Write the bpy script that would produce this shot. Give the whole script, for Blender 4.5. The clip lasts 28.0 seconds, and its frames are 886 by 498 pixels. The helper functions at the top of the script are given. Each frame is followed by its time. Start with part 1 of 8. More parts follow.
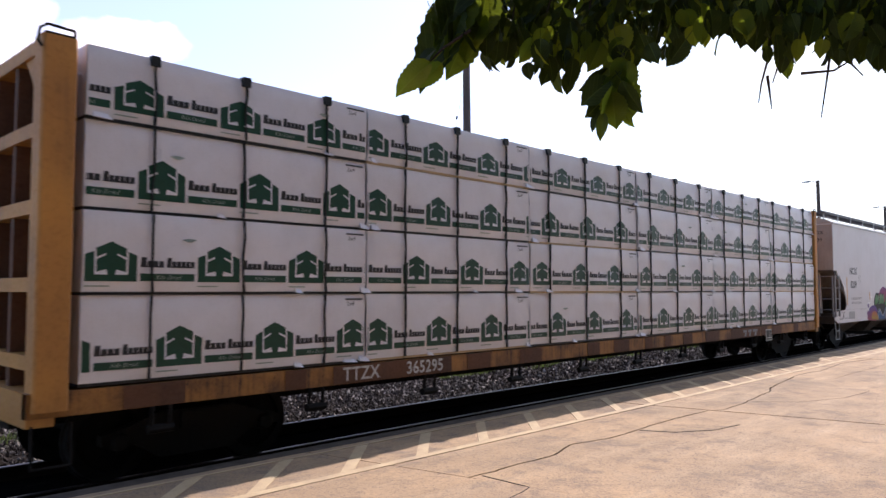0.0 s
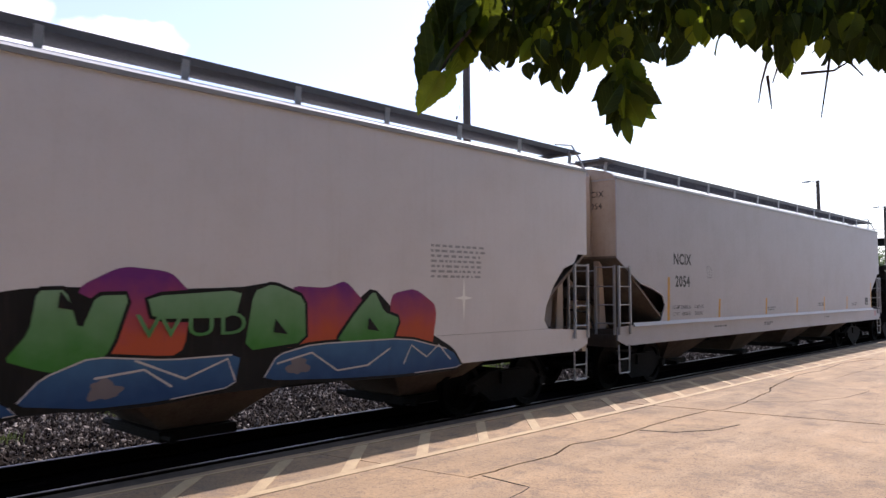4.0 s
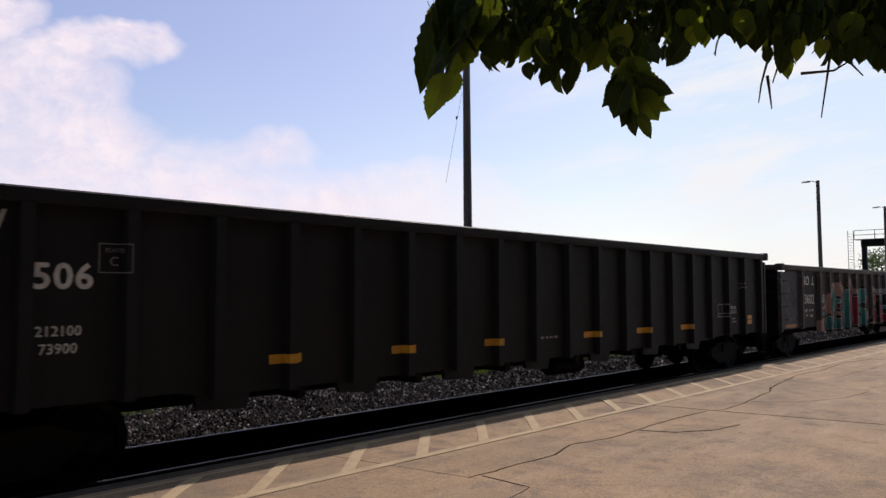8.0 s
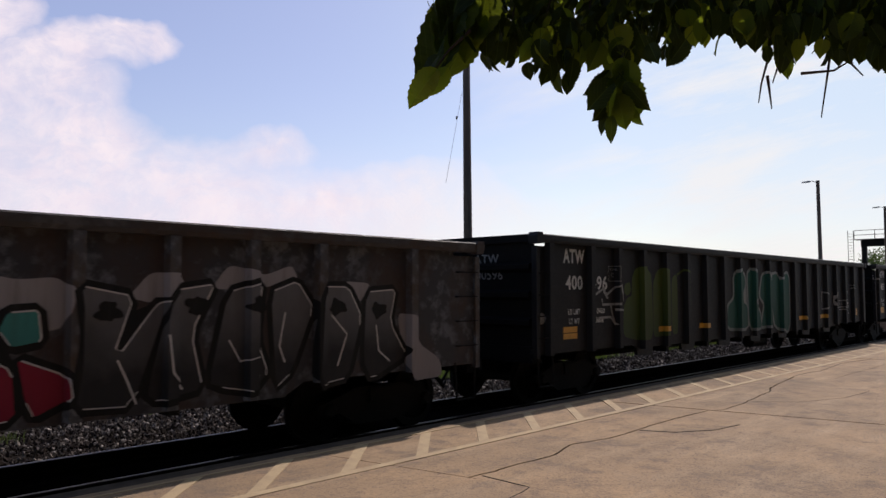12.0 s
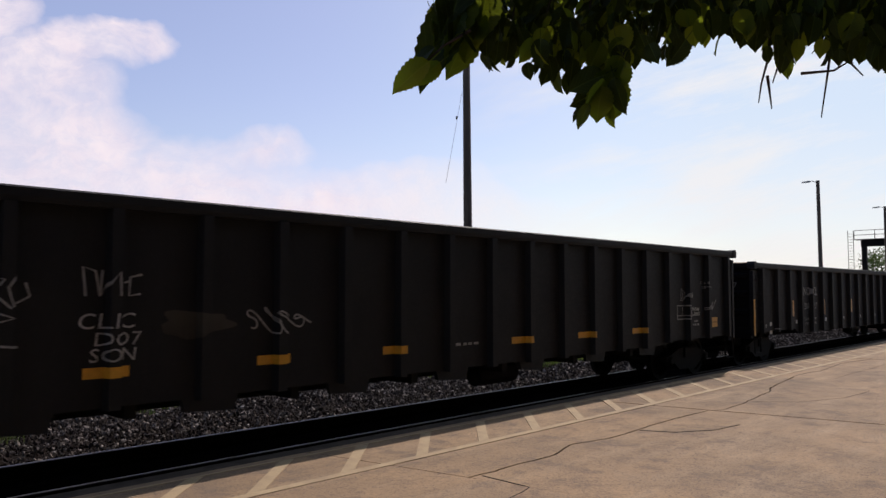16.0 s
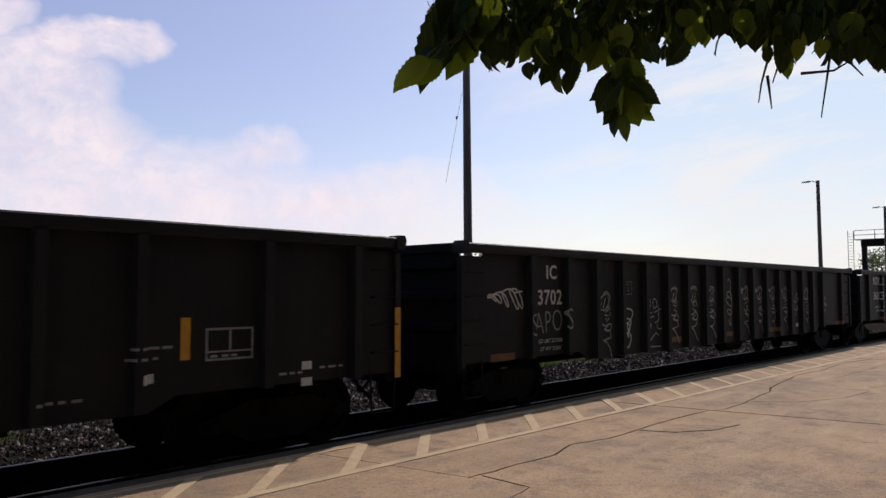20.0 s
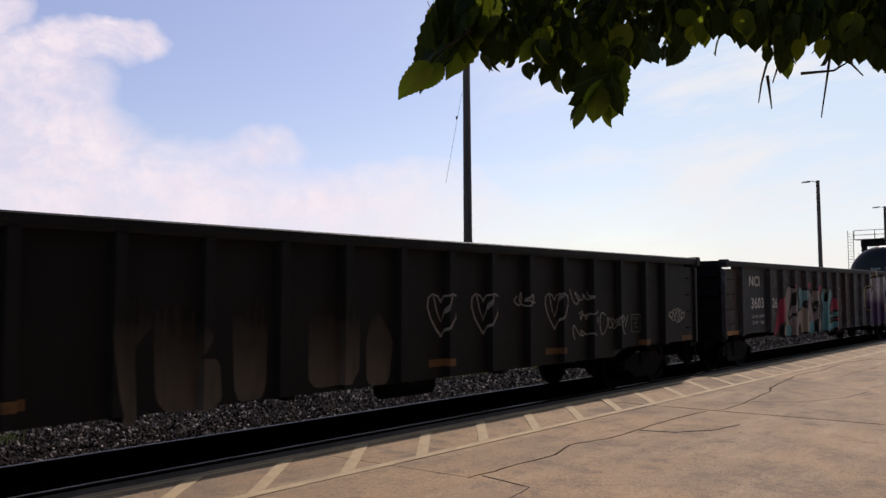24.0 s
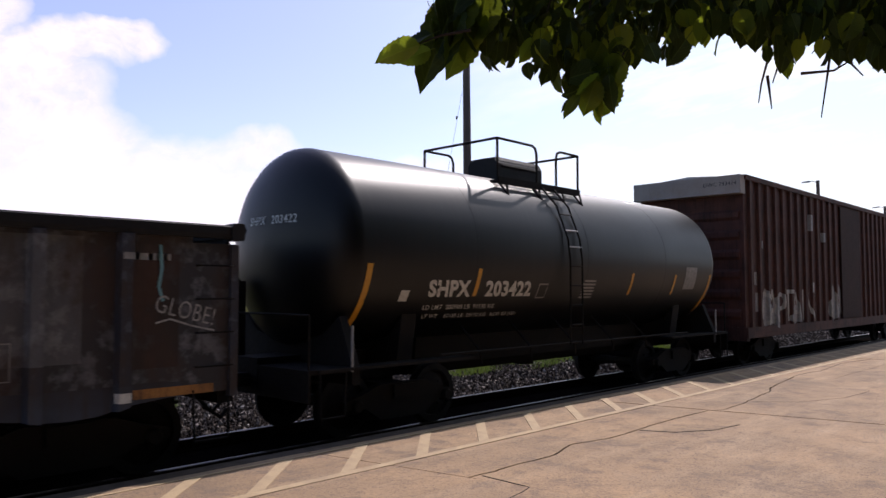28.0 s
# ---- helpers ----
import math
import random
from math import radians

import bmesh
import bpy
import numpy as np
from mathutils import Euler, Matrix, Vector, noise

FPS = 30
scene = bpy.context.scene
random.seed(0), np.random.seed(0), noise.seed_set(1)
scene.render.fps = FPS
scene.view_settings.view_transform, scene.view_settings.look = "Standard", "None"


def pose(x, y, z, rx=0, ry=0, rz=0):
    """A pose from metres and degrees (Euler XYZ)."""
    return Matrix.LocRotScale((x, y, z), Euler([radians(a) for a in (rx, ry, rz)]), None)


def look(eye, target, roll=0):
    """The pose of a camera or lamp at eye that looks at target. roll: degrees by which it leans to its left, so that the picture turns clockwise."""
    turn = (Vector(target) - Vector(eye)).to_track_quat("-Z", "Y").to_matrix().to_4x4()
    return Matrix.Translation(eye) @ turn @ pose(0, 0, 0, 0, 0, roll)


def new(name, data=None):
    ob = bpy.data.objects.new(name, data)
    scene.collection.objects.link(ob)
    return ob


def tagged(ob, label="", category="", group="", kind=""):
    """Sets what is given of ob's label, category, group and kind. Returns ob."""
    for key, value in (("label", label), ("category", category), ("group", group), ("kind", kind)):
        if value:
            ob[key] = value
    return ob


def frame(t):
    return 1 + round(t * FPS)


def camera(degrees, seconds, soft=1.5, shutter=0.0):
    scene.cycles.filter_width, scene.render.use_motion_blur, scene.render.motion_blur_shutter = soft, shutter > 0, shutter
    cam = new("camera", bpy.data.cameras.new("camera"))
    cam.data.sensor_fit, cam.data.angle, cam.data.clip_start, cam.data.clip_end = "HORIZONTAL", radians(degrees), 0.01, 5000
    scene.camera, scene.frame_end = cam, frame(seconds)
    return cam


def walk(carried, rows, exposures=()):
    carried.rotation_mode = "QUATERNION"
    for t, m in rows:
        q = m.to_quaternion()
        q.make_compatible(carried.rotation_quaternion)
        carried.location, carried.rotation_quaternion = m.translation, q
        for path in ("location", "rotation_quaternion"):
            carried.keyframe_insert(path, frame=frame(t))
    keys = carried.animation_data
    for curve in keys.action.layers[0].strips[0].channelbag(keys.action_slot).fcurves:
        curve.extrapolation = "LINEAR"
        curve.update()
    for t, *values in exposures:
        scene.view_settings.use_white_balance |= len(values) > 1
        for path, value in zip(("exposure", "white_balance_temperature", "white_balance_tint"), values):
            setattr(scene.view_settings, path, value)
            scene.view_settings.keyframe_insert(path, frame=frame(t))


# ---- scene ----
# ---- camera ----
EYE = Vector((0.0, 0.0, 2.067))      # z = 0 is the top of the rails, x runs along the track, y across it
TRACK = 43.8                         # degrees between the view and the track
PITCH, ROLL = 3.2, 0.0
LENS = 62.0
cam = camera(LENS, 28.0, 1.5, 0.1)
STAND = pose(EYE.x, EYE.y, EYE.z, 90 + PITCH, ROLL, TRACK - 90)
walk(cam, [(0.0, STAND), (28.0, STAND)],
     exposures=[(0, 0.72, 6250, 20), (2.5, 0.76, 6250, 20), (4.0, 0.70, 6250, 20), (6.0, 0.56, 6300, 20), (7.0, 0.12, 6450, 19), (8.2, -0.33, 6550, 18), (24, -0.37, 6550, 18), (27.0, -0.36, 6600, 19), (28, 0.08, 6350, 22)])

# ---- light ----
SUN_WAY = Vector((0.90, 0.265, 1.0)).normalized()
world = bpy.data.worlds.new("sky")
scene.world = world
world.use_nodes = True
wn, wl = world.node_tree.nodes, world.node_tree.links
wn.clear()
sky = wn.new("ShaderNodeTexSky")
sky.sky_type, sky.sun_disc = "NISHITA", False
sky.sun_elevation = math.asin(SUN_WAY.z)
sky.sun_rotation = math.atan2(SUN_WAY.x, SUN_WAY.y)
sky.air_density, sky.dust_density, sky.ozone_density = 1.0, 0.85, 1.3
bg = wn.new("ShaderNodeBackground")
bg.inputs["Strength"].default_value = 0.15
out = wn.new("ShaderNodeOutputWorld")
wl.new(sky.outputs[0], bg.inputs[0])
wl.new(bg.outputs[0], out.inputs[0])
sun_data = bpy.data.lights.new("sun", "SUN")
sun_data.energy, sun_data.angle, sun_data.color = 3.5, radians(0.5), (1.0, 0.95, 0.87)
sun = new("sun", sun_data)
sun.matrix_world = look(SUN_WAY * 200, (0, 0, 0))


# ---- materials ----
class Nodes:
    """A small writer of node trees."""

    def __init__(self, name):
        self.mat = bpy.data.materials.new(name)
        self.mat.use_nodes = True
        self.tree = self.mat.node_tree
        self.n, self.l = self.tree.nodes, self.tree.links
        self.n.clear()
        self.out = self.n.new("ShaderNodeOutputMaterial")

    def add(self, kind, ins=(), **props):
        nd = self.n.new(kind)
        for k, v in props.items():
            setattr(nd, k, v)
        for k, v in dict(ins).items():
            if isinstance(v, bpy.types.NodeSocket):
                self.l.new(v, nd.inputs[k])
            else:
                nd.inputs[k].default_value = v
        return nd

    def coord(self, which="Object"):
        return self.add("ShaderNodeTexCoord").outputs[which]

    def scaled(self, vec, s):
        return self.add("ShaderNodeMapping", {"Vector": vec, "Scale": s}).outputs[0]

    def noise(self, vec, scale, detail=4.0, rough=0.55):
        return self.add("ShaderNodeTexNoise", {"Vector": vec, "Scale": scale, "Detail": detail, "Roughness": rough}).outputs[0]

    def ramp(self, fac, a, b, lo=0.0, hi=1.0):
        return self.add("ShaderNodeMapRange", {0: fac, 1: a, 2: b, 3: lo, 4: hi}).outputs[0]

    def math(self, op, a, b=0.0, clamp=False):
        return self.add("ShaderNodeMath", {0: a, 1: b}, operation=op, use_clamp=clamp).outputs[0]

    def mix(self, fac, a, b, blend="MIX"):
        nd = self.add("ShaderNodeMix", {0: fac}, data_type="RGBA", blend_type=blend)
        for i, v in ((6, a), (7, b)):
            if isinstance(v, bpy.types.NodeSocket):
                self.l.new(v, nd.inputs[i])
            else:
                nd.inputs[i].default_value = (*v[:3], 1)
        return nd.outputs[2]

    def bump(self, height, strength=0.3, dist=0.01):
        return self.add("ShaderNodeBump", {"Height": height, "Strength": strength, "Distance": dist}).outputs[0]

    def surface(self, **ins):
        p = self.n.new("ShaderNodeBsdfPrincipled")
        for k, v in ins.items():
            key = k.replace("_", " ")
            if isinstance(v, bpy.types.NodeSocket):
                self.l.new(v, p.inputs[key])
            elif isinstance(v, (tuple, list)):
                p.inputs[key].default_value = (*v[:3], 1)
            else:
                p.inputs[key].default_value = v
        self.l.new(p.outputs[0], self.out.inputs[0])
        return self.mat


def paint(name, base, dirt, amount=0.5, rough=0.5, metal=0.0, scale=1.2, streak=0.4, bump=0.15, spec=0.5):
    """Weathered paint: large stains, fine grain and streaks that run down."""
    m = Nodes(name)
    c = m.coord()
    big = m.noise(c, scale, 5)
    fine = m.noise(c, scale * 22, 3)
    run = m.noise(m.scaled(c, (7.0, 7.0, 0.45)), scale * 1.3, 3)
    f1 = m.ramp(big, 0.42, 0.75)
    f2 = m.ramp(run, 0.5, 0.8, 0.0, streak)
    f3 = m.ramp(fine, 0.5, 0.85, 0.0, 0.5)
    f = m.math("MULTIPLY", m.math("ADD", m.math("ADD", f1, f2), f3), amount, True)
    col = m.mix(f, base, dirt)
    rg = m.ramp(fine, 0.3, 0.7, rough - 0.08, rough + 0.12)
    return m.surface(Base_Color=col, Roughness=rg, Metallic=metal, Specular_IOR_Level=spec, Normal=m.bump(fine, bump, 0.006))


def plain(name, base, rough=0.6, metal=0.0, vary=0.25, scale=14.0, spec=0.4):
    m = Nodes(name)
    c = m.coord()
    f = m.ramp(m.noise(c, scale, 4), 0.3, 0.75)
    dark = tuple(v * (1 - vary) for v in base)
    return m.surface(Base_Color=m.mix(f, base, dark), Roughness=rough, Metallic=metal, Specular_IOR_Level=spec, Normal=m.bump(f, 0.1, 0.004))


M = {}
M["black_paint"] = paint("black_paint", (0.0093, 0.0091, 0.0105), (0.019, 0.0175, 0.018), 0.6, 0.6, spec=0.2)
M["black_paint_dull"] = paint("black_paint_dull", (0.0105, 0.0099, 0.0110), (0.021, 0.0180, 0.0178), 0.8, 0.65, spec=0.2)
# darker copy of the black paint: shade of the car ends, against sky light
M["end_shade_black"] = paint("end_shade_black", (0.0052, 0.0050, 0.0055), (0.011, 0.0095, 0.009), 0.6, 0.75, spec=0.1)
M["steel_dark"] = paint("steel_dark", (0.0085, 0.0074, 0.0070), (0.019, 0.0145, 0.0115), 0.6, 0.75, spec=0.15)
M["hopper_gray"] = paint("hopper_gray", (0.66, 0.635, 0.64), (0.52, 0.48, 0.455), 0.35, 0.45, bump=0.05)
M["hopper_gray_dull"] = paint("hopper_gray_dull", (0.43, 0.415, 0.435), (0.35, 0.325, 0.32), 0.4, 0.5, bump=0.05)
M["hopper_end"] = paint("hopper_end", (0.46, 0.375, 0.305), (0.27, 0.19, 0.135), 0.55, 0.6, bump=0.05)
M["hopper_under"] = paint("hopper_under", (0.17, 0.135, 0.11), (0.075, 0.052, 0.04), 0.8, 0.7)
M["brake_gear"] = paint("brake_gear", (0.075, 0.058, 0.047), (0.035, 0.026, 0.02), 0.8, 0.75, spec=0.2)
M["galvanized"] = paint("galvanized", (0.36, 0.36, 0.37), (0.22, 0.2, 0.19), 0.5, 0.45, 0.4)
M["walk_grating"] = paint("walk_grating", (0.11, 0.11, 0.115), (0.07, 0.06, 0.055), 0.5, 0.6, 0.3)
M["orange_paint"] = paint("orange_paint", (0.52, 0.235, 0.045), (0.20, 0.085, 0.030), 0.62, 0.6, scale=0.9, streak=0.45)
M["orange_dim"] = paint("orange_dim", (0.17, 0.075, 0.018), (0.05, 0.025, 0.012), 0.8, 0.7)
M["orange_sill"] = paint("orange_sill", (0.36, 0.16, 0.035), (0.075, 0.034, 0.018), 0.95, 0.7, scale=2.2, streak=0.8)
M["orange_rust"] = paint("orange_rust", (0.13, 0.052, 0.022), (0.05, 0.025, 0.015), 0.7, 0.8)
M["wrap_white"] = paint("wrap_white", (0.78, 0.76, 0.80), (0.58, 0.55, 0.56), 0.45, 0.38, scale=1.6, streak=0.15, bump=0.3)
M["logo_green"] = plain("logo_green", (0.013, 0.062, 0.037), 0.45)
M["print_dark"] = plain("print_dark", (0.035, 0.035, 0.04), 0.5)
M["strap_black"] = plain("strap_black", (0.012, 0.012, 0.012), 0.5)
M["lumber_wood"] = plain("lumber_wood", (0.5, 0.36, 0.2), 0.7)
M["letter_white"] = plain("letter_white", (0.62, 0.61, 0.58), 0.6, vary=0.35)
M["tag_white"] = plain("tag_white", (0.42, 0.41, 0.40), 0.6, vary=0.6, scale=9.0)
M["letter_dim"] = plain("letter_dim", (0.30, 0.29, 0.28), 0.6, vary=0.45)
M["star_white"] = plain("star_white", (0.92, 0.91, 0.88), 0.5, vary=0.05)
M["letter_black"] = plain("letter_black", (0.02, 0.02, 0.022), 0.5)
M["reflector_yellow"] = plain("reflector_yellow", (0.62, 0.30, 0.025), 0.35)
M["box_brown"] = paint("box_brown", (0.088, 0.036, 0.028), (0.032, 0.017, 0.014), 0.95, 0.7, scale=1.6, streak=0.8, spec=0.2)
M["box_door"] = paint("box_door", (0.036, 0.016, 0.014), (0.022, 0.013, 0.011), 0.9, 0.75, spec=0.12)
M["box_end_pale"] = paint("box_end_pale", (0.33, 0.29, 0.26), (0.2, 0.13, 0.1), 0.5, 0.6)
M["rail_steel"] = plain("rail_steel", (0.17, 0.155, 0.15), 0.42, 1.0, 0.4, 30)
M["rail_rust"] = plain("rail_rust", (0.018, 0.011, 0.008), 0.95, spec=0.05)
M["tie_wood"] = plain("tie_wood", (0.014, 0.011, 0.009), 0.95, vary=0.5, spec=0.0)
M["pole_wood"] = paint("pole_wood", (0.13, 0.09, 0.07), (0.06, 0.042, 0.034), 0.7, 0.8)
M["bark"] = plain("bark", (0.045, 0.028, 0.02), 0.85)


def rusty(name, dark, rust, pale, k=1.0):
    """Old paint worn to the metal: dark ground, rust fields and pale chalky remains."""
    m = Nodes(name)
    c = m.coord()
    big = m.noise(m.scaled(c, (1.0, 1.0, 0.7)), 1.5 * k, 6, 0.62)
    mid = m.noise(c, 4.5 * k, 6, 0.65)
    run = m.noise(m.scaled(c, (9.0, 9.0, 0.5)), 1.4, 4)
    fine = m.noise(c, 55, 3)
    col = m.mix(m.ramp(big, 0.44, 0.60), dark, rust)
    col = m.mix(m.math("MULTIPLY", m.ramp(mid, 0.50, 0.62), m.ramp(big, 0.62, 0.42), True), col, pale)
    col = m.mix(m.ramp(run, 0.52, 0.75, 0.0, 0.6), col, dark)
    col = m.mix(m.ramp(fine, 0.55, 0.8, 0.0, 0.5), col, rust)
    return m.surface(Base_Color=col, Roughness=m.ramp(mid, 0.3, 0.7, 0.5, 0.85), Specular_IOR_Level=0.25, Normal=m.bump(mid, 0.25, 0.012))


def tank_gloss():
    m = Nodes("tank_black")
    c = m.coord()
    big = m.noise(m.scaled(c, (0.4, 1.0, 1.0)), 1.1, 5)
    run = m.noise(m.scaled(c, (5.0, 1.0, 0.6)), 1.3, 4)
    col = m.mix(m.ramp(run, 0.45, 0.75, 0.0, 0.8), (0.0035, 0.0033, 0.0037), (0.008, 0.007, 0.007))
    return m.surface(Base_Color=col, Roughness=m.ramp(big, 0.3, 0.7, 0.36, 0.44), Specular_IOR_Level=0.30, Normal=m.bump(big, 0.05, 0.05))


M["gray_rusty"] = rusty("gray_rusty", (0.036, 0.036, 0.041), (0.048, 0.033, 0.029), (0.125, 0.127, 0.140))
M["post_gray"] = rusty("post_gray", (0.065, 0.065, 0.07), (0.065, 0.045, 0.034), (0.16, 0.16, 0.165), 1.6)
M["post_blue"] = rusty("post_blue", (0.030, 0.034, 0.048), (0.04, 0.03, 0.028), (0.10, 0.105, 0.13), 1.6)
M["chord_gray"] = rusty("chord_gray", (0.05, 0.043, 0.04), (0.05, 0.03, 0.022), (0.09, 0.08, 0.075), 1.2)
M["tank_black"] = tank_gloss()


def concrete():
    m = Nodes("concrete_platform")
    c = m.coord()
    big, mid, fine = m.noise(c, 0.45, 6, 0.65), m.noise(c, 2.6, 6, 0.68), m.noise(c, 48, 4, 0.7)
    grit = m.noise(c, 150, 2)
    along = m.noise(m.scaled(c, (0.3, 1.9, 1.0)), 1.0, 5, 0.65)
    col = m.mix(m.ramp(big, 0.38, 0.62), (0.455, 0.295, 0.165), (0.300, 0.205, 0.128))
    col = m.mix(m.ramp(along, 0.50, 0.66, 0.0, 0.75), col, (0.515, 0.352, 0.210))
    col = m.mix(m.ramp(mid, 0.50, 0.66, 0.0, 0.7), col, (0.201, 0.152, 0.122))
    col = m.mix(m.ramp(fine, 0.50, 0.62, 0.0, 0.75), col, (0.152, 0.116, 0.095))
    col = m.mix(m.ramp(grit, 0.58, 0.72, 0.0, 0.5), col, (0.555, 0.400, 0.262))
    spots = m.add("ShaderNodeTexVoronoi", {"Vector": c, "Scale": 1.9}, feature="DISTANCE_TO_EDGE").outputs[0]
    col = m.mix(m.ramp(spots, 0.012, 0.0, 0.0, 0.25), col, (0.122, 0.098, 0.079))
    return m.surface(Base_Color=col, Roughness=m.ramp(mid, 0.3, 0.7, 0.72, 0.95), Specular_IOR_Level=0.2, Normal=m.bump(m.math("ADD", fine, m.math("MULTIPLY", mid, 1.5)), 0.5, 0.008))


def ground_cover():
    m = Nodes("grassy_ground")
    c = m.coord()
    a, b = m.noise(c, 0.12, 5), m.noise(c, 6, 4)
    col = m.mix(m.ramp(b, 0.3, 0.7), (0.040, 0.046, 0.017), (0.078, 0.078, 0.030))
    col = m.mix(m.ramp(a, 0.5, 0.7, 0, 0.7), col, (0.10, 0.082, 0.048))
    return m.surface(Base_Color=col, Roughness=1.0, Specular_IOR_Level=0.0, Normal=m.bump(b, 0.6, 0.04))


def gravel():
    m = Nodes("ballast_stone")
    r = m.add("ShaderNodeNewGeometry").outputs["Random Per Island"]
    c = m.coord()
    col = m.mix(m.math("POWER", r, 6.0), (0.020, 0.0135, 0.0105), (0.46, 0.39, 0.34))
    col = m.mix(m.ramp(m.noise(c, 25, 3), 0.45, 0.7, 0, 0.6), col, (0.035, 0.020, 0.014))
    return m.surface(Base_Color=col, Roughness=0.85, Specular_IOR_Level=0.12)


def gravel_bed():
    m = Nodes("ballast_bed")
    c = m.coord()
    f = m.noise(c, 18, 5, 0.7)
    return m.surface(Base_Color=m.mix(m.ramp(f, 0.35, 0.65), (0.014, 0.011, 0.010), (0.05, 0.040, 0.035)), Roughness=1.0, Specular_IOR_Level=0.0, Normal=m.bump(f, 1.0, 0.05))


def leaf_green(name="leaf_green", joined=False, glow=0.62):
    m = Nodes(name)
    r = m.add("ShaderNodeNewGeometry").outputs["Random Per Island"] if joined else m.add("ShaderNodeObjectInfo").outputs["Random"]
    c = m.coord()
    col = m.mix(m.math("POWER", r, 2.0), (0.013, 0.022, 0.004), (0.040, 0.066, 0.010))
    col = m.mix(m.ramp(m.noise(c, 60, 3), 0.4, 0.7, 0, 0.5), col, (0.012, 0.021, 0.004))
    if not joined:
        # side veins that slant off the midrib
        xyz = m.add("ShaderNodeSeparateXYZ", {0: c})
        run = m.math("ADD", m.math("MULTIPLY", xyz.outputs[1], 46.0), m.math("MULTIPLY", m.math("ABSOLUTE", xyz.outputs[0]), -58.0))
        rib = m.ramp(m.math("ABSOLUTE", xyz.outputs[0]), 0.022, 0.008)
        vein = m.math("MAXIMUM", m.ramp(m.math("SINE", run), 0.82, 0.98, 0.0, 0.5), rib, True)
        col = m.mix(m.math("MULTIPLY", vein, 0.55), col, (0.075, 0.105, 0.022))
    p = m.add("ShaderNodeBsdfPrincipled", {"Base Color": col, "Roughness": 0.55, "Specular IOR Level": 0.12})
    t = m.add("ShaderNodeBsdfTranslucent", {"Color": m.mix(0.7, col, (0.42, 0.52, 0.03))})
    mx = m.add("ShaderNodeMixShader", {0: m.ramp(r, glow, 1.0, 0.04, 0.65), 1: p.outputs[0], 2: t.outputs[0]})
    m.l.new(mx.outputs[0], m.out.inputs[0])
    return m.mat


def foliage(name, a, b):
    m = Nodes(name)
    r = m.add("ShaderNodeNewGeometry").outputs["Random Per Island"]
    col = m.mix(r, a, b)
    p = m.add("ShaderNodeBsdfPrincipled", {"Base Color": col, "Roughness": 0.6})
    t = m.add("ShaderNodeBsdfTranslucent", {"Color": m.mix(0.5, col, (0.2, 0.3, 0.03))})
    mx = m.add("ShaderNodeMixShader", {0: 0.3, 1: p.outputs[0], 2: t.outputs[0]})
    m.l.new(mx.outputs[0], m.out.inputs[0])
    return m.mat


M["concrete"] = concrete()
# concrete coloured darker to deepen the train's shadow along the edge
M["kerb"] = plain("kerb_concrete_shaded", (0.105, 0.083, 0.068), 0.9, vary=0.5, scale=6, spec=0.1)
M["ground"] = ground_cover()
M["gravel"] = gravel()
M["gravel_bed"] = gravel_bed()
# oil stain plus the shade under the train, both in the base colour
M["oily_shade"] = plain("oily_shaded_ballast", (0.009, 0.0075, 0.007), 1.0, vary=0.6, scale=22, spec=0.0)
M["leaf"] = leaf_green()
M["leaf_mass"] = leaf_green("leaf_mass", True, 0.8)
# brighter, more translucent copy of the leaf, for leaves that look sunlit
M["leaf_sunlit"] = leaf_green("leaf_sunlit", False, -0.6)
M["grass"] = foliage("grass_blades", (0.045, 0.075, 0.014), (0.14, 0.17, 0.035))
M["tree_leaves"] = foliage("tree_leaves", (0.025, 0.055, 0.014), (0.06, 0.10, 0.03))
M["line_paint"] = paint("line_paint", (0.52, 0.375, 0.215), (0.36, 0.25, 0.155), 0.8, 0.8, scale=3)
M["crack"] = plain("crack_dark", (0.02, 0.015, 0.012), 0.95)


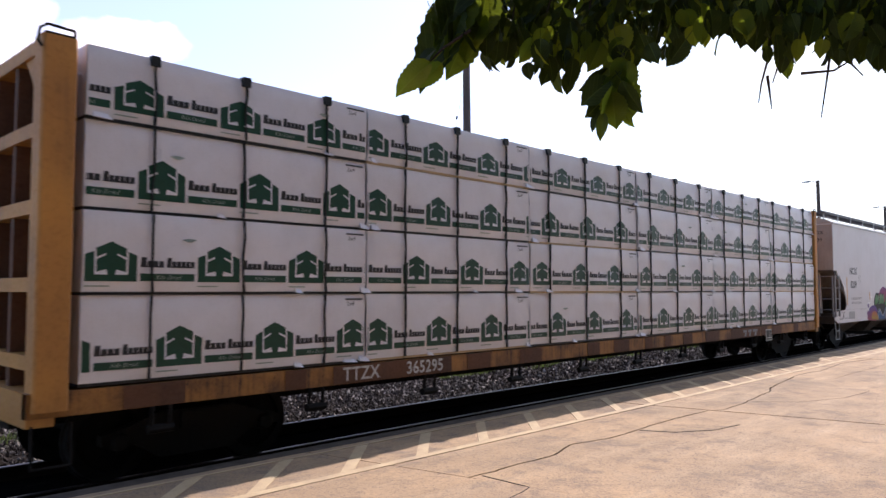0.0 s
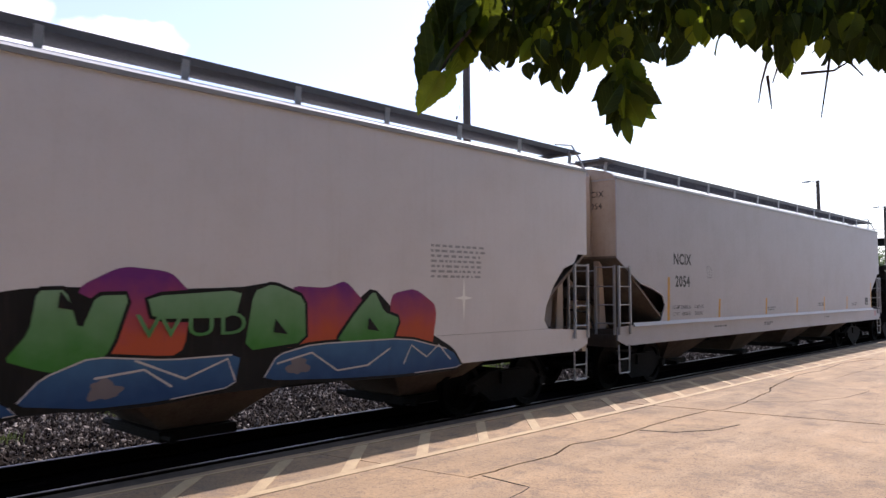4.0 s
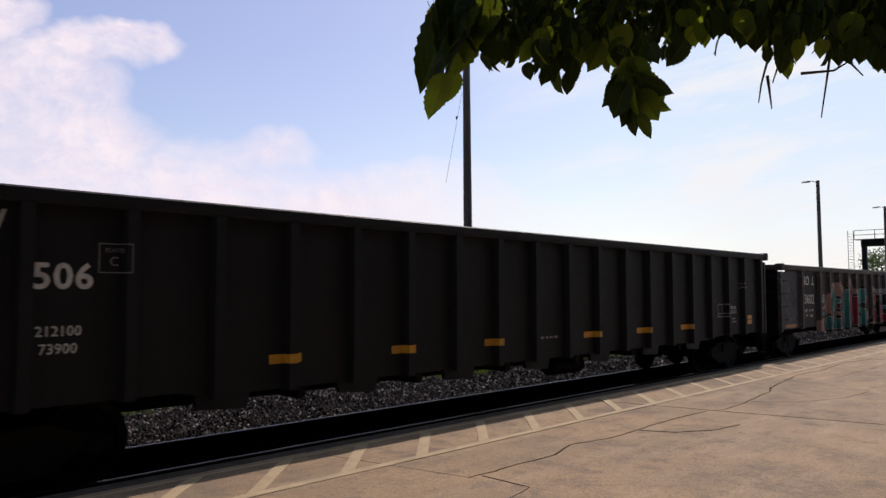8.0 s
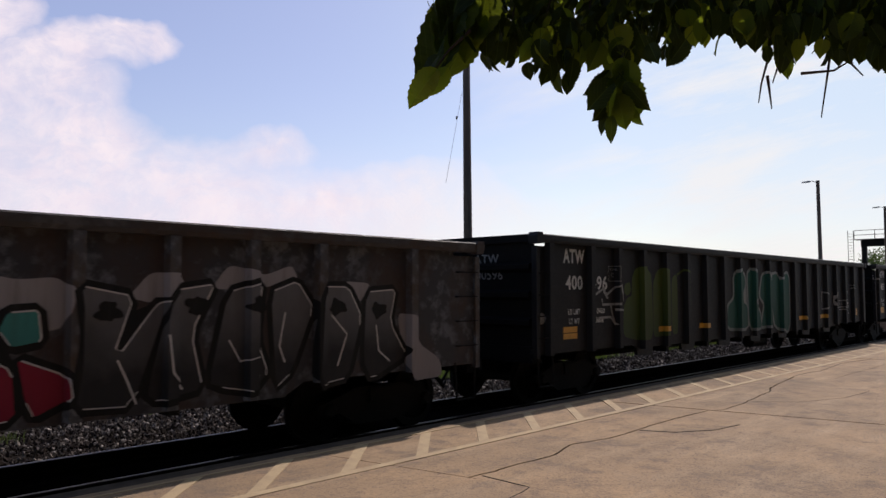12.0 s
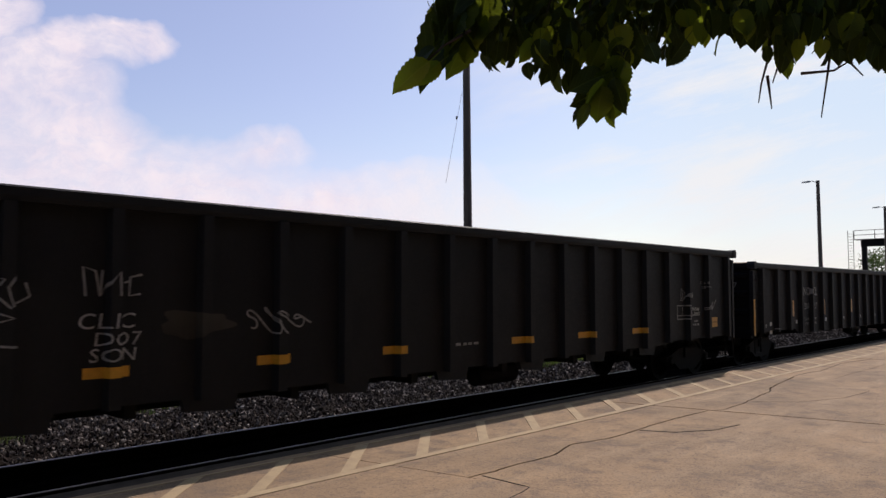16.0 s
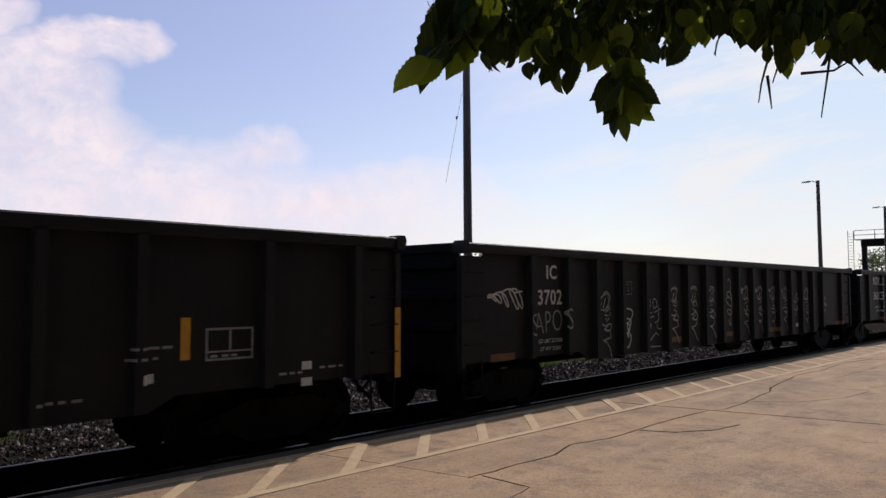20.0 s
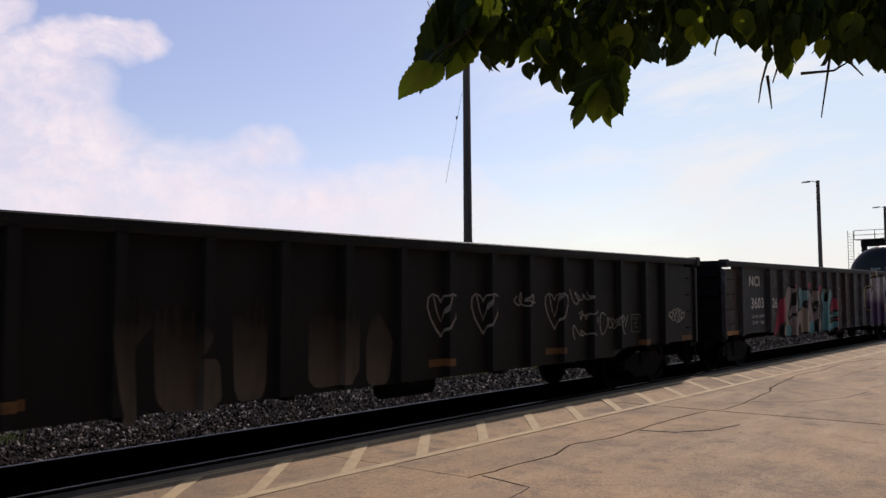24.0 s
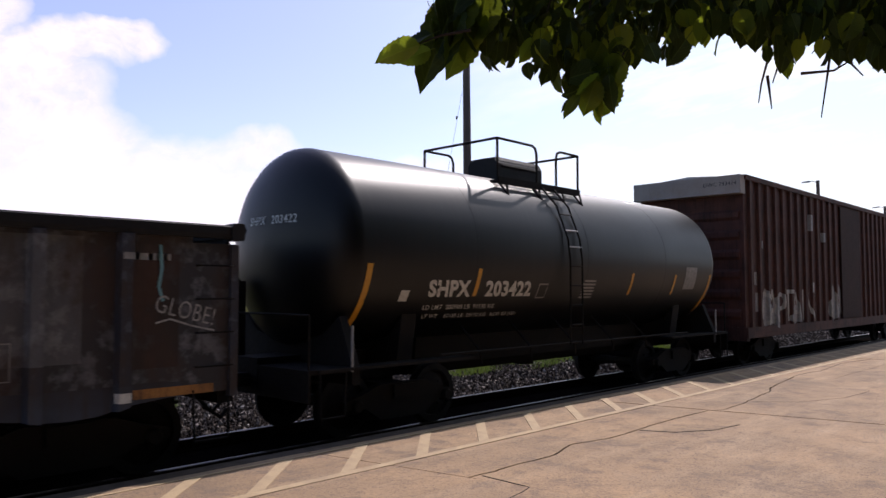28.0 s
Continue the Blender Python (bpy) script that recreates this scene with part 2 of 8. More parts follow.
# ---- mesh writing ----
class Solid:
    """Vertices and faces of one mesh, grown from simple solids."""

    def __init__(self):
        self.v, self.f = [], []

    def box(self, x0, x1, y0, y1, z0, z1):
        n = len(self.v)
        self.v += [(x, y, z) for x in (x0, x1) for y in (y0, y1) for z in (z0, z1)]
        self.f += [tuple(n + i for i in q) for q in ((0, 1, 3, 2), (4, 6, 7, 5), (0, 4, 5, 1), (2, 3, 7, 6), (0, 2, 6, 4), (1, 5, 7, 3))]
        return self

    def hexa(self, pts):
        """Eight corners, in the order of box()."""
        n = len(self.v)
        self.v += [tuple(p) for p in pts]
        self.f += [tuple(n + i for i in q) for q in ((0, 1, 3, 2), (4, 6, 7, 5), (0, 4, 5, 1), (2, 3, 7, 6), (0, 2, 6, 4), (1, 5, 7, 3))]
        return self

    def prism(self, outline, a0, a1, axis="y"):
        """An outline of (p, q) pulled from a0 to a1 along the axis."""
        n, k = len(self.v), len(outline)
        for a in (a0, a1):
            for p, q in outline:
                self.v.append({"y": (p, a, q), "x": (a, p, q), "z": (p, q, a)}[axis])
        self.f.append(tuple(range(n + k - 1, n - 1, -1)))
        self.f.append(tuple(range(n + k, n + 2 * k)))
        self.f += [(n + i, n + (i + 1) % k, n + k + (i + 1) % k, n + k + i) for i in range(k)]
        return self

    def rod(self, a, b, r, seg=6, r2=None):
        a, b = Vector(a), Vector(b)
        w = (b - a).normalized()
        u = w.orthogonal().normalized()
        s = w.cross(u)
        n = len(self.v)
        for p, rr in ((a, r), (b, r if r2 is None else r2)):
            for i in range(seg):
                t = 2 * math.pi * i / seg
                self.v.append(tuple(p + (u * math.cos(t) + s * math.sin(t)) * rr))
        self.f += [(n + i, n + (i + 1) % seg, n + seg + (i + 1) % seg, n + seg + i) for i in range(seg)]
        self.f += [tuple(range(n + seg - 1, n - 1, -1)), tuple(range(n + seg, n + 2 * seg))]
        return self

    def pipe(self, pts, r, seg=6):
        for a, b in zip(pts[:-1], pts[1:]):
            self.rod(a, b, r, seg)
        return self

    def turned(self, profile, seg=28, axis="y", at=(0, 0, 0)):
        """A profile of (radius, way along the axis) turned round the axis."""
        n, k = len(self.v), len(profile)
        for i in range(seg):
            t = 2 * math.pi * i / seg
            c, s = math.cos(t), math.sin(t)
            for r, h in profile:
                p = {"y": (r * c, h, r * s), "x": (h, r * c, r * s), "z": (r * c, r * s, h)}[axis]
                self.v.append((p[0] + at[0], p[1] + at[1], p[2] + at[2]))
        for i in range(seg):
            j = (i + 1) % seg
            self.f += [(n + i * k + q, n + j * k + q, n + j * k + q + 1, n + i * k + q + 1) for q in range(k - 1)]
        return self

    def sheet(self, nu, nv, fn):
        n = len(self.v)
        for i in range(nu + 1):
            for j in range(nv + 1):
                self.v.append(tuple(fn(i / nu, j / nv)))
        for i in range(nu):
            for j in range(nv):
                a = n + i * (nv + 1) + j
                self.f.append((a, a + nv + 1, a + nv + 2, a + 1))
        return self

    def mesh(self, name, mat, smooth=False):
        me = bpy.data.meshes.new(name)
        me.from_pydata(self.v, [], self.f)
        bm = bmesh.new()
        bm.from_mesh(me)
        bmesh.ops.recalc_face_normals(bm, faces=bm.faces)
        bm.to_mesh(me)
        bm.free()
        me.materials.append(mat)
        if smooth:
            for p in me.polygons:
                p.use_smooth = True
        return me


def part(name, solid, mat, parent, label="", smooth=False, at=None):
    """One mesh object under a thing or a part. solid: a Solid, or a mesh to share."""
    me = solid.mesh(name, mat, smooth) if isinstance(solid, Solid) else solid
    ob = new(name, me)
    ob.parent = parent
    if at is not None:
        ob.matrix_basis = at
    return tagged(ob, label)


def thing(name, label, category, group="", kind="", at=None):
    ob = new(name)
    ob.empty_display_size = 0.3
    if at is not None:
        ob.matrix_basis = at
    return tagged(ob, label, category, group, kind)


LETTERS = {}


def lettering(body, size, mat, parent, at, name="lettering", width=1.0, bold=0.0, slant=0.0, label=""):
    """Flat raised letters as a mesh, shared between equal texts."""
    key = (body, size, mat.name, bold, slant)
    if key not in LETTERS:
        cu = bpy.data.curves.new("text", "FONT")
        cu.body, cu.size, cu.extrude, cu.offset, cu.shear = body, size, 0.002, bold, slant
        cu.align_x, cu.align_y, cu.resolution_u, cu.space_character = "CENTER", "CENTER", 3, 1.08
        tmp = new("text", cu)
        me = bpy.data.meshes.new_from_object(tmp.evaluated_get(bpy.context.evaluated_depsgraph_get()))
        bpy.data.objects.remove(tmp)
        me.materials.clear()
        me.materials.append(mat)
        me.name = "lettering"
        LETTERS[key] = me
    ob = tagged(part(name, LETTERS[key], mat, parent, label), label, kind="stuff")
    ob.matrix_basis = at @ Matrix.Diagonal((width, 1, 1, 1))
    return ob


def ribbon(pts, w):
    """A brush stroke along points: its two edges."""
    left, right = [], []
    for i, (x, z) in enumerate(pts):
        (ax, az), (bx, bz) = pts[max(i - 1, 0)], pts[min(i + 1, len(pts) - 1)]
        tx, tz = bx - ax, bz - az
        n = math.hypot(tx, tz) or 1e-6
        left.append((x - tz / n * w / 2, z + tx / n * w / 2))
        right.append((x + tz / n * w / 2, z - tx / n * w / 2))
    return [{"left": left, "right": right}]


# ---- setting ----
YC = 9.05            # middle of the track
SHOULDER = 18.2      # foot of the ballast on the far side
PLATFORM = 0.20      # platform above the rail tops
rng = random.Random(7)


def jagged(x, base, amp, seed):
    return base + amp * (noise.noise(Vector((x * 0.45, seed, 0))) * 1.3 + noise.noise(Vector((x * 2.1, seed, 3))) * 0.4 + noise.noise(Vector((x * 7.0, seed, 7))) * 0.32 + noise.noise(Vector((x * 19.0, seed, 11))) * 0.13)


def build_ground():
    g = Solid()
    g.sheet(60, 60, lambda a, b: (-2200 + 4400 * a, -2200 + 4400 * b, -0.46))
    tagged(new("ground", g.mesh("ground", M["ground"])), "patchy green grass ground reaching the horizon", "ground", kind="structure")
    b = Solid()

    def bed(a, c):
        y = 7.0 + 12.0 * c
        edge = min(1.0, max(0.0, (SHOULDER - y) / 3.0)) * min(1.0, (y - 6.9) / 0.6)
        x = -70 + 340 * a
        return (x, y, -0.52 + 0.34 * min(1.0, edge) + 0.035 * noise.noise(Vector((x * 1.3, y * 1.3, 0))))
    b.sheet(420, 36, bed)
    # dark sheet from platform to far rail, carries the train's shade as colour
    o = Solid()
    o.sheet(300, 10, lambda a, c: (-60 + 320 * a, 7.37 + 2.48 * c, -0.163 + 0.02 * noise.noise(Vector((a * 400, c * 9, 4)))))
    tagged(new("track_fill", o.mesh("track_fill", M["oily_shade"])), "fine ballast between the rails, coloured for oil and the train's shade", "track fill", kind="structure")
    tagged(new("track_bed", b.mesh("track_bed", M["gravel_bed"])), "brown-grey crushed stone track bed", "track bed", kind="structure")


def build_stones():
    """Loose crushed stone on the far shoulder and between the rails."""
    s = Solid()
    base = [(1, 0, 0), (-1, 0, 0), (0, 1, 0), (0, -1, 0), (0, 0, 1), (0, 0, -1)]
    tri = [(0, 2, 4), (2, 1, 4), (1, 3, 4), (3, 0, 4), (2, 0, 5), (1, 2, 5), (3, 1, 5), (0, 3, 5)]
    r = random.Random(3)
    for x0, x1, y0, y1, count, size in ((0.5, 14, 9.95, 15.4, 22000, 0.031), (14, 46, 9.95, 16.0, 15000, 0.042), (0.5, 30, 9.9, 14.5, 6000, 0.05), (0.5, 30, 15.0, 17.4, 5000, 0.05)):
        for _ in range(count):
            x, y = r.uniform(x0, x1), r.uniform(y0, y1)
            edge = min(1.0, max(0.0, (SHOULDER - y) / 3.0))
            z = -0.52 + 0.34 * edge + 0.035 * noise.noise(Vector((x * 1.3, y * 1.3, 0))) + r.uniform(-0.006, 0.035)
            k = size * r.uniform(0.6, 1.5)
            m = Euler((r.uniform(0, 6), r.uniform(0, 6), r.uniform(0, 6))).to_matrix()
            n = len(s.v)
            for p in base:
                q = m @ Vector((p[0] * k * r.uniform(0.8, 1.3), p[1] * k * r.uniform(0.6, 1.1), p[2] * k * r.uniform(0.5, 0.9)))
                s.v.append((x + q.x, y + q.y, z + q.z))
            s.f += [(n + a, n + b, n + c) for a, b, c in tri]
    me = bpy.data.meshes.new("ballast")
    me.from_pydata(s.v, [], s.f)
    me.materials.append(M["gravel"])
    tagged(new("ballast", me), "loose brown and grey crushed ballast stones", "ballast", kind="stuff")


def build_track(yc, x0, x1, zt, name, ties=True):
    tr = thing(name, "steel railway track on dark wooden ties", "track", kind="structure", at=pose(0, yc, zt))
    for s in (-1, 1):
        y = s * 0.7525
        rail = Solid().prism([(y - 0.07, -0.17), (y + 0.07, -0.17), (y + 0.07, -0.155), (y + 0.012, -0.135), (y + 0.012, -0.045), (y + 0.034, -0.035),
                              (y + 0.034, -0.012), (y - 0.034, -0.012), (y - 0.034, -0.035), (y - 0.012, -0.045), (y - 0.012, -0.135), (y - 0.07, -0.155)], x0, x1, "x")
        ob = part("rail", rail, M["rail_rust"], tr)
        head = Solid().prism([(y - 0.034, -0.012), (y + 0.034, -0.012), (y + 0.034, -0.008), (y + 0.016, 0.0), (y - 0.016, 0.0), (y - 0.034, -0.008)], x0, x1, "x")
        part("rail_head", head, M["rail_steel"], ob, "bright worn steel running surface")
    if ties:
        tie = Solid().box(-0.115, 0.115, -1.3, 1.3, -0.36, -0.17).mesh("tie", M["tie_wood"])
        for i in range(int((min(x1, 70) - max(x0, -10)) / 0.52)):
            part("tie", tie, M["tie_wood"], tr, at=pose(max(x0, -10) + i * 0.52, rng.uniform(-0.03, 0.03), 0, 0, 0, rng.uniform(-1, 1)))
    return tr


SKEW = 0.20          # the slab joints lean against the track's normal
JOINT, PITCHX = 6.58, 5.72
# the long crack that wanders along two slabs
CRACK_X = (5.5, 6.2, 7.0, 7.65, 8.3, 9.45, 11.2, 11.45, 12.4, 13.5, 14.0, 14.7, 16.9, 17.6)
CRACK_Y = (5.0, 5.0, 4.95, 5.14, 5.0, 5.06, 5.05, 4.88, 4.9, 5.1, 5.13, 5.34, 5.63, 5.75)


def joint_x(k, y):
    return JOINT + (k - 1) * PITCHX - SKEW * y + 0.02 * math.sin(y * 3 + k)


def build_platform():
    pf = thing("platform", "weathered tan concrete platform with cracked slabs", "platform", kind="structure")
    part("kerb", Solid().box(-45, 110, 7.12, 7.35, -0.42, PLATFORM - 0.006), M["kerb"], pf, "concrete edge with the train's shade put into its colour")
    part("base", Solid().box(-45, 110, -9.0, 7.115, -0.42, PLATFORM - 0.035), M["crack"], pf)
    ys_n = [7.11, 6.4, 5.7]
    for k in range(-6, 16):
        cracked = k in (1, 2)
        xs = np.linspace(0, 1, 91 if cracked else 3)
        for half in (0, 1):
            top = []
            x_of = lambda a, y: joint_x(k, y) + 0.012 + a * (joint_x(k + 1, y) - joint_x(k, y) - 0.024)
            def crack(a):
                x = x_of(a, 5.0)
                if k in (1, 2):
                    return float(np.interp(x, CRACK_X, CRACK_Y)) + jagged(x, 0.0, 0.05, 2.0 + k)
                return 4.9
            if half == 0:
                low = [(x_of(a, crack(a)), crack(a) + (0.015 + 0.013 * noise.noise(Vector((a * 40, k, 1))) if cracked else 0.004)) for a in xs]
                high = [(x_of(a, 7.11), 7.11) for a in (1, 0)]
                top = low + high
            else:
                high = [(x_of(a, crack(a)), crack(a) - (0.015 + 0.013 * noise.noise(Vector((a * 40, k, 6))) if cracked else 0.004)) for a in reversed(xs)]
                low = [(x_of(a, -9.0), -9.0) for a in (0, 1)]
                top = low + high
            lift = rng.uniform(-0.003, 0.003)
            part("slab", Solid().prism(top, PLATFORM - 0.12, PLATFORM + lift, "z"), M["concrete"], pf)
    # hairline cracks that branch off, laid as thin dark seams
    for pts in ([(5.72, 4.95), (5.70, 4.35), (5.49, 4.28), (5.25, 4.24), (4.9, 4.1)], [(9.0, 5.0), (9.2, 4.6), (9.7, 4.3), (10.4, 4.2)], [(12.6, 4.9), (13.1, 4.3), (14.2, 3.9), (15.6, 3.8)], [(17.0, 5.66), (18.6, 5.6), (20.5, 5.8), (23.0, 5.5)]):
        path = []
        for (ax, ay), (bx, by) in zip(pts[:-1], pts[1:]):
            for q in range(8):
                a = q / 8
                path.append((ax + (bx - ax) * a, jagged(ax + (bx - ax) * a + ay, ay + (by - ay) * a, 0.04, 9.0)))
        rb = ribbon(path, 0.011)[0]
        seam = Solid()
        for i in range(len(path) - 1):
            a, b, c, d = rb["left"][i], rb["left"][i + 1], rb["right"][i + 1], rb["right"][i]
            seam.prism([a, b, c, d], PLATFORM - 0.02, PLATFORM + 0.0042, "z")
        part("crack", seam, M["crack"], pf, "thin dark branching crack")
    mk = thing("platform_marking", "faded cream painted hatched safety strip along the platform edge", "marking", kind="structure")
    z0, z1 = PLATFORM - 0.01, PLATFORM + 0.0065
    part("line", Solid().box(-20, 75, 5.93, 6.045, z0, z1), M["line_paint"], mk)
    part("line", Solid().box(-20, 75, 6.94, 6.985, z0, z1), M["line_paint"], mk)
    stripe = Solid().hexa([(-0.095, 0, z0), (-0.095, 0, z1), (0.845, 0.88, z0), (0.845, 0.88, z1), (0.095, 0, z0), (0.095, 0, z1), (1.035, 0.88, z0), (1.035, 0.88, z1)]).mesh("stripe", M["line_paint"])
    for i in range(-16, 55):
        part("stripe", stripe, M["line_paint"], mk, at=pose(3.80 + i * 1.08, 6.047, 0))


def build_sky_clouds():
    """High clouds on a far shell that drifts slowly."""
    d = Solid()
    R = 3000.0
    d.sheet(40, 20, lambda a, b: (R * math.cos(radians(-2 + 72 * b)) * math.cos(radians(-35 + 150 * a)),
                                  R * math.cos(radians(-2 + 72 * b)) * math.sin(radians(-35 + 150 * a)), R * math.sin(radians(-2 + 72 * b))))
    m = Nodes("cloud_shell")
    c = m.coord()
    n = m.add("ShaderNodeVectorMath", {0: c}, operation="NORMALIZE").outputs[0]
    warp = m.add("ShaderNodeTexNoise", {"Vector": n, "Scale": 8.0, "Detail": 5.0, "Roughness": 0.52}).outputs["Color"]
    off = m.add("ShaderNodeVectorMath", {0: warp, 1: (0.5, 0.5, 0.5)}, operation="SUBTRACT").outputs[0]
    off = m.add("ShaderNodeVectorMath", {0: off, "Scale": 0.10}, operation="SCALE").outputs[0]
    nw = m.add("ShaderNodeVectorMath", {0: n, 1: off}, operation="ADD").outputs[0]
    F, Rt, U = VIEW_AXES

    def dot(v, axis):
        return m.add("ShaderNodeVectorMath", {0: v, 1: tuple(axis)}, operation="DOT_PRODUCT").outputs["Value"]

    def tangents(v):
        f = dot(v, F)
        return m.math("DIVIDE", dot(v, Rt), f), m.math("DIVIDE", dot(v, U), f)
    u, v = tangents(nw)
    us, vs = tangents(n)
    total = None
    # puffs: middle right and up as tangents, half sizes, strength
    for cu, cv, ru, rv, k in ((-0.405, 0.280, 0.045, 0.022, 1.4), (-0.465, 0.265, 0.055, 0.026, 1.4), (-0.52, 0.235, 0.055, 0.035, 1.4), (-0.50, 0.185, 0.065, 0.05, 1.4), (-0.585, 0.305, 0.045, 0.028, 1.3),
                              (-0.56, 0.20, 0.08, 0.07, 1.4), (-0.47, 0.135, 0.075, 0.05, 1.3), (-0.58, 0.12, 0.1, 0.07, 1.4), (-0.235, 0.135, 0.06, 0.024, 0.9), (-0.33, 0.115, 0.09, 0.03, 0.8), (-0.38, 0.075, 0.2, 0.04, 1.0),
                              (-0.05, 0.085, 0.1, 0.025, 0.8), (-0.15, 0.055, 0.25, 0.035, 1.0), (-0.45, 0.05, 0.3, 0.05, 1.2)):
        e = m.math("ADD", m.math("POWER", m.math("DIVIDE", m.math("SUBTRACT", u, cu), ru), 2.0), m.math("POWER", m.math("DIVIDE", m.math("SUBTRACT", v, cv), rv), 2.0))
        p = m.math("MULTIPLY", m.ramp(e, 2.3, 0.1), k, True)
        total = p if total is None else m.math("MAXIMUM", total, p)
    soft = m.noise(m.add("ShaderNodeVectorMath", {0: n, 1: (16, 16, 16)}, operation="MULTIPLY").outputs[0], 1.0, 5)
    wisp = m.noise(m.add("ShaderNodeVectorMath", {0: nw, 1: (30, 30, 52)}, operation="MULTIPLY").outputs[0], 1.0, 5, 0.6)
    total = m.math("MULTIPLY", total, m.math("MULTIPLY", m.ramp(soft, 0.3, 0.62, 0.6, 1.0), m.ramp(wisp, 0.36, 0.58, 0.68, 1.0)))
    # thin streaks that slant across the other half of the sky
    sx = m.add("ShaderNodeCombineXYZ", {0: m.math("ADD", us, m.math("MULTIPLY", vs, 1.6)), 1: m.math("SUBTRACT", m.math("MULTIPLY", vs, 5.5), m.math("MULTIPLY", us, 1.7))}).outputs[0]
    st = m.ramp(m.noise(sx, 2.6, 6, 0.6), 0.46, 0.66)
    st = m.math("MULTIPLY", st, m.ramp(us, -0.05, 0.35, 0.0, 0.8))
    # a thin haze under the clouds: lilac on one side, pale blue towards the sun
    side = m.ramp(us, -0.15, 0.22)
    low = m.ramp(vs, 0.20, -0.02)
    haze = m.math("MAXIMUM", m.ramp(us, 0.08, 0.42, 0.13, 0.72), m.math("MULTIPLY", low, 0.5))
    tint = m.mix(side, (0.96, 0.84, 1.42), (0.84, 1.03, 1.15))
    tint = m.mix(m.math("MULTIPLY", low, 0.8), tint, m.mix(side, (1.10, 1.02, 1.10), (1.06, 1.12, 1.08)))
    tr = m.add("ShaderNodeBsdfTransparent")
    he = m.add("ShaderNodeEmission", {"Color": tint, "Strength": 1.0})
    hx = m.add("ShaderNodeMixShader", {0: haze, 1: tr.outputs[0], 2: he.outputs[0]})
    mask = m.math("MAXIMUM", total, st, True)
    thick = m.ramp(m.noise(nw, 26.0, 5, 0.6), 0.35, 0.7)
    lit = m.mix(m.math("MULTIPLY", thick, m.ramp(us, 0.1, -0.1)), (1.0, 0.935, 0.965), (0.90, 0.84, 0.92))
    em = m.add("ShaderNodeEmission", {"Color": m.mix(m.ramp(us, -0.15, 0.2), lit, (0.95, 0.98, 0.955)), "Strength": 1.17})
    mx = m.add("ShaderNodeMixShader", {0: mask, 1: hx.outputs[0], 2: em.outputs[0]})
    m.l.new(mx.outputs[0], m.out.inputs[0])
    ob = new("sky_clouds", d.mesh("sky_clouds", m.mat, True))
    ob.visible_shadow = False
    tagged(ob, "white cumulus towers and thin slanting cirrus in a blue sky", "clouds", kind="structure")
    return ob


_m = STAND.to_3x3()
VIEW_AXES = (-(_m @ Vector((0, 0, 1))), _m @ Vector((1, 0, 0)), _m @ Vector((0, 1, 0)))


def sight(u, v, d):
    """The point d metres ahead, at the tangents u to the right and v up."""
    f, r, w = VIEW_AXES
    return EYE + (f + r * u + w * v) * d


build_ground()
build_platform()
build_track(YC, -60, 270, 0.0, "track")
clouds = build_sky_clouds()

# ---- the train: how far it has come ----
SPEED = ((0, 8.245), (2, 8.397), (4, 8.304), (6, 8.195), (8, 8.157), (10, 8.266), (12, 8.328), (14, 8.278), (16, 8.231), (18, 8.037), (20, 8.252), (22, 8.325), (24, 8.305), (26, 8.089), (28, 8.579))


def travelled(t):
    s = 0.0
    for (ta, va), (tb, vb) in zip(SPEED[:-1], SPEED[1:]):
        if t <= ta:
            break
        e = min(t, tb)
        ve = va + (vb - va) * (e - ta) / (tb - ta)
        s += (e - ta) * (va + ve) / 2
    return s


WHEELS, CARS = [], []     # what motions() has to move


# ---- running gear, shared by all cars ----
WHEEL_R = 0.457
_ws = Solid()
for s in (-1, 1):
    _ws.turned([(0.09, s * 0.82), (0.16, s * 0.80), (0.34, s * 0.76), (0.36, s * 0.81), (0.452, s * 0.81), (0.457, s * 0.775), (0.46, s * 0.73), (0.485, s * 0.715), (0.485, s * 0.69), (0.36, s * 0.69), (0.32, s * 0.735), (0.14, s * 0.70), (0.09, s * 0.68)], 26, "y")
_ws.rod((0, -1.02, 0), (0, 1.02, 0), 0.085, 10)
for i in range(6):
    a = i * math.pi / 3
    for s in (-1, 1):
        _ws.rod((0.2 * math.cos(a), s * 0.775, 0.2 * math.sin(a)), (0.2 * math.cos(a), s * 0.815, 0.2 * math.sin(a)), 0.02, 5)
WHEELSET = _ws.mesh("wheelset", M["steel_dark"])
SIDEFRAME = {}
for s in (-1, 1):
    q = Solid()
    o = [(-1.08, 0.53), (-1.08, 0.42), (-0.72, 0.40), (-0.42, 0.22), (0.42, 0.22), (0.72, 0.40), (1.08, 0.42), (1.08, 0.53), (0.8, 0.60), (0.45, 0.72), (-0.45, 0.72), (-0.8, 0.60)]
    q.prism(o, s * 0.93, s * 1.06, "y")
    SIDEFRAME[s] = q.mesh("sideframe", M["steel_dark"])
CAP = Solid().turned([(0.001, -0.07), (0.07, -0.07), (0.095, -0.04), (0.11, 0.05)], 14, "y").mesh("bearing_cap", M["steel_dark"])
_sp = Solid()
for dx in (-0.16, 0.0, 0.16):
    _sp.turned([(0.055, 0.26 + 0.02 * i) if i % 2 else (0.068, 0.26 + 0.02 * i) for i in range(13)], 10, "z", (dx, 0, 0))
SPRINGS = _sp.mesh("spring_group", M["steel_dark"])
BOLSTER = Solid().box(-0.22, 0.22, -1.1, 1.1, 0.50, 0.70).rod((0, 0, 0.70), (0, 0, 0.82), 0.2, 14).mesh("bolster", M["steel_dark"])
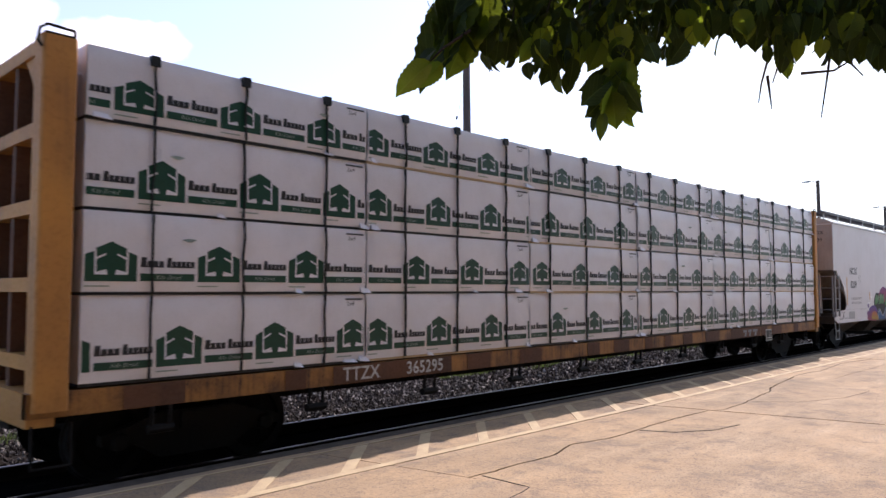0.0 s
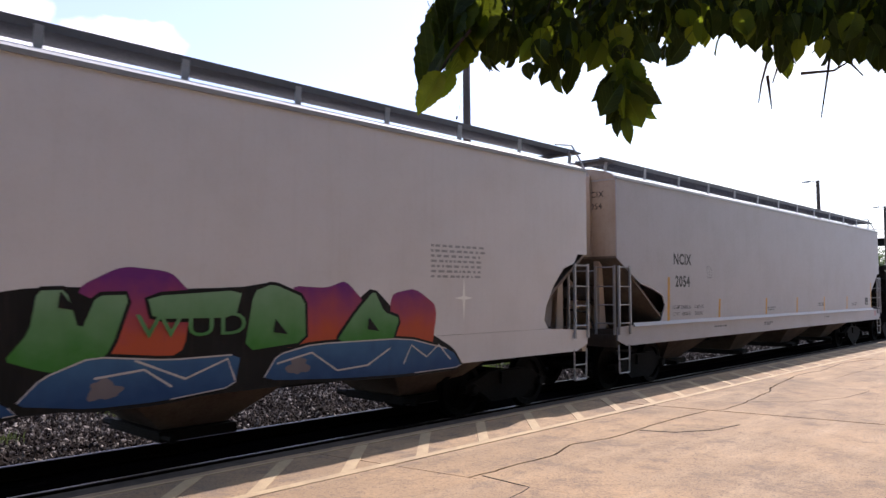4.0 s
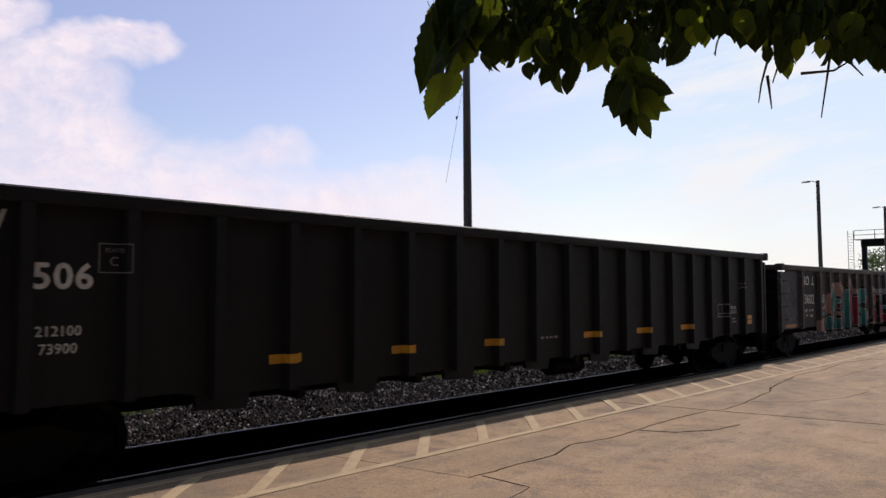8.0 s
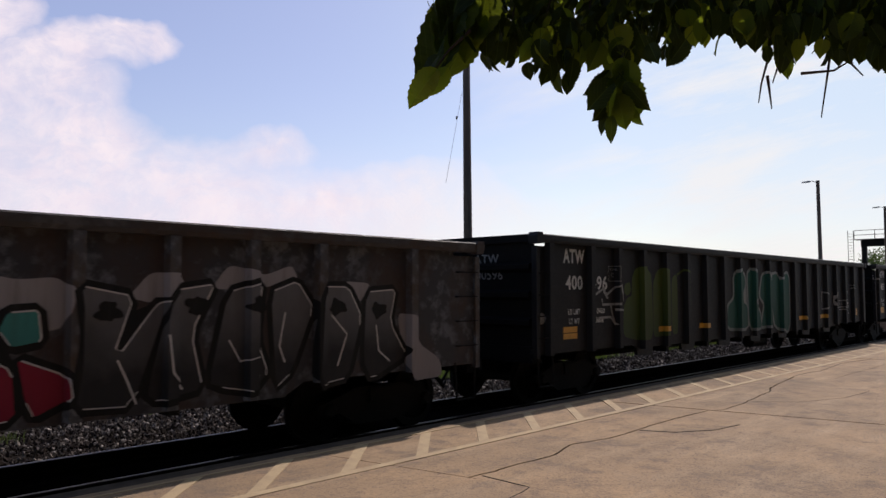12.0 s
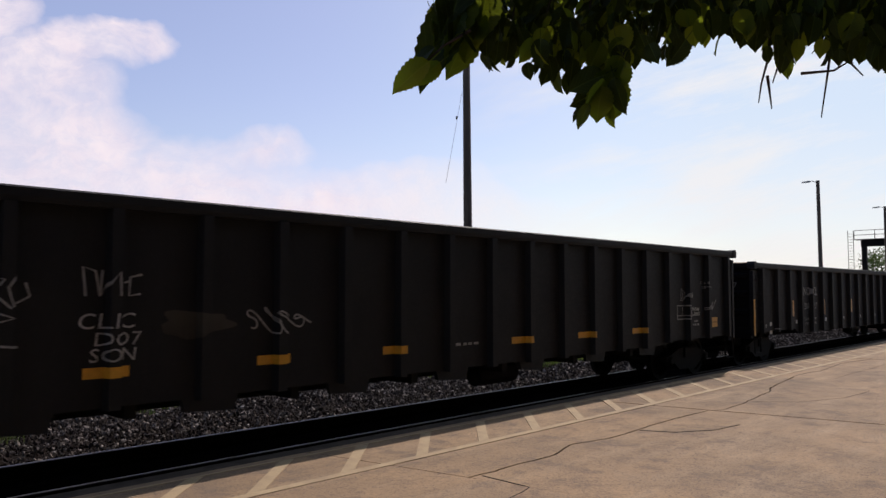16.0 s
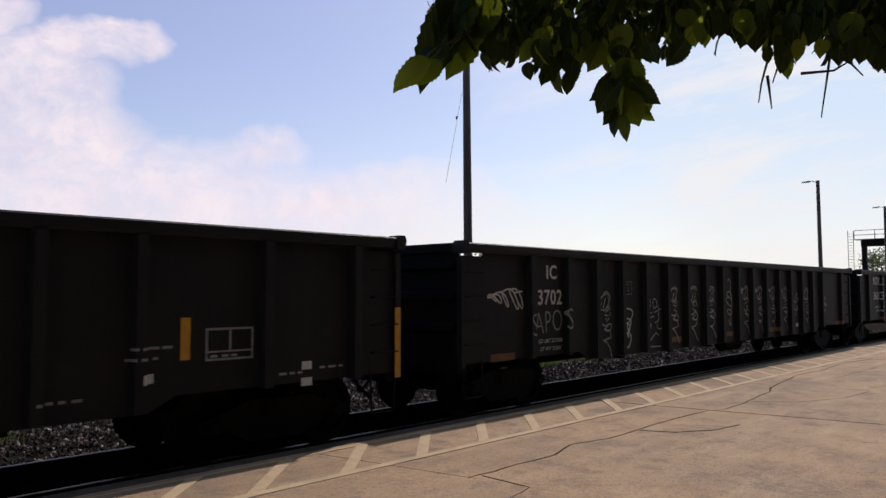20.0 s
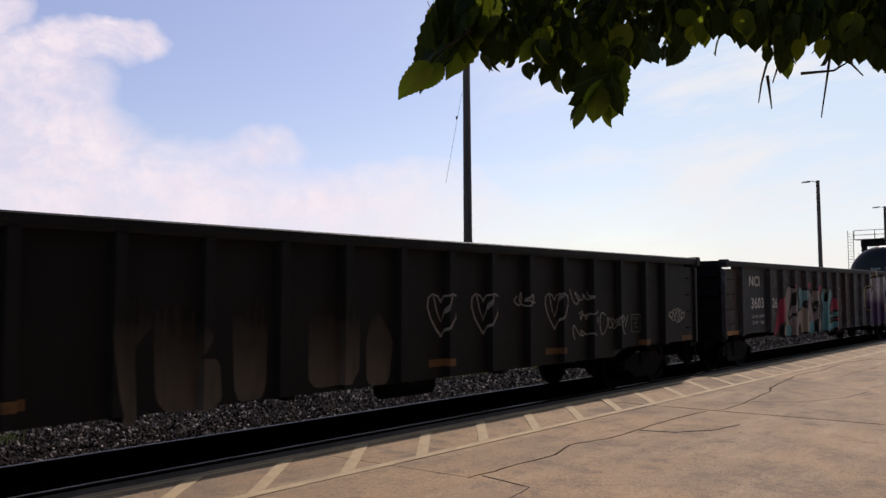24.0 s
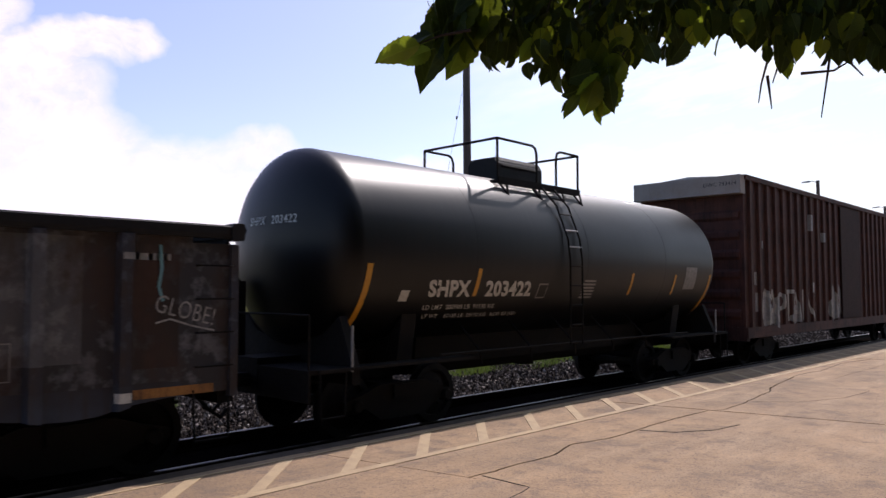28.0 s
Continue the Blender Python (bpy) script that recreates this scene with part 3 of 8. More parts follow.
_cp = Solid().box(-0.45, 0.1, -0.09, 0.09, 0.76, 0.94).prism([(-0.66, -0.13), (-0.45, -0.15), (-0.42, 0.13), (-0.56, 0.16), (-0.52, 0.02), (-0.66, -0.03)], 0.72, 1.0, "z")
_cp.pipe([(-0.1, 0.3, 0.78), (-0.3, 0.32, 0.55), (-0.5, 0.25, 0.42), (-0.66, 0.15, 0.5)], 0.025)
COUPLER = _cp.mesh("coupler", M["steel_dark"])


def running_gear(car, length, inset):
    for cx in (inset, length - inset):
        tk = part("truck", BOLSTER, M["steel_dark"], car, at=pose(cx, 0, 0))
        for s in (-1, 1):
            part("sideframe", SIDEFRAME[s], M["steel_dark"], tk)
            part("spring_group", SPRINGS, M["steel_dark"], tk, at=pose(0, s * 0.99, 0))
            for dx in (-0.889, 0.889):
                part("bearing_cap", CAP, M["steel_dark"], tk, at=pose(dx, s * 1.05, WHEEL_R, 0, 0, 0 if s < 0 else 180))
        for dx in (-0.889, 0.889):
            ws = part("wheelset", WHEELSET, M["steel_dark"], tk, at=pose(dx, 0, WHEEL_R))
            WHEELS.append((ws, car, cx + dx))
    part("coupler", COUPLER, M["steel_dark"], car, at=pose(0, 0, 0))
    part("coupler", COUPLER, M["steel_dark"], car, at=pose(length, 0, 0, 0, 0, 180))


def start_car(name, label, x0, length):
    car = thing(name, label, "freight car", "cars of the train", at=pose(x0, YC, 0))
    car["length"] = length
    CARS.append((car, x0))
    return car


def put_on(car, x0):
    """A thing that rides on the train."""
    CARS.append((car, x0))


# ---- paint on the sides ----
class Relief:
    """The near side of a car: how far its surface stands out at x."""

    def __init__(self, sheet=-1.465, posts=(), depth=0.105, inner=0.06, outer=0.085):
        self.sheet, self.posts, self.depth, self.inner, self.outer = sheet, posts, depth, inner, outer

    def cuts(self, a, b):
        return [p + o for p in self.posts for o in (-self.outer, -self.inner, self.inner, self.outer) if a < p + o < b]

    def y(self, x):
        for p in self.posts:
            d = abs(x - p)
            if d < self.outer:
                k = 1.0 if d <= self.inner else (self.outer - d) / (self.outer - self.inner)
                return self.sheet - self.depth * k
        return self.sheet


def lay(car, bm, mat, relief, lift=0.003, name="painted_mark", label=""):
    """Lays a flat shape drawn in (x, z) on the side of a car, over its posts."""
    xs = [v.co.x for v in bm.verts]
    for c in relief.cuts(min(xs), max(xs)):
        bmesh.ops.bisect_plane(bm, geom=bm.verts[:] + bm.edges[:] + bm.faces[:], plane_co=(c, 0, 0), plane_no=(1, 0, 0))
    for v in bm.verts:
        v.co.y = relief.y(v.co.x) - lift
    me = bpy.data.meshes.new(name)
    bm.to_mesh(me)
    bm.free()
    me.materials.append(mat)
    ob = new(name, me)
    ob.parent = car
    return tagged(ob, label)


def flat(outlines):
    bm = bmesh.new()
    for o in outlines:
        if isinstance(o, dict):
            a, b = ([bm.verts.new((p, 0, q)) for p, q in o[k]] for k in ("left", "right"))
            for i in range(len(a) - 1):
                bm.faces.new((a[i], a[i + 1], b[i + 1], b[i]))
            continue
        vs = [bm.verts.new((p, 0, q)) for p, q in o]
        bm.faces.new(vs)
    bm.normal_update()
    bmesh.ops.triangulate(bm, faces=bm.faces[:], ngon_method="EAR_CLIP")
    return bm


TEXTS = {}


def text_shape(body, size, bold=0.0, shear=0.0):
    key = (body, size, bold, shear)
    if key not in TEXTS:
        cu = bpy.data.curves.new("text", "FONT")
        cu.body, cu.size, cu.offset, cu.shear = body, size, bold, shear
        cu.align_x, cu.align_y, cu.resolution_u, cu.space_character = "CENTER", "CENTER", 3, 1.08
        tmp = new("text", cu)
        TEXTS[key] = bpy.data.meshes.new_from_object(tmp.evaluated_get(bpy.context.evaluated_depsgraph_get()))
        bpy.data.objects.remove(tmp)
    bm = bmesh.new()
    bm.from_mesh(TEXTS[key])
    return bm


def islands(bm):
    """The separate pieces of a flat shape, each as a bmesh of its own."""
    left, out = set(bm.faces), []
    while left:
        f = left.pop()
        group, todo = {f}, [f]
        while todo:
            for v in todo.pop().verts:
                for g in v.link_faces:
                    if g in left:
                        left.discard(g)
                        group.add(g)
                        todo.append(g)
        nb, seen = bmesh.new(), {}
        for g in sorted(group, key=lambda q: q.index):
            for v in g.verts:
                if v not in seen:
                    seen[v] = nb.verts.new(v.co)
            nb.faces.new([seen[v] for v in g.verts])
        out.append(nb)
    bm.free()
    return sorted(out, key=lambda b: sum(v.co.x for v in b.verts) / len(b.verts))


def write(car, body, x, z, size, mat, relief, width=1.0, bold=0.0, turn=0.0, tall=1.0, lift=0.003, name="lettering", shear=0.0, warp=0.0, seed=0):
    """Painted letters, centred at (x, z); size is the letter height."""
    bm = text_shape(body, size / 0.72, bold, shear)
    c, s = math.cos(radians(turn)), math.sin(radians(turn))
    if warp:
        for _ in range(2):
            bmesh.ops.subdivide_edges(bm, edges=[e for e in bm.edges if e.calc_length() > 0.16], cuts=1)
        bmesh.ops.triangulate(bm, faces=bm.faces[:])
        k = 1.5 / size
        for v in bm.verts:
            q = Vector((v.co.x * k, v.co.y * k, seed * 3.7))
            d = noise.noise_vector(q) + 0.45 * noise.noise_vector(q * 2.2)
            flare = 1.0 + 0.22 * warp * math.cos(v.co.y / size * 2.6 + seed)
            v.co.x, v.co.y = v.co.x * flare + d.x * warp * size * 0.30, v.co.y + d.y * warp * size * 0.26
    for v in bm.verts:
        px, pz = v.co.x * width, v.co.y * tall
        v.co = (x + px * c - pz * s, 0, z + px * s + pz * c)
    if name == "lettering" and size >= 0.15:
        bm.faces.index_update()
        for b in islands(bm):
            lay(car, b, mat, relief, lift, "letter")
        return None
    return tagged(lay(car, bm, mat, relief, lift, name), kind="stuff" if name == "lettering" else "")


def patch(car, x0, x1, z0, z1, mat, relief, lift=0.003, name="reflector", label="", lean=0.0):
    return lay(car, flat([[(x0, z0), (x1, z0), (x1 + lean, z1), (x0 + lean, z1)]]), mat, relief, lift, name, label)


def tag(car, x, z, w, h, seed, mat, relief, stroke=0.03, loops=5, upright=False):
    """A scribbled spray tag."""
    r = random.Random(seed)
    n, pts = 60, []
    ph = [r.uniform(0, 6.28) for _ in range(4)]
    for i in range(n):
        t = i / (n - 1)
        a = (t - 0.5) + 0.16 * math.sin(2 * math.pi * loops * t + ph[0]) + 0.05 * math.sin(11 * t + ph[1])
        b = 0.36 * math.sin(2 * math.pi * loops * t + ph[2]) * (0.7 + 0.5 * math.sin(5 * t + ph[3])) + 0.10 * math.sin(2 * math.pi * loops * 2.0 * t + ph[1])
        pts.append((x + b * w, z - a * h) if upright else (x + a * w, z + b * h))
    lay(car, flat(ribbon(pts, stroke)), mat, relief, 0.009, "spray_tag")


def spray(name, low, high, z0, z1, speck=0.3):
    """Spray paint that fades from one colour below to another above."""
    m = Nodes(name)
    c = m.coord()
    z = m.add("ShaderNodeSeparateXYZ", {0: c}).outputs[2]
    n = m.noise(c, 3.0, 4)
    f = m.ramp(m.math("ADD", z, m.math("MULTIPLY", m.math("SUBTRACT", n, 0.5), 0.5)), z0, z1)
    col = m.mix(f, low, high)
    grime = m.ramp(m.noise(m.scaled(c, (6, 6, 0.6)), 2.0, 4), 0.5, 0.8, 0.0, speck)
    return m.surface(Base_Color=m.mix(grime, col, (0.05, 0.04, 0.035)), Roughness=0.6, Specular_IOR_Level=0.2)


def blob(car, x, z, rx, rz, seed, mat, relief, lift=0.002, name="mural_cloud", k=0.16):
    r = random.Random(seed)
    ph = [r.uniform(0, 6.28) for _ in range(3)]
    o = []
    for i in range(36):
        a = 2 * math.pi * i / 36
        q = 1 + k * math.sin(3 * a + ph[0]) + k * 0.7 * math.sin(5 * a + ph[1]) + k * 0.4 * math.sin(8 * a + ph[2])
        o.append((x + rx * q * math.cos(a), z + rz * q * math.sin(a)))
    lay(car, flat([o]), mat, relief, lift, name)


DAUBS = {"n": 0}


def rounded(pts, times=2):
    """Cuts the corners of a closed outline."""
    for _ in range(times):
        out = []
        for (ax, az), (bx, bz) in zip(pts, pts[1:] + pts[:1]):
            out += [(ax * 0.86 + bx * 0.14, az * 0.86 + bz * 0.14), (ax * 0.14 + bx * 0.86, az * 0.14 + bz * 0.86)]
        pts = out
    return pts


def grown(pts, d):
    area = sum(a[0] * b[1] - b[0] * a[1] for a, b in zip(pts, pts[1:] + pts[:1]))
    sg = 1 if area > 0 else -1
    out = []
    for i, (x, z) in enumerate(pts):
        (ax, az), (bx, bz) = pts[i - 1], pts[(i + 1) % len(pts)]
        tx, tz = bx - ax, bz - az
        n = math.hypot(tx, tz) or 1.0
        out.append((x + sg * tz / n * d, z - sg * tx / n * d))
    return out


def daub(car, relief, kind, pts):
    """One sprayed shape: with a dark edge, or flat beneath (-) or above (.) the rest."""
    DAUBS["n"] += 1
    eps = 0.00012 * (DAUBS["n"] % 24)
    shape = rounded(pts, 2 if kind[-1] == "-" else 1)
    mat = M["daub_" + kind.strip("-.")]
    if kind[-1] == "-":
        lay(car, flat([grown(shape, 0.015)]), mat, relief, 0.002 + eps, "mural_cloud")
    elif kind[-1] == ".":
        lay(car, flat([shape]), mat, relief, 0.012 + eps, "mural_accent")
    else:
        thin = kind in ("green", "blue", "slate")
        inner = grown(shape, -0.008 if thin else -0.020)
        lay(car, flat([grown(shape, 0.032 if thin else 0.055)]), M["daub_pale" if kind == "tealp" else "daub_black"], relief, 0.005 + eps, "mural_outline")
        lay(car, flat([inner]), mat, relief, 0.0085 + eps, "mural_letter")
        if kind in ("red", "rust", "teal", "blue", "gray", "purple", "sand", "lilac", "aqua"):
            k = len(inner)
            dim = "daub_edge_dim" if kind in ("sand", "lilac", "aqua", "purple") else "daub_edge"
            lay(car, flat(ribbon(inner[: k // 2], 0.017)), M[dim], relief, 0.0125 + eps, "mural_highlight")
            lay(car, flat(ribbon(inner[k // 2 + 1: (k * 4) // 5], 0.012)), M[dim], relief, 0.0125 + eps, "mural_highlight")


# ---- gondola ----
def gondola(name, label, x0, L, top, body, chord, posts, bottom=0.80, drop=False, slot=True, end_text=(), gear=1.65, post=None):
    car = start_car(name, label, x0, L)
    rel = Relief(-1.465, posts)
    for s in (-1, 1):
        y = s * 1.465
        q = Solid()
        zs = bottom + 0.09 if drop else bottom
        o = [(0.0, bottom + 0.16), (gear + 1.6, bottom + 0.16), (gear + 1.9, zs), (L - gear - 1.9, zs), (L - gear - 1.6, bottom + 0.16), (L, bottom + 0.16)]
        if slot:
            o += [(L, top - 0.21), (L - 0.55, top - 0.21), (L - 0.55, top - 0.1), (0.55, top - 0.1), (0.55, top - 0.21), (0.0, top - 0.21)]
        else:
            o += [(L, top - 0.1), (0.0, top - 0.1)]
        q.prism(o, min(y, y - s * 0.03), max(y, y - s * 0.03), "y")
        part("side_sheet", q, body, car)
        c = Solid().prism([(y - s * 0.06, top - 0.15), (y + s * 0.085, top - 0.15), (y + s * 0.095, top - 0.10), (y + s * 0.095, top - 0.02), (y + s * 0.07, top), (y - s * 0.06, top)], -0.02, L + 0.02, "x")
        part("top_chord", c, chord, car)
        part("side_sill", Solid().box(0.0, L, min(y - s * 0.09, y - s * 0.031), max(y - s * 0.09, y - s * 0.031), bottom + 0.17, bottom + 0.27), body, car)
        for e in (0.0, L):
            g = 1 if e == 0 else -1
            part("corner_cap", Solid().prism([(-0.05, top - 0.17), (0.10, top - 0.17), (0.13, top - 0.05), (0.10, top + 0.025), (-0.02, top + 0.025), (-0.06, top - 0.04)], y - 0.09 * s, y + 0.11 * s, "y"), chord, car, at=pose(e, 0, 0) if e == 0 else pose(e - 0.08, 0, 0))
            for i in range(4):
                z = bottom + 0.45 + i * 0.37
                part("grab_iron", Solid().pipe([(e + g * 0.08, y, z), (e + g * 0.08, y + s * 0.07, z), (e + g * 0.50, y + s * 0.07, z), (e + g * 0.50, y, z)], 0.011, 5), M["steel_dark"], car)
            part("step", Solid().pipe([(e + g * 0.08, y, bottom + 0.2), (e + g * 0.10, y + s * 0.02, 0.42), (e + g * 0.5, y + s * 0.02, 0.42), (e + g * 0.52, y, bottom + 0.2)], 0.016, 5), M["steel_dark"], car)
        pm = {}
        for low in (0, 1):
            zb = bottom + (0.14 if not low else 0.07 if drop else 0.02)
            f = Solid()
            yo = s * rel.depth
            f.hexa([(-rel.outer, 0, zb), (-rel.outer, 0, top - 0.15), (-rel.inner, yo, zb), (-rel.inner, yo, top - 0.15), (rel.outer, 0, zb), (rel.outer, 0, top - 0.15), (rel.inner, yo, zb), (rel.inner, yo, top - 0.15)])
            pm[low] = f.mesh("side_post", post or body)
        for i, p in enumerate(posts):
            inside = gear + 1.9 < p < L - gear - 1.9
            part("side_post", pm[1 if inside else 0], post or body, car, at=pose(p, y, 0))
            if drop and inside and i % 2:
                part("post_foot", Solid().prism([(p - 0.24, zs + 0.01), (p - 0.20, bottom - 0.05), (p + 0.40, bottom - 0.09), (p + 0.46, zs + 0.01)], y - s * 0.07, y - s * 0.005, "y"), body, car)
    for e, g in ((0.0, 1), (L, -1)):
        a, b = sorted((e + g * 0.06, e + g * 0.10))
        for yy in (-1.465, 1.465):
            sg = -1 if yy < 0 else 1
            part("corner_post", Solid().box(min(e + g * 0.005, e + g * 0.10), max(e + g * 0.005, e + g * 0.10), min(yy - sg * 0.06, yy + sg * 0.045), max(yy - sg * 0.06, yy + sg * 0.045), bottom + 0.10, top - 0.22), post or body, car)
        part("end_sheet", Solid().box(a, b, -1.40, 1.40, bottom + 0.16, top - 0.1), M["end_shade_black"], car)
        part("end_chord", Solid().box(min(e - g * 0.02, e + g * 0.14), max(e - g * 0.02, e + g * 0.14), -1.37, 1.37, top - 0.14, top - 0.005), M["end_shade_black"] if chord is not M["chord_gray"] else chord, car)
        for i in range(3):
            z = bottom + 0.62 + i * 0.48
            a, b = sorted((e - g * 0.03, e + g * 0.06))
            part("end_rib", Solid().prism([(e + g * 0.06, z), (e - g * 0.03, z + 0.05), (e - g * 0.03, z + 0.13), (e + g * 0.06, z + 0.18)], -1.36, 1.36, "y"), M["end_shade_black"], car)
        part("end_sill", Solid().box(min(e, e + g * 0.2), max(e, e + g * 0.2), -1.42, 1.42, bottom + 0.02, bottom + 0.3), M["end_shade_black"], car)
        part("brake_lever", Solid().pipe([(e - g * 0.04, 0.2, bottom + 0.5), (e - g * 0.1, 0.5, bottom + 0.45), (e - g * 0.1, 1.2, bottom + 0.42)], 0.015, 5), M["steel_dark"], car)
    part("floor", Solid().box(0.1, L - 0.1, -1.40, 1.40, bottom + 0.2, bottom + 0.27), body, car)
    part("centre_sill", Solid().box(0.1, L - 0.1, -0.2, 0.2, 0.62, bottom + 0.2), M["steel_dark"], car)
    part("brake_pipe", Solid().pipe([(0.2, -0.5, 0.72), (L - 0.2, -0.5, 0.72)], 0.02, 5), M["steel_dark"], car)
    part("air_reservoir", Solid().rod((L * 0.55, -0.75, 0.62), (L * 0.55 + 1.0, -0.75, 0.62), 0.17, 12), M["steel_dark"], car)
    for k in range(1, 7):
        xx = gear + 1.2 + (L - 2 * gear - 2.4) * k / 7
        part("cross_bearer", Solid().box(xx - 0.06, xx + 0.06, -1.40, 1.40, bottom - 0.06, bottom + 0.2), M["steel_dark"], car)
    running_gear(car, L, gear)
    for body_txt, y, z, sz in end_text:
        lettering(body_txt, sz / 0.72, M["letter_dim"], car, pose(0.055, y, z, 90, 0, -90))
    return car, rel


def plates(car, rel, at, z0, z1, w, mat=None):
    for x in at:
        patch(car, x - w / 2, x + w / 2, z0, z1, mat or M["reflector_yellow"], rel, 0.006)


def plate_c(car, rel, x, z, s, mat):
    """The small framed clearance plate."""
    t = s * 0.06
    for a, b, c, d in ((-s, s, s - t, s), (-s, s, -s, -s + t), (-s, -s + t, -s, s), (s - t, s, -s, s)):
        patch(car, x + a / 2, x + b / 2, z + c / 2, z + d / 2, mat, rel, 0.003, "plate_frame")
    write(car, "C", x, z - s * 0.12, s * 0.32, mat, rel)
    write(car, "PLATE", x, z + s * 0.26, s * 0.14, mat, rel)


def small_bars(car, rel, x0, x1, z, h, seed, mat):
    """A line of writing too small to read."""
    r = random.Random(seed)
    x, o = x0, []
    while x < x1:
        w = r.uniform(0.04, 0.13)
        o.append([(x, z - h / 2), (x + w, z - h / 2), (x + w, z + h / 2), (x, z + h / 2)])
        x += w + r.uniform(0.03, 0.06)
    tagged(lay(car, flat(o), mat, rel, 0.003, "small_print"), kind="stuff")


ATW_POSTS = tuple([0.38] + [1.70 + 0.985 * i for i in range(18)] + [19.55])
NOKL_POSTS = tuple([1.0] + [2.90 + 0.978 * i for i in range(16)] + [18.4])


def atw(name, label, x0, n1, n2, ld, lt):
    car, rel = gondola(name, label, x0, 19.95, 3.04, M["black_paint"], M["black_paint"], ATW_POSTS, 0.80, True,
                       end_text=(("ATW", -0.35, 2.62, 0.17), (n1 + n2, -0.35, 2.33, 0.17)))
    L = M["letter_white"]
    write(car, "ATW", 1.20, 2.67, 0.25, L, rel, 0.80, 0.010)
    write(car, n1, 1.205, 2.19, 0.25, L, rel, 0.98, 0.008)
    write(car, n2, 2.05, 2.19, 0.25, L, rel, 1.04, 0.008)
    write(car, "LD LMT", 1.19, 1.67, 0.10, L, rel, 0.78, 0.002)
    write(car, "LT WT", 1.20, 1.50, 0.10, L, rel, 0.78, 0.002)
    write(car, ld, 2.02, 1.67, 0.10, L, rel, 0.95, 0.002)
    write(car, lt, 2.02, 1.50, 0.10, L, rel, 0.95, 0.002)
    plate_c(car, rel, 2.53, 2.39, 0.30, M["letter_dim"])
    patch(car, 0.84, 1.28, 1.19, 1.29, M["reflector_yellow"], rel, 0.006)
    patch(car, 18.57, 19.03, 1.315, 1.42, M["reflector_yellow"], rel, 0.006)
    for i, (txt, x) in enumerate((("LT L  68", 18.27), ("CU FT 3675", 18.42))):
        write(car, txt, x, 2.24 - 0.11 * i, 0.062, M["letter_dim"], rel, 0.9)
    write(car, "EMPTY/LOAD", 17.76, 1.63, 0.075, M["letter_white"], rel, 0.85, 0.002)
    write(car, "1/4 ADJ. BLOCK", 17.76, 1.52, 0.075, M["letter_white"], rel, 0.8, 0.002)
    patch(car, 0.84, 1.28, 1.305, 1.41, M["reflector_yellow"], rel, 0.006)
    plates(car, rel, (4.60, 6.56, 8.52, 11.33, 13.27, 15.22, 18.8), 1.19, 1.30, 0.46)
    for i, x in enumerate((9.75, 17.55, 17.6)):
        small_bars(car, rel, x, x + 0.42, 1.25 if i == 0 else 1.20 + 0.08 * i, 0.04, i, M["letter_dim"])
    lay(car, flat([[(0.2 + 0.1 * math.cos(a * 0.45), 1.58 + 0.1 * math.sin(a * 0.45)) for a in range(14)]]), M["letter_dim"], rel, 0.003, "round_mark")
    for a, b, c, d in ((16.95, 17.43, 1.71, 1.735), (16.95, 17.43, 1.41, 1.435), (16.95, 16.975, 1.41, 1.73), (17.405, 17.43, 1.41, 1.73), (17.2, 17.22, 1.5, 1.72), (16.95, 17.43, 1.49, 1.51)):
        patch(car, a, b, c, d, M["letter_dim"], rel, 0.005, "panel_frame")
    return car, rel


M["mural_black"] = spray("mural_black", (0.008, 0.008, 0.009), (0.012, 0.011, 0.011), 0.9, 2.4)
M["daub_black"] = M["mural_black"]
g3, r3 = atw("gondola", "black steel gondola car, plain, with yellow reflector plates", 66.75, "400", "506", "212100", "73900")
g5, r5 = atw("gondola", "black gondola car with olive and teal block murals", 109.37, "400", "596", "210400", "73600")
M["olive_spray"] = spray("olive_spray", (0.030, 0.048, 0.008), (0.056, 0.080, 0.012), 1.0, 2.4)
M["daub_olive"] = M["olive_spray"]
daub(g5, r5, "olive-", [(2.94, 1.16), (2.95, 1.72), (3.10, 1.91), (3.28, 1.95), (3.29, 2.29), (3.40, 2.47), (3.64, 2.55), (3.90, 2.51), (4.08, 2.38), (4.13, 1.05), (3.44, 1.07)])
daub(g5, r5, "olive-", [(2.98, 2.02), (3.00, 2.17), (3.18, 2.22), (3.23, 2.06), (3.10, 1.97)])
daub(g5, r5, "olive-", [(4.16, 1.10), (4.16, 1.67), (4.17, 2.21), (4.33, 2.46), (4.55, 2.54), (4.82, 2.47), (4.93, 2.32), (4.94, 1.13), (4.46, 1.10)])
daub(g5, r5, "olive-", [(5.00, 1.13), (5.00, 2.32), (5.24, 2.43), (5.25, 1.11)])
for pts in ([(5.26, 2.41), (5.55, 2.52), (5.90, 2.42), (5.90, 1.67), (5.85, 1.07)],):
    lay(g5, flat(ribbon(pts, 0.05)), M["olive_spray"], r5, 0.003, "mural_accent")
for pts in ([(1.88, 1.98), (2.09, 2.06), (2.21, 2.11), (2.26, 1.98), (2.34, 1.90)],
            [(2.31, 1.98), (2.51, 2.08), (2.69, 2.17), (2.78, 1.81), (2.82, 1.68), (2.60, 1.69)],
            [(2.13, 1.90), (2.15, 1.79), (2.69, 1.80)],
            [(2.44, 1.79), (2.48, 1.65), (2.60, 1.39)],
            [(2.00, 1.54), (2.44, 1.55), (2.58, 1.42)],
            [(2.18, 2.12), (2.20, 2.02), (2.31, 2.00)]):
    lay(g5, flat(ribbon(pts, 0.045)), M["letter_dim"], r5, 0.009, "spray_tag")
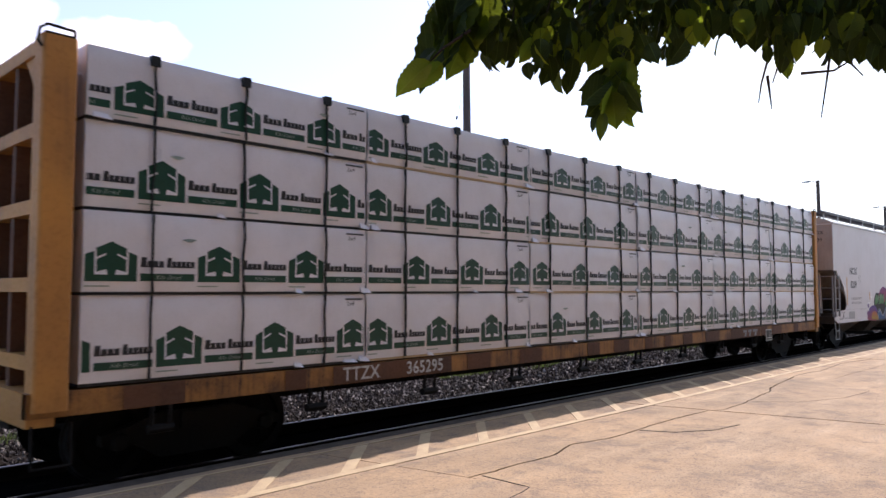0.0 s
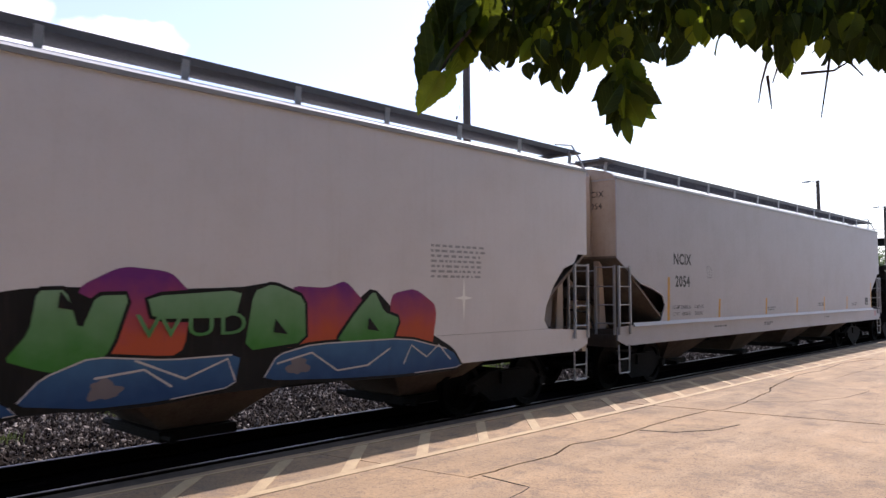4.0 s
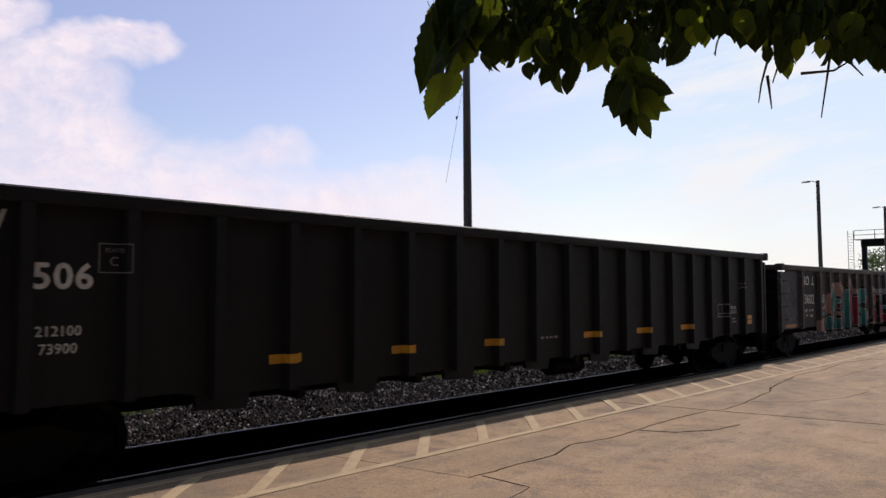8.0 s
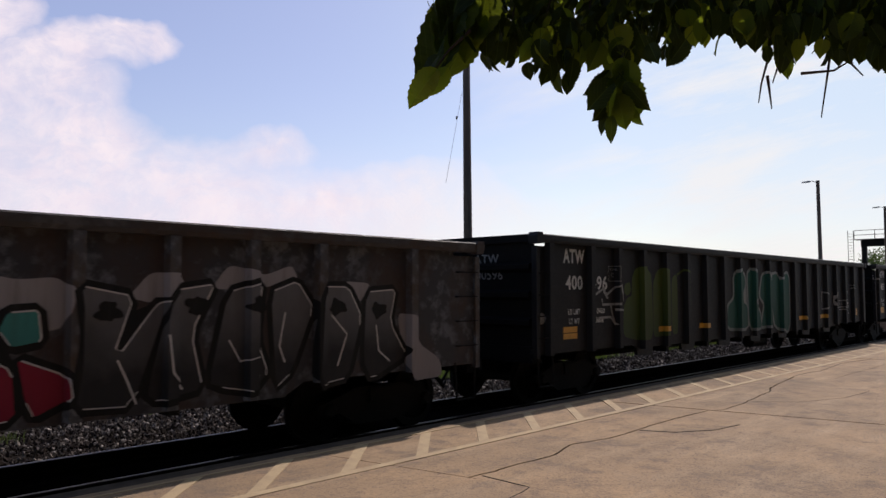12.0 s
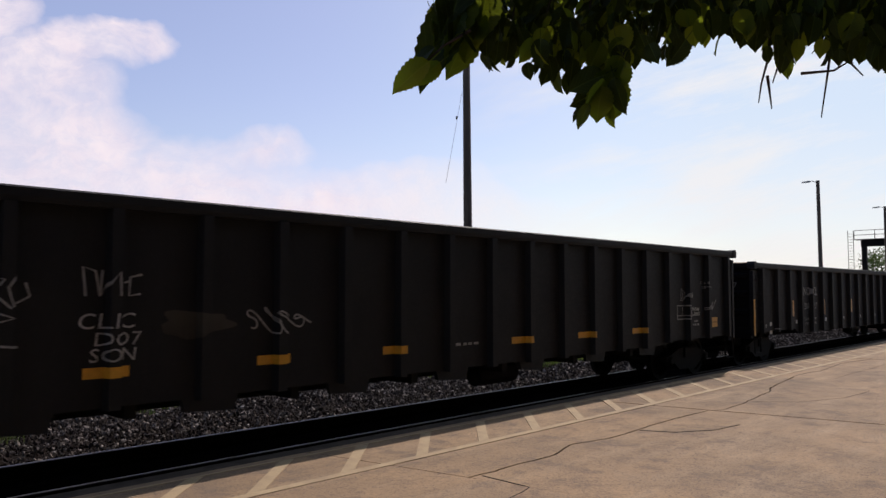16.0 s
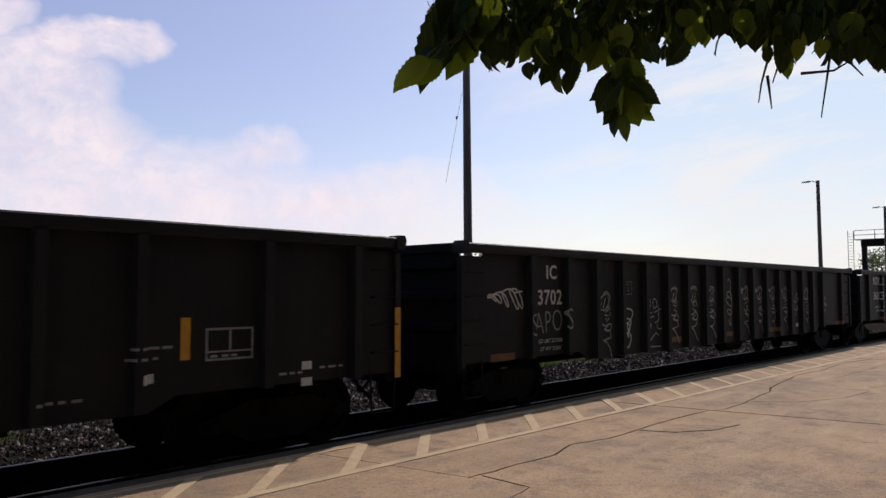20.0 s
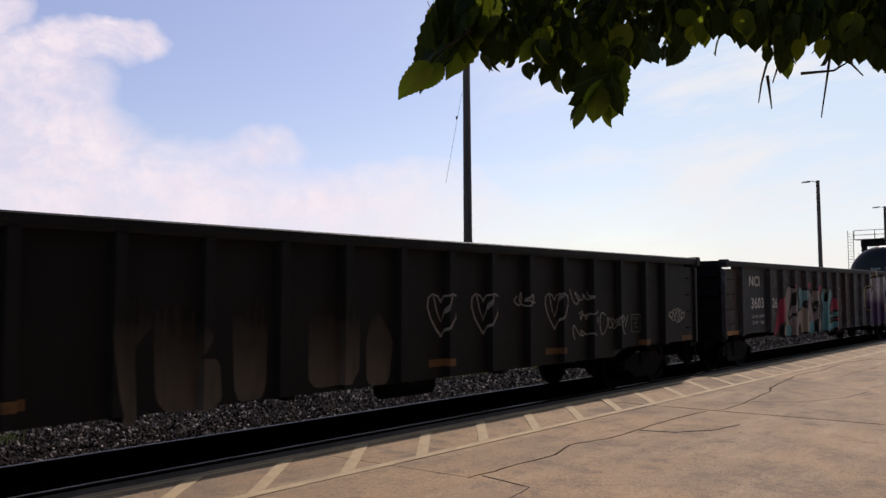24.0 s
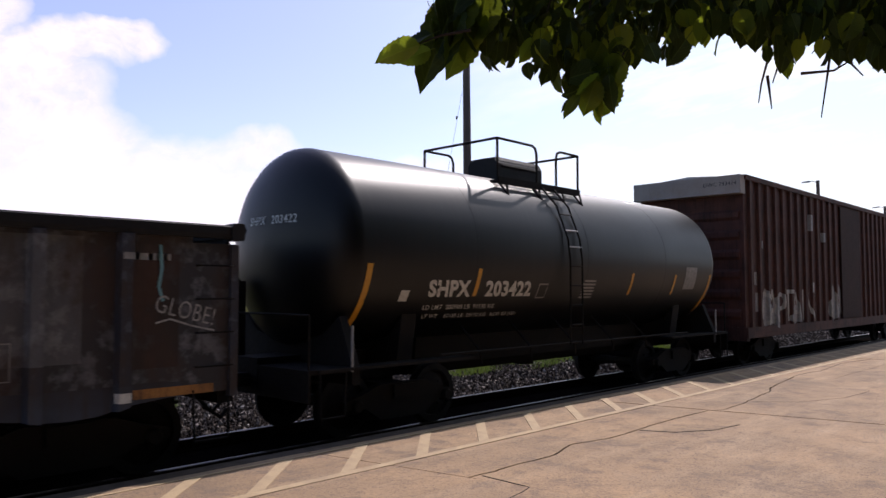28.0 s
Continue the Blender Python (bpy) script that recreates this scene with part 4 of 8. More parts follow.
M["teal_spray"] = spray("teal_spray", (0.010, 0.06, 0.045), (0.016, 0.085, 0.065), 1.0, 2.4)
M["pale_spray"] = spray("pale_spray", (0.16, 0.18, 0.17), (0.24, 0.26, 0.25), 1.0, 2.4, 0.6)
M["daub_tealp"], M["daub_pale"] = M["teal_spray"], M["pale_spray"]
daub(g5, r5, "tealp", [(7.85, 1.12), (7.91, 1.67), (8.32, 1.88), (8.31, 2.43), (8.64, 2.59), (9.02, 2.47), (9.07, 2.16), (8.70, 1.83), (9.17, 1.69), (9.20, 1.07)])
daub(g5, r5, "tealp", [(9.17, 2.49), (9.42, 2.63), (9.83, 2.47), (9.78, 1.94), (9.50, 1.76), (10.01, 1.51), (10.13, 1.05), (9.26, 1.07)])
daub(g5, r5, "tealp", [(10.19, 2.48), (10.56, 2.55), (10.81, 1.67), (10.68, 1.10), (10.04, 1.08), (10.31, 1.68), (9.98, 1.92)])
daub(g5, r5, "tealp", [(10.87, 2.50), (11.28, 2.55), (11.50, 2.36), (12.10, 2.59), (12.28, 2.39), (12.23, 0.86), (11.05, 1.05), (10.87, 1.67)])
for i, ch in enumerate("DCE"):
    write(g5, ch, 15.4 + i * 1.2, 1.7, 0.65, M["letter_dim"], r5, 1.0, -0.02, 0, 1, 0.004, "spray_tag")

g7, r7 = atw("gondola", "black gondola car with white scribbled spray tags", 130.76, "400", "429", "212300", "73700")
tag(g7, 0.25, 2.52, 0.7, 0.35, 11, M["letter_dim"], r7, 0.022, 4)
for pts in ([(3.22, 2.13), (3.27, 2.18), (3.27, 1.94)],
            [(3.39, 2.26), (3.36, 2.29), (3.47, 2.32)],
            [(3.33, 2.04), (3.44, 2.10), (3.40, 2.21), (3.34, 2.09), (3.36, 1.94), (3.45, 1.96)],
            [(3.48, 1.89), (3.53, 2.18), (3.64, 2.17), (3.55, 2.04), (3.70, 1.90)],
            [(3.75, 2.21), (3.67, 2.09), (3.72, 1.92), (3.88, 2.01), (3.84, 2.14)],
            [(3.29, 1.82), (3.53, 1.88), (3.73, 1.81), (3.54, 1.76), (3.32, 1.81), (3.56, 1.86)],
            [(3.09, 1.52), (3.24, 1.75), (3.30, 1.63), (3.46, 1.58), (3.79, 1.54)],
            [(4.38, 2.01), (4.35, 2.30), (4.47, 2.26), (4.52, 2.01)],
            [(4.54, 2.27), (4.52, 2.01), (4.59, 2.14), (4.68, 2.25), (4.69, 2.01)],
            [(4.74, 2.22), (4.74, 2.01), (4.74, 2.14), (4.82, 2.16)],
            [(4.94, 2.23), (4.82, 2.20), (4.81, 2.01), (4.93, 2.03)]):
    lay(g7, flat(ribbon(pts, 0.022)), M["letter_dim"], r7, 0.009, "spray_tag")
write(g7, "CLIC", 4.59, 1.75, 0.16, M["tag_white"], r7, 1.15, 0.0, 0, 1.0, 0.009, "spray_tag", 0.1)
write(g7, "DO7", 4.70, 1.57, 0.14, M["tag_white"], r7, 1.15, 0.0, 0, 1.0, 0.009, "spray_tag", 0.1)
write(g7, "SON", 4.66, 1.41, 0.14, M["tag_white"], r7, 1.15, 0.0, 0, 1.0, 0.009, "spray_tag", 0.1)
tag(g7, 17.35, 1.95, 0.5, 0.3, 15, M["letter_dim"], r7, 0.018, 4)
tag(g7, 18.62, 1.68, 0.5, 0.3, 16, M["letter_dim"], r7, 0.018, 4)
tag(g7, 6.6, 1.72, 0.8, 0.35, 14, M["letter_dim"], r7, 0.022, 4)
M["tan_spray"] = spray("tan_spray", (0.022, 0.020, 0.017), (0.060, 0.052, 0.040), 1.5, 1.95, 0.9)
blob(g7, 5.55, 1.7, 0.42, 0.14, 3, M["tan_spray"], r7, 0.003, "faded_tag")
blob(g7, 2.3, 1.9, 0.55, 0.13, 5, M["tan_spray"], r7, 0.002, "faded_tag")


def nokl(name, label, x0, L, body, chord, rows, mat, posts=NOKL_POSTS, top=2.80, drop=False, end_text=(), post=None):
    car, rel = gondola(name, label, x0, L, top, body, chord, posts, 0.78, drop, end_text=end_text, post=post)
    for txt, x, z, s, w in rows:
        write(car, txt, x, z, s, mat, rel, w, 0.006 if s > 0.2 else 0.001)
    return car, rel


# mural gondola
g4, r4 = nokl("gondola", "grey rusted gondola car with teal and crimson mural", 87.85, 20.05, M["gray_rusty"], M["chord_gray"],
              (("NO .L", 2.42, 2.34, 0.27, 1.05), ("3602", 2.5, 1.78, 0.29, 1.05), ("60", 3.76, 1.78, 0.29, 1.0), ("LD LMT  211700", 2.38, 1.44, 0.09, 1.0), ("LT WT   73900", 2.38, 1.28, 0.09, 1.0)), M["letter_white"], posts=tuple([1.66] + [3.32 + 0.978 * i for i in range(15)] + [18.6]), post=M["post_gray"])
M["panel_steel"] = rusty("panel_steel", (0.048, 0.054, 0.070), (0.042, 0.036, 0.037), (0.125, 0.130, 0.150), 1.3)
patch(g4, 0.11, 1.55, 0.97, 2.60, M["panel_steel"], r4, 0.0012, "faded_panel")
patch(g4, 1.80, 3.15, 0.95, 2.62, M["black_paint_dull"], r4, 0.002, "repainted_panel")
M["mural_teal"] = spray("mural_teal", (0.03, 0.14, 0.135), (0.055, 0.24, 0.215), 0.9, 2.2)
M["mural_red"] = spray("mural_red", (0.20, 0.012, 0.030), (0.27, 0.022, 0.045), 0.9, 2.2)
M["mural_rust"] = spray("mural_rust", (0.20, 0.02, 0.03), (0.30, 0.075, 0.04), 1.2, 2.0)
M["mural_pink"] = spray("mural_pink", (0.32, 0.20, 0.165), (0.38, 0.25, 0.21), 0.9, 2.4)
M["mural_black"] = spray("mural_black", (0.008, 0.008, 0.009), (0.012, 0.011, 0.011), 0.9, 2.4)
M["daub_edge_dim"] = spray("mural_edge_dim", (0.20, 0.19, 0.18), (0.26, 0.25, 0.24), 0.9, 2.2, 0.6)
M["daub_cloud"] = spray("mural_cloud", (0.22, 0.195, 0.20), (0.30, 0.275, 0.28), 0.9, 2.4, 0.4)
M["mural_gray"] = spray("mural_gray", (0.022, 0.022, 0.024), (0.13, 0.125, 0.13), 1.2, 2.0)
M["mural_mist"] = spray("mural_mist", (0.08, 0.20, 0.19), (0.16, 0.30, 0.28), 0.9, 2.2)
M["mural_white"] = spray("mural_white", (0.5, 0.47, 0.46), (0.55, 0.52, 0.5), 0.9, 2.2)
for key, mat in (("teal", "mural_teal"), ("red", "mural_red"), ("rust", "mural_rust"), ("pink", "mural_pink"), ("black", "mural_black"), ("gray", "mural_gray"), ("white", "mural_white"), ("edge", "mural_white"), ("aqua2", "mural_mist")):
    M["daub_" + key] = M[mat]
daub(g4, r4, "pink-", [(3.14, 0.79), (3.13, 1.11), (3.36, 1.11), (3.51, 1.41), (3.85, 1.54), (4.05, 1.66), (4.09, 1.84), (4.27, 1.97), (4.39, 2.15), (4.54, 2.20), (4.87, 2.30), (5.17, 2.30), (5.34, 2.36), (5.63, 2.29), (5.88, 2.21), (6.01, 2.11), (6.33, 2.22), (6.61, 2.14), (6.68, 2.39), (6.82, 2.51), (6.93, 2.34), (6.97, 2.20), (7.19, 2.09), (7.50, 2.12), (7.43, 1.82), (7.28, 0.85), (6.35, 0.80), (5.83, 0.77), (4.42, 0.78), (3.78, 0.77)])
daub(g4, r4, "teal", [(4.64, 2.22), (4.87, 2.08), (4.95, 1.96), (5.29, 1.74), (5.15, 1.52), (4.78, 1.35), (4.73, 1.21), (4.76, 1.09), (4.87, 0.94), (4.77, 0.79), (4.56, 0.77), (4.27, 0.78), (4.27, 0.89), (4.33, 1.26), (4.30, 1.70), (4.44, 1.99)])
daub(g4, r4, "teal", [(3.88, 1.04), (4.10, 1.21), (4.25, 1.26), (4.30, 1.06), (4.24, 0.78), (4.02, 0.78)])
daub(g4, r4, "teal", [(3.66, 1.31), (3.76, 1.39), (3.94, 1.40), (4.08, 1.28), (3.86, 1.23), (3.66, 1.22)])
daub(g4, r4, "teal", [(4.94, 1.34), (5.13, 1.30), (5.10, 1.14), (5.27, 1.15), (5.30, 1.32), (5.44, 1.28), (5.46, 0.83), (5.25, 0.78), (4.92, 0.77), (4.88, 0.94), (4.97, 1.05)])
daub(g4, r4, "red", [(5.28, 2.08), (5.37, 2.18), (5.57, 2.08), (5.91, 1.85), (5.76, 1.65), (5.50, 1.33), (5.21, 1.42), (5.13, 1.50), (5.29, 1.71)])
daub(g4, r4, "red", [(5.47, 1.26), (5.70, 1.37), (5.92, 1.36), (5.95, 1.22), (5.91, 0.94), (5.74, 0.88), (5.68, 0.81), (5.47, 0.83)])
daub(g4, r4, "teal", [(5.82, 1.59), (5.91, 1.82), (6.07, 2.06), (6.33, 2.19), (6.50, 2.19), (6.64, 2.00), (6.68, 1.73), (6.61, 1.40), (6.41, 1.09), (6.35, 0.80), (5.96, 0.78), (5.89, 1.12), (5.78, 1.39)])
daub(g4, r4, "red", [(6.61, 2.03), (6.78, 2.17), (7.04, 1.97), (6.86, 1.66), (6.83, 1.39), (7.01, 0.96), (6.76, 0.79), (6.45, 0.84), (6.48, 1.08), (6.61, 1.40), (6.70, 1.67)])
daub(g4, r4, "red", [(7.08, 1.86), (7.39, 1.91), (7.44, 1.71), (7.39, 1.36), (7.43, 1.13), (7.51, 1.00), (7.28, 0.79), (7.05, 0.87), (7.01, 1.15), (6.90, 1.44), (6.97, 1.66)])
daub(g4, r4, "teal", [(7.60, 1.85), (7.81, 2.15), (8.29, 2.13), (8.32, 1.93), (8.40, 2.18), (8.62, 2.02), (8.22, 1.56), (8.07, 1.63), (7.92, 1.54), (7.51, 1.59), (7.47, 1.73)])
daub(g4, r4, "teal", [(7.31, 1.32), (7.51, 1.44), (8.04, 1.50), (8.22, 1.39), (8.81, 1.29), (8.72, 0.95), (8.44, 0.78), (7.51, 0.83), (7.39, 1.01), (7.61, 1.16), (7.92, 1.14), (8.02, 1.22), (7.63, 1.29)])
daub(g4, r4, "red", [(8.49, 1.68), (8.76, 1.90), (8.91, 1.73), (8.72, 1.51), (8.49, 1.49)])
daub(g4, r4, "black.", [(4.82, 1.99), (4.88, 1.89), (4.73, 1.54), (4.65, 1.40), (4.64, 1.54)])
daub(g4, r4, "black.", [(5.52, 1.91), (5.64, 1.90), (5.67, 1.80), (5.53, 1.75)])
daub(g4, r4, "black.", [(6.24, 1.60), (6.28, 1.74), (6.34, 1.57), (6.31, 1.39), (6.24, 1.31), (6.21, 1.45)])
daub(g4, r4, "black.", [(6.72, 1.23), (6.83, 1.22), (6.84, 1.03), (6.74, 1.02)])
daub(g4, r4, "pink.", [(8.76, 1.35), (8.93, 1.31), (8.95, 1.06), (8.79, 0.94)])
daub(g4, r4, "aqua2.", [(4.35, 1.56), (4.70, 1.73), (4.72, 1.63), (4.36, 1.42)])
daub(g4, r4, "cloud-", [(9.23, 1.93), (9.22, 2.19), (9.45, 2.14), (9.60, 2.12), (9.73, 2.21), (9.87, 2.13), (10.20, 2.10), (10.55, 2.15), (10.92, 2.11), (11.26, 2.13), (11.63, 2.08), (12.21, 2.06), (12.70, 2.09), (13.00, 2.06), (13.19, 2.23), (13.56, 2.15), (13.90, 2.18), (14.07, 2.06), (13.94, 1.66), (13.16, 1.88), (11.88, 1.93), (10.71, 1.91), (10.06, 1.90), (9.43, 1.89)])
daub(g4, r4, "red", [(9.19, 1.64), (9.25, 1.83), (9.39, 1.91), (9.69, 1.88), (9.80, 1.97), (10.03, 1.90), (10.06, 1.79), (9.86, 1.46), (9.77, 1.58), (9.53, 1.57), (9.42, 1.51), (9.82, 1.40), (10.05, 1.32), (10.12, 1.11), (10.01, 0.85), (9.54, 0.82), (9.06, 0.82), (9.21, 1.06), (9.33, 1.09), (9.41, 1.00), (9.76, 1.05), (9.82, 1.13), (9.54, 1.12), (9.30, 1.26), (9.21, 1.39)])
daub(g4, r4, "teal.", [(9.20, 1.66), (9.25, 1.83), (9.39, 1.90), (9.52, 1.88), (9.52, 1.72), (9.36, 1.53), (9.21, 1.50)])
daub(g4, r4, "rust.", [(9.52, 1.88), (9.69, 1.88), (9.80, 1.95), (10.03, 1.90), (9.86, 1.48), (9.74, 1.60), (9.53, 1.59)])
daub(g4, r4, "teal.", [(9.23, 0.94), (9.31, 0.99), (9.37, 0.96), (9.36, 0.84), (9.23, 0.88)])
daub(g4, r4, "red", [(10.20, 1.94), (10.53, 1.96), (10.51, 1.75), (10.40, 1.69), (10.24, 1.44), (10.54, 1.49), (10.65, 1.11), (10.65, 0.80), (10.10, 0.84), (10.17, 1.15), (10.09, 1.34), (10.14, 1.60)])
daub(g4, r4, "teal.", [(10.20, 1.85), (10.35, 1.90), (10.43, 1.82), (10.35, 1.69), (10.23, 1.71)])
daub(g4, r4, "teal", [(10.63, 1.92), (10.90, 1.91), (10.90, 1.62), (10.56, 1.61), (10.56, 1.73)])
daub(g4, r4, "red", [(10.53, 1.59), (10.85, 1.43), (10.88, 1.19), (11.22, 1.16), (11.40, 1.05), (11.23, 0.86), (10.68, 0.82), (10.64, 1.20)])
daub(g4, r4, "teal", [(10.85, 1.50), (11.13, 1.49), (11.13, 1.32), (10.88, 1.28)])
daub(g4, r4, "rust", [(11.10, 1.86), (11.15, 1.93), (11.44, 1.93), (11.36, 1.53), (11.07, 1.54)])
daub(g4, r4, "teal", [(11.28, 1.41), (11.63, 1.41), (11.76, 1.17), (11.73, 0.97), (11.55, 0.83), (11.25, 0.84), (11.22, 0.96), (11.40, 1.05), (11.28, 1.21)])
daub(g4, r4, "red", [(11.54, 1.93), (11.88, 1.95), (11.89, 1.53), (11.57, 1.54)])
daub(g4, r4, "teal.", [(11.60, 1.70), (11.68, 1.80), (11.79, 1.72), (11.73, 1.59)])
daub(g4, r4, "red", [(11.95, 1.92), (12.14, 1.95), (12.15, 1.47), (12.29, 1.19), (12.36, 0.81), (11.83, 0.80), (11.89, 1.11)])
daub(g4, r4, "teal", [(12.14, 1.92), (12.31, 1.95), (12.46, 1.62), (12.49, 1.28), (12.29, 1.24), (12.18, 1.52)])
daub(g4, r4, "rust", [(12.49, 1.92), (12.78, 1.97), (13.08, 1.94), (12.93, 1.54), (12.71, 1.61), (12.49, 1.67)])
daub(g4, r4, "red", [(12.49, 1.62), (12.82, 1.32), (12.79, 0.82), (12.43, 0.80), (12.46, 1.18)])
daub(g4, r4, "red", [(13.12, 1.97), (13.35, 2.00), (13.36, 1.70), (13.24, 1.53), (13.56, 1.34), (13.60, 0.86), (13.01, 0.80), (13.04, 1.31), (13.00, 1.60)])
daub(g4, r4, "teal", [(13.48, 1.88), (13.77, 1.90), (13.81, 1.57), (13.52, 1.52), (13.40, 1.70)])
daub(g4, r4, "red", [(13.56, 1.46), (14.03, 1.26), (14.07, 1.01), (13.73, 0.85), (13.64, 1.04)])
daub(g4, r4, "black.", [(9.44, 1.57), (9.77, 1.55), (9.70, 1.49), (9.49, 1.51)])
daub(g4, r4, "black.", [(9.54, 1.12), (9.82, 1.13), (9.78, 1.06), (9.60, 1.07)])
daub(g4, r4, "black.", [(10.87, 1.91), (10.96, 1.89), (10.96, 1.62), (10.90, 1.62)])
for pts in ([(14.62, 2.0), (14.83, 2.24), (15.14, 2.24), (15.24, 2.06), (14.89, 1.94)], [(15.54, 2.09), (15.75, 2.34), (16.04, 2.29), (16.23, 2.23), (16.59, 2.36), (16.68, 2.2), (16.12, 2.1)],
            [(17.34, 2.17), (17.86, 2.15), (17.67, 1.91)], [(18.36, 1.74), (18.66, 1.7), (18.77, 1.29), (19.18, 1.06), (19.24, 0.82), (18.6, 0.80), (18.49, 1.15)]):
    daub(g4, r4, "cloud-", pts)
for pts in ([(14.08, 2.14), (14.68, 2.02), (14.47, 1.38), (14.89, 1.94), (15.05, 1.97), (14.68, 0.86), (14.05, 0.89), (14.16, 1.59)], [(15.05, 2.08), (15.6, 2.16), (15.31, 1.6), (15.46, 0.97), (14.92, 0.88), (14.79, 0.98)],
            [(15.72, 2.06), (16.2, 2.19), (16.13, 1.5), (16.29, 1.09), (16.07, 0.88), (15.7, 0.95), (15.49, 1.03)], [(16.28, 2.06), (16.68, 2.2), (16.94, 1.85), (16.61, 1.06), (16.37, 0.88)],
            [(17.02, 2.13), (17.48, 2.13), (17.72, 1.72), (17.49, 0.92), (16.95, 0.86)], [(17.76, 2.06), (18.33, 2.1), (18.22, 1.63), (18.55, 1.15), (17.87, 0.86), (17.72, 1.12)]):
    daub(g4, r4, "gray", pts)
for pts in ([(14.5, 1.36), (14.62, 1.1), (14.7, 0.9)], [(15.0, 1.6), (15.05, 1.2), (15.2, 1.0)], [(15.75, 1.5), (15.9, 1.25), (16.1, 1.3), (16.15, 1.05)], [(16.5, 1.8), (16.42, 1.4), (16.5, 1.2)], [(17.2, 1.75), (17.45, 1.5), (17.3, 1.1)], [(17.95, 1.6), (18.0, 1.25), (18.2, 1.1)]):
    lay(g4, flat(ribbon(pts, 0.022)), M["mural_white"], r4, 0.0165, "mural_highlight")
for x, z in ((14.4, 1.85), (15.35, 1.9), (16.1, 1.9), (17.3, 1.85), (18.0, 1.8)):
    blob(g4, x, z, 0.13, 0.1, int(x * 10), M["mural_black"], r4, 0.0155, "mural_accent")

g8, r8 = nokl("gondola", "black gondola car with upright yellow reflectors and heaped load", 151.95, 19.95, M["black_paint_dull"], M["black_paint"],
              (("NO", 4.30, 2.02, 0.25, 1.0), ("KL", 5.06, 2.02, 0.25, 1.0), ("360", 4.28, 1.58, 0.2, 1.0), ("127", 5.0, 1.58, 0.2, 1.0), ("LD LMT", 4.29, 1.19, 0.075, 1.0), ("LT WT", 4.27, 1.05, 0.075, 1.0), ("11100", 5.02, 1.19, 0.075, 1.0), ("78900", 5.02, 1.05, 0.075, 1.0)), M["letter_dim"],
              posts=tuple([0.6] + [1.70 + 0.972 * i for i in range(16)] + [17.80, 19.15]), end_text=(("NOKL", -0.1, 2.45, 0.14), ("360127", -0.75, 2.2, 0.14)))
for x in (3.10, 5.66, 8.53, 11.6, 14.48, 16.8):
    patch(g8, x - 0.055, x + 0.055, 1.31, 1.77, M["reflector_yellow"], r8, 0.006)
for x in (0.062, 19.888):
    part("reflector", Solid().box(x - 0.05, x + 0.05, -1.517, -1.509, 0.87, 1.83), M["reflector_yellow"], g8, "tall yellow reflector on the corner post")
for x in (1.30, 3.35, 6.07, 7.95, 9.91, 11.87, 14.75, 16.38, 18.4):
    patch(g8, x - 0.075, x + 0.075, 1.09, 1.19, M["letter_white"], r8, 0.006, "square_patch")
patch(g8, 18.32, 18.48, 0.89, 0.99, M["letter_white"], r8, 0.006, "square_patch")
patch(g8, 1.22, 1.38, 0.86, 0.96, M["letter_white"], r8, 0.006, "square_patch")
for a, b, c, d in ((17.04, 17.64, 1.62, 1.645), (17.04, 17.64, 1.28, 1.305), (17.04, 17.64, 1.37, 1.39), (17.04, 17.065, 1.28, 1.645), (17.615, 17.64, 1.28, 1.645), (17.33, 17.355, 1.38, 1.63)):
    patch(g8, a, b, c, d, M["letter_dim"], r8, 0.005, "panel_frame")
for i, (x, z) in enumerate(((0.64, 1.12), (0.66, 1.07), (1.60, 1.0), (16.2, 1.46), (16.15, 1.35), (15.3, 0.99), (18.0, 1.06), (18.6, 1.1), (17.1, 1.33))):
    small_bars(g8, r8, x, x + 0.35, z, 0.03, 500 + i, M["letter_dim"])
heap = Solid().sheet(60, 6, lambda a, b: (0.6 + 18 * a, -1.30 + 2.6 * b, 2.73 + (0.15 + 0.05 * noise.noise(Vector((a * 25, b * 5, 0)))) * math.sin(math.pi * min(1, max(0, b * 0.9 + 0.12))) * (1 if 0.02 < a < 0.98 else 0)))
part("load", heap, M["lumber_wood"], g8, "heaped pale load just above the car sides")

g9, r9 = nokl("gondola", "black gondola car with repeated white column tags", 173.15, 20.05, M["black_paint_dull"], M["black_paint"],
              (("IC", 2.39, 2.37, 0.24, 1.0), ("3702", 2.34, 1.93, 0.26, 0.95), ("LD LMT 213300", 2.35, 1.19, 0.07, 1.0), ("LT WT 72700", 2.35, 1.05, 0.07, 1.0)), M["letter_white"],
              posts=tuple([1.75] + [2.83 + 0.94 * i for i in range(16)] + [18.9]))
tag(g9, 1.1, 1.95, 0.95, 0.4, 31, M["letter_white"], r9, 0.028, 5)
patch(g9, 14.63, 14.83, 1.0, 1.1, M["letter_white"], r9, 0.006, "square_patch")
plate_c(g9, r9, 5.03, 2.11, 0.26, M["letter_dim"])
for i, x in enumerate((14.7, 17.28)):
    tag(g9, x, 1.7, 0.42, 0.6, 36 + i, M["letter_dim"], r9, 0.03, 3, True)
write(g9, "SAPOS", 2.30, 1.5, 0.40, M["letter_dim"], r9, 0.72, -0.008, 4, 1.0, 0.006, "spray_tag")
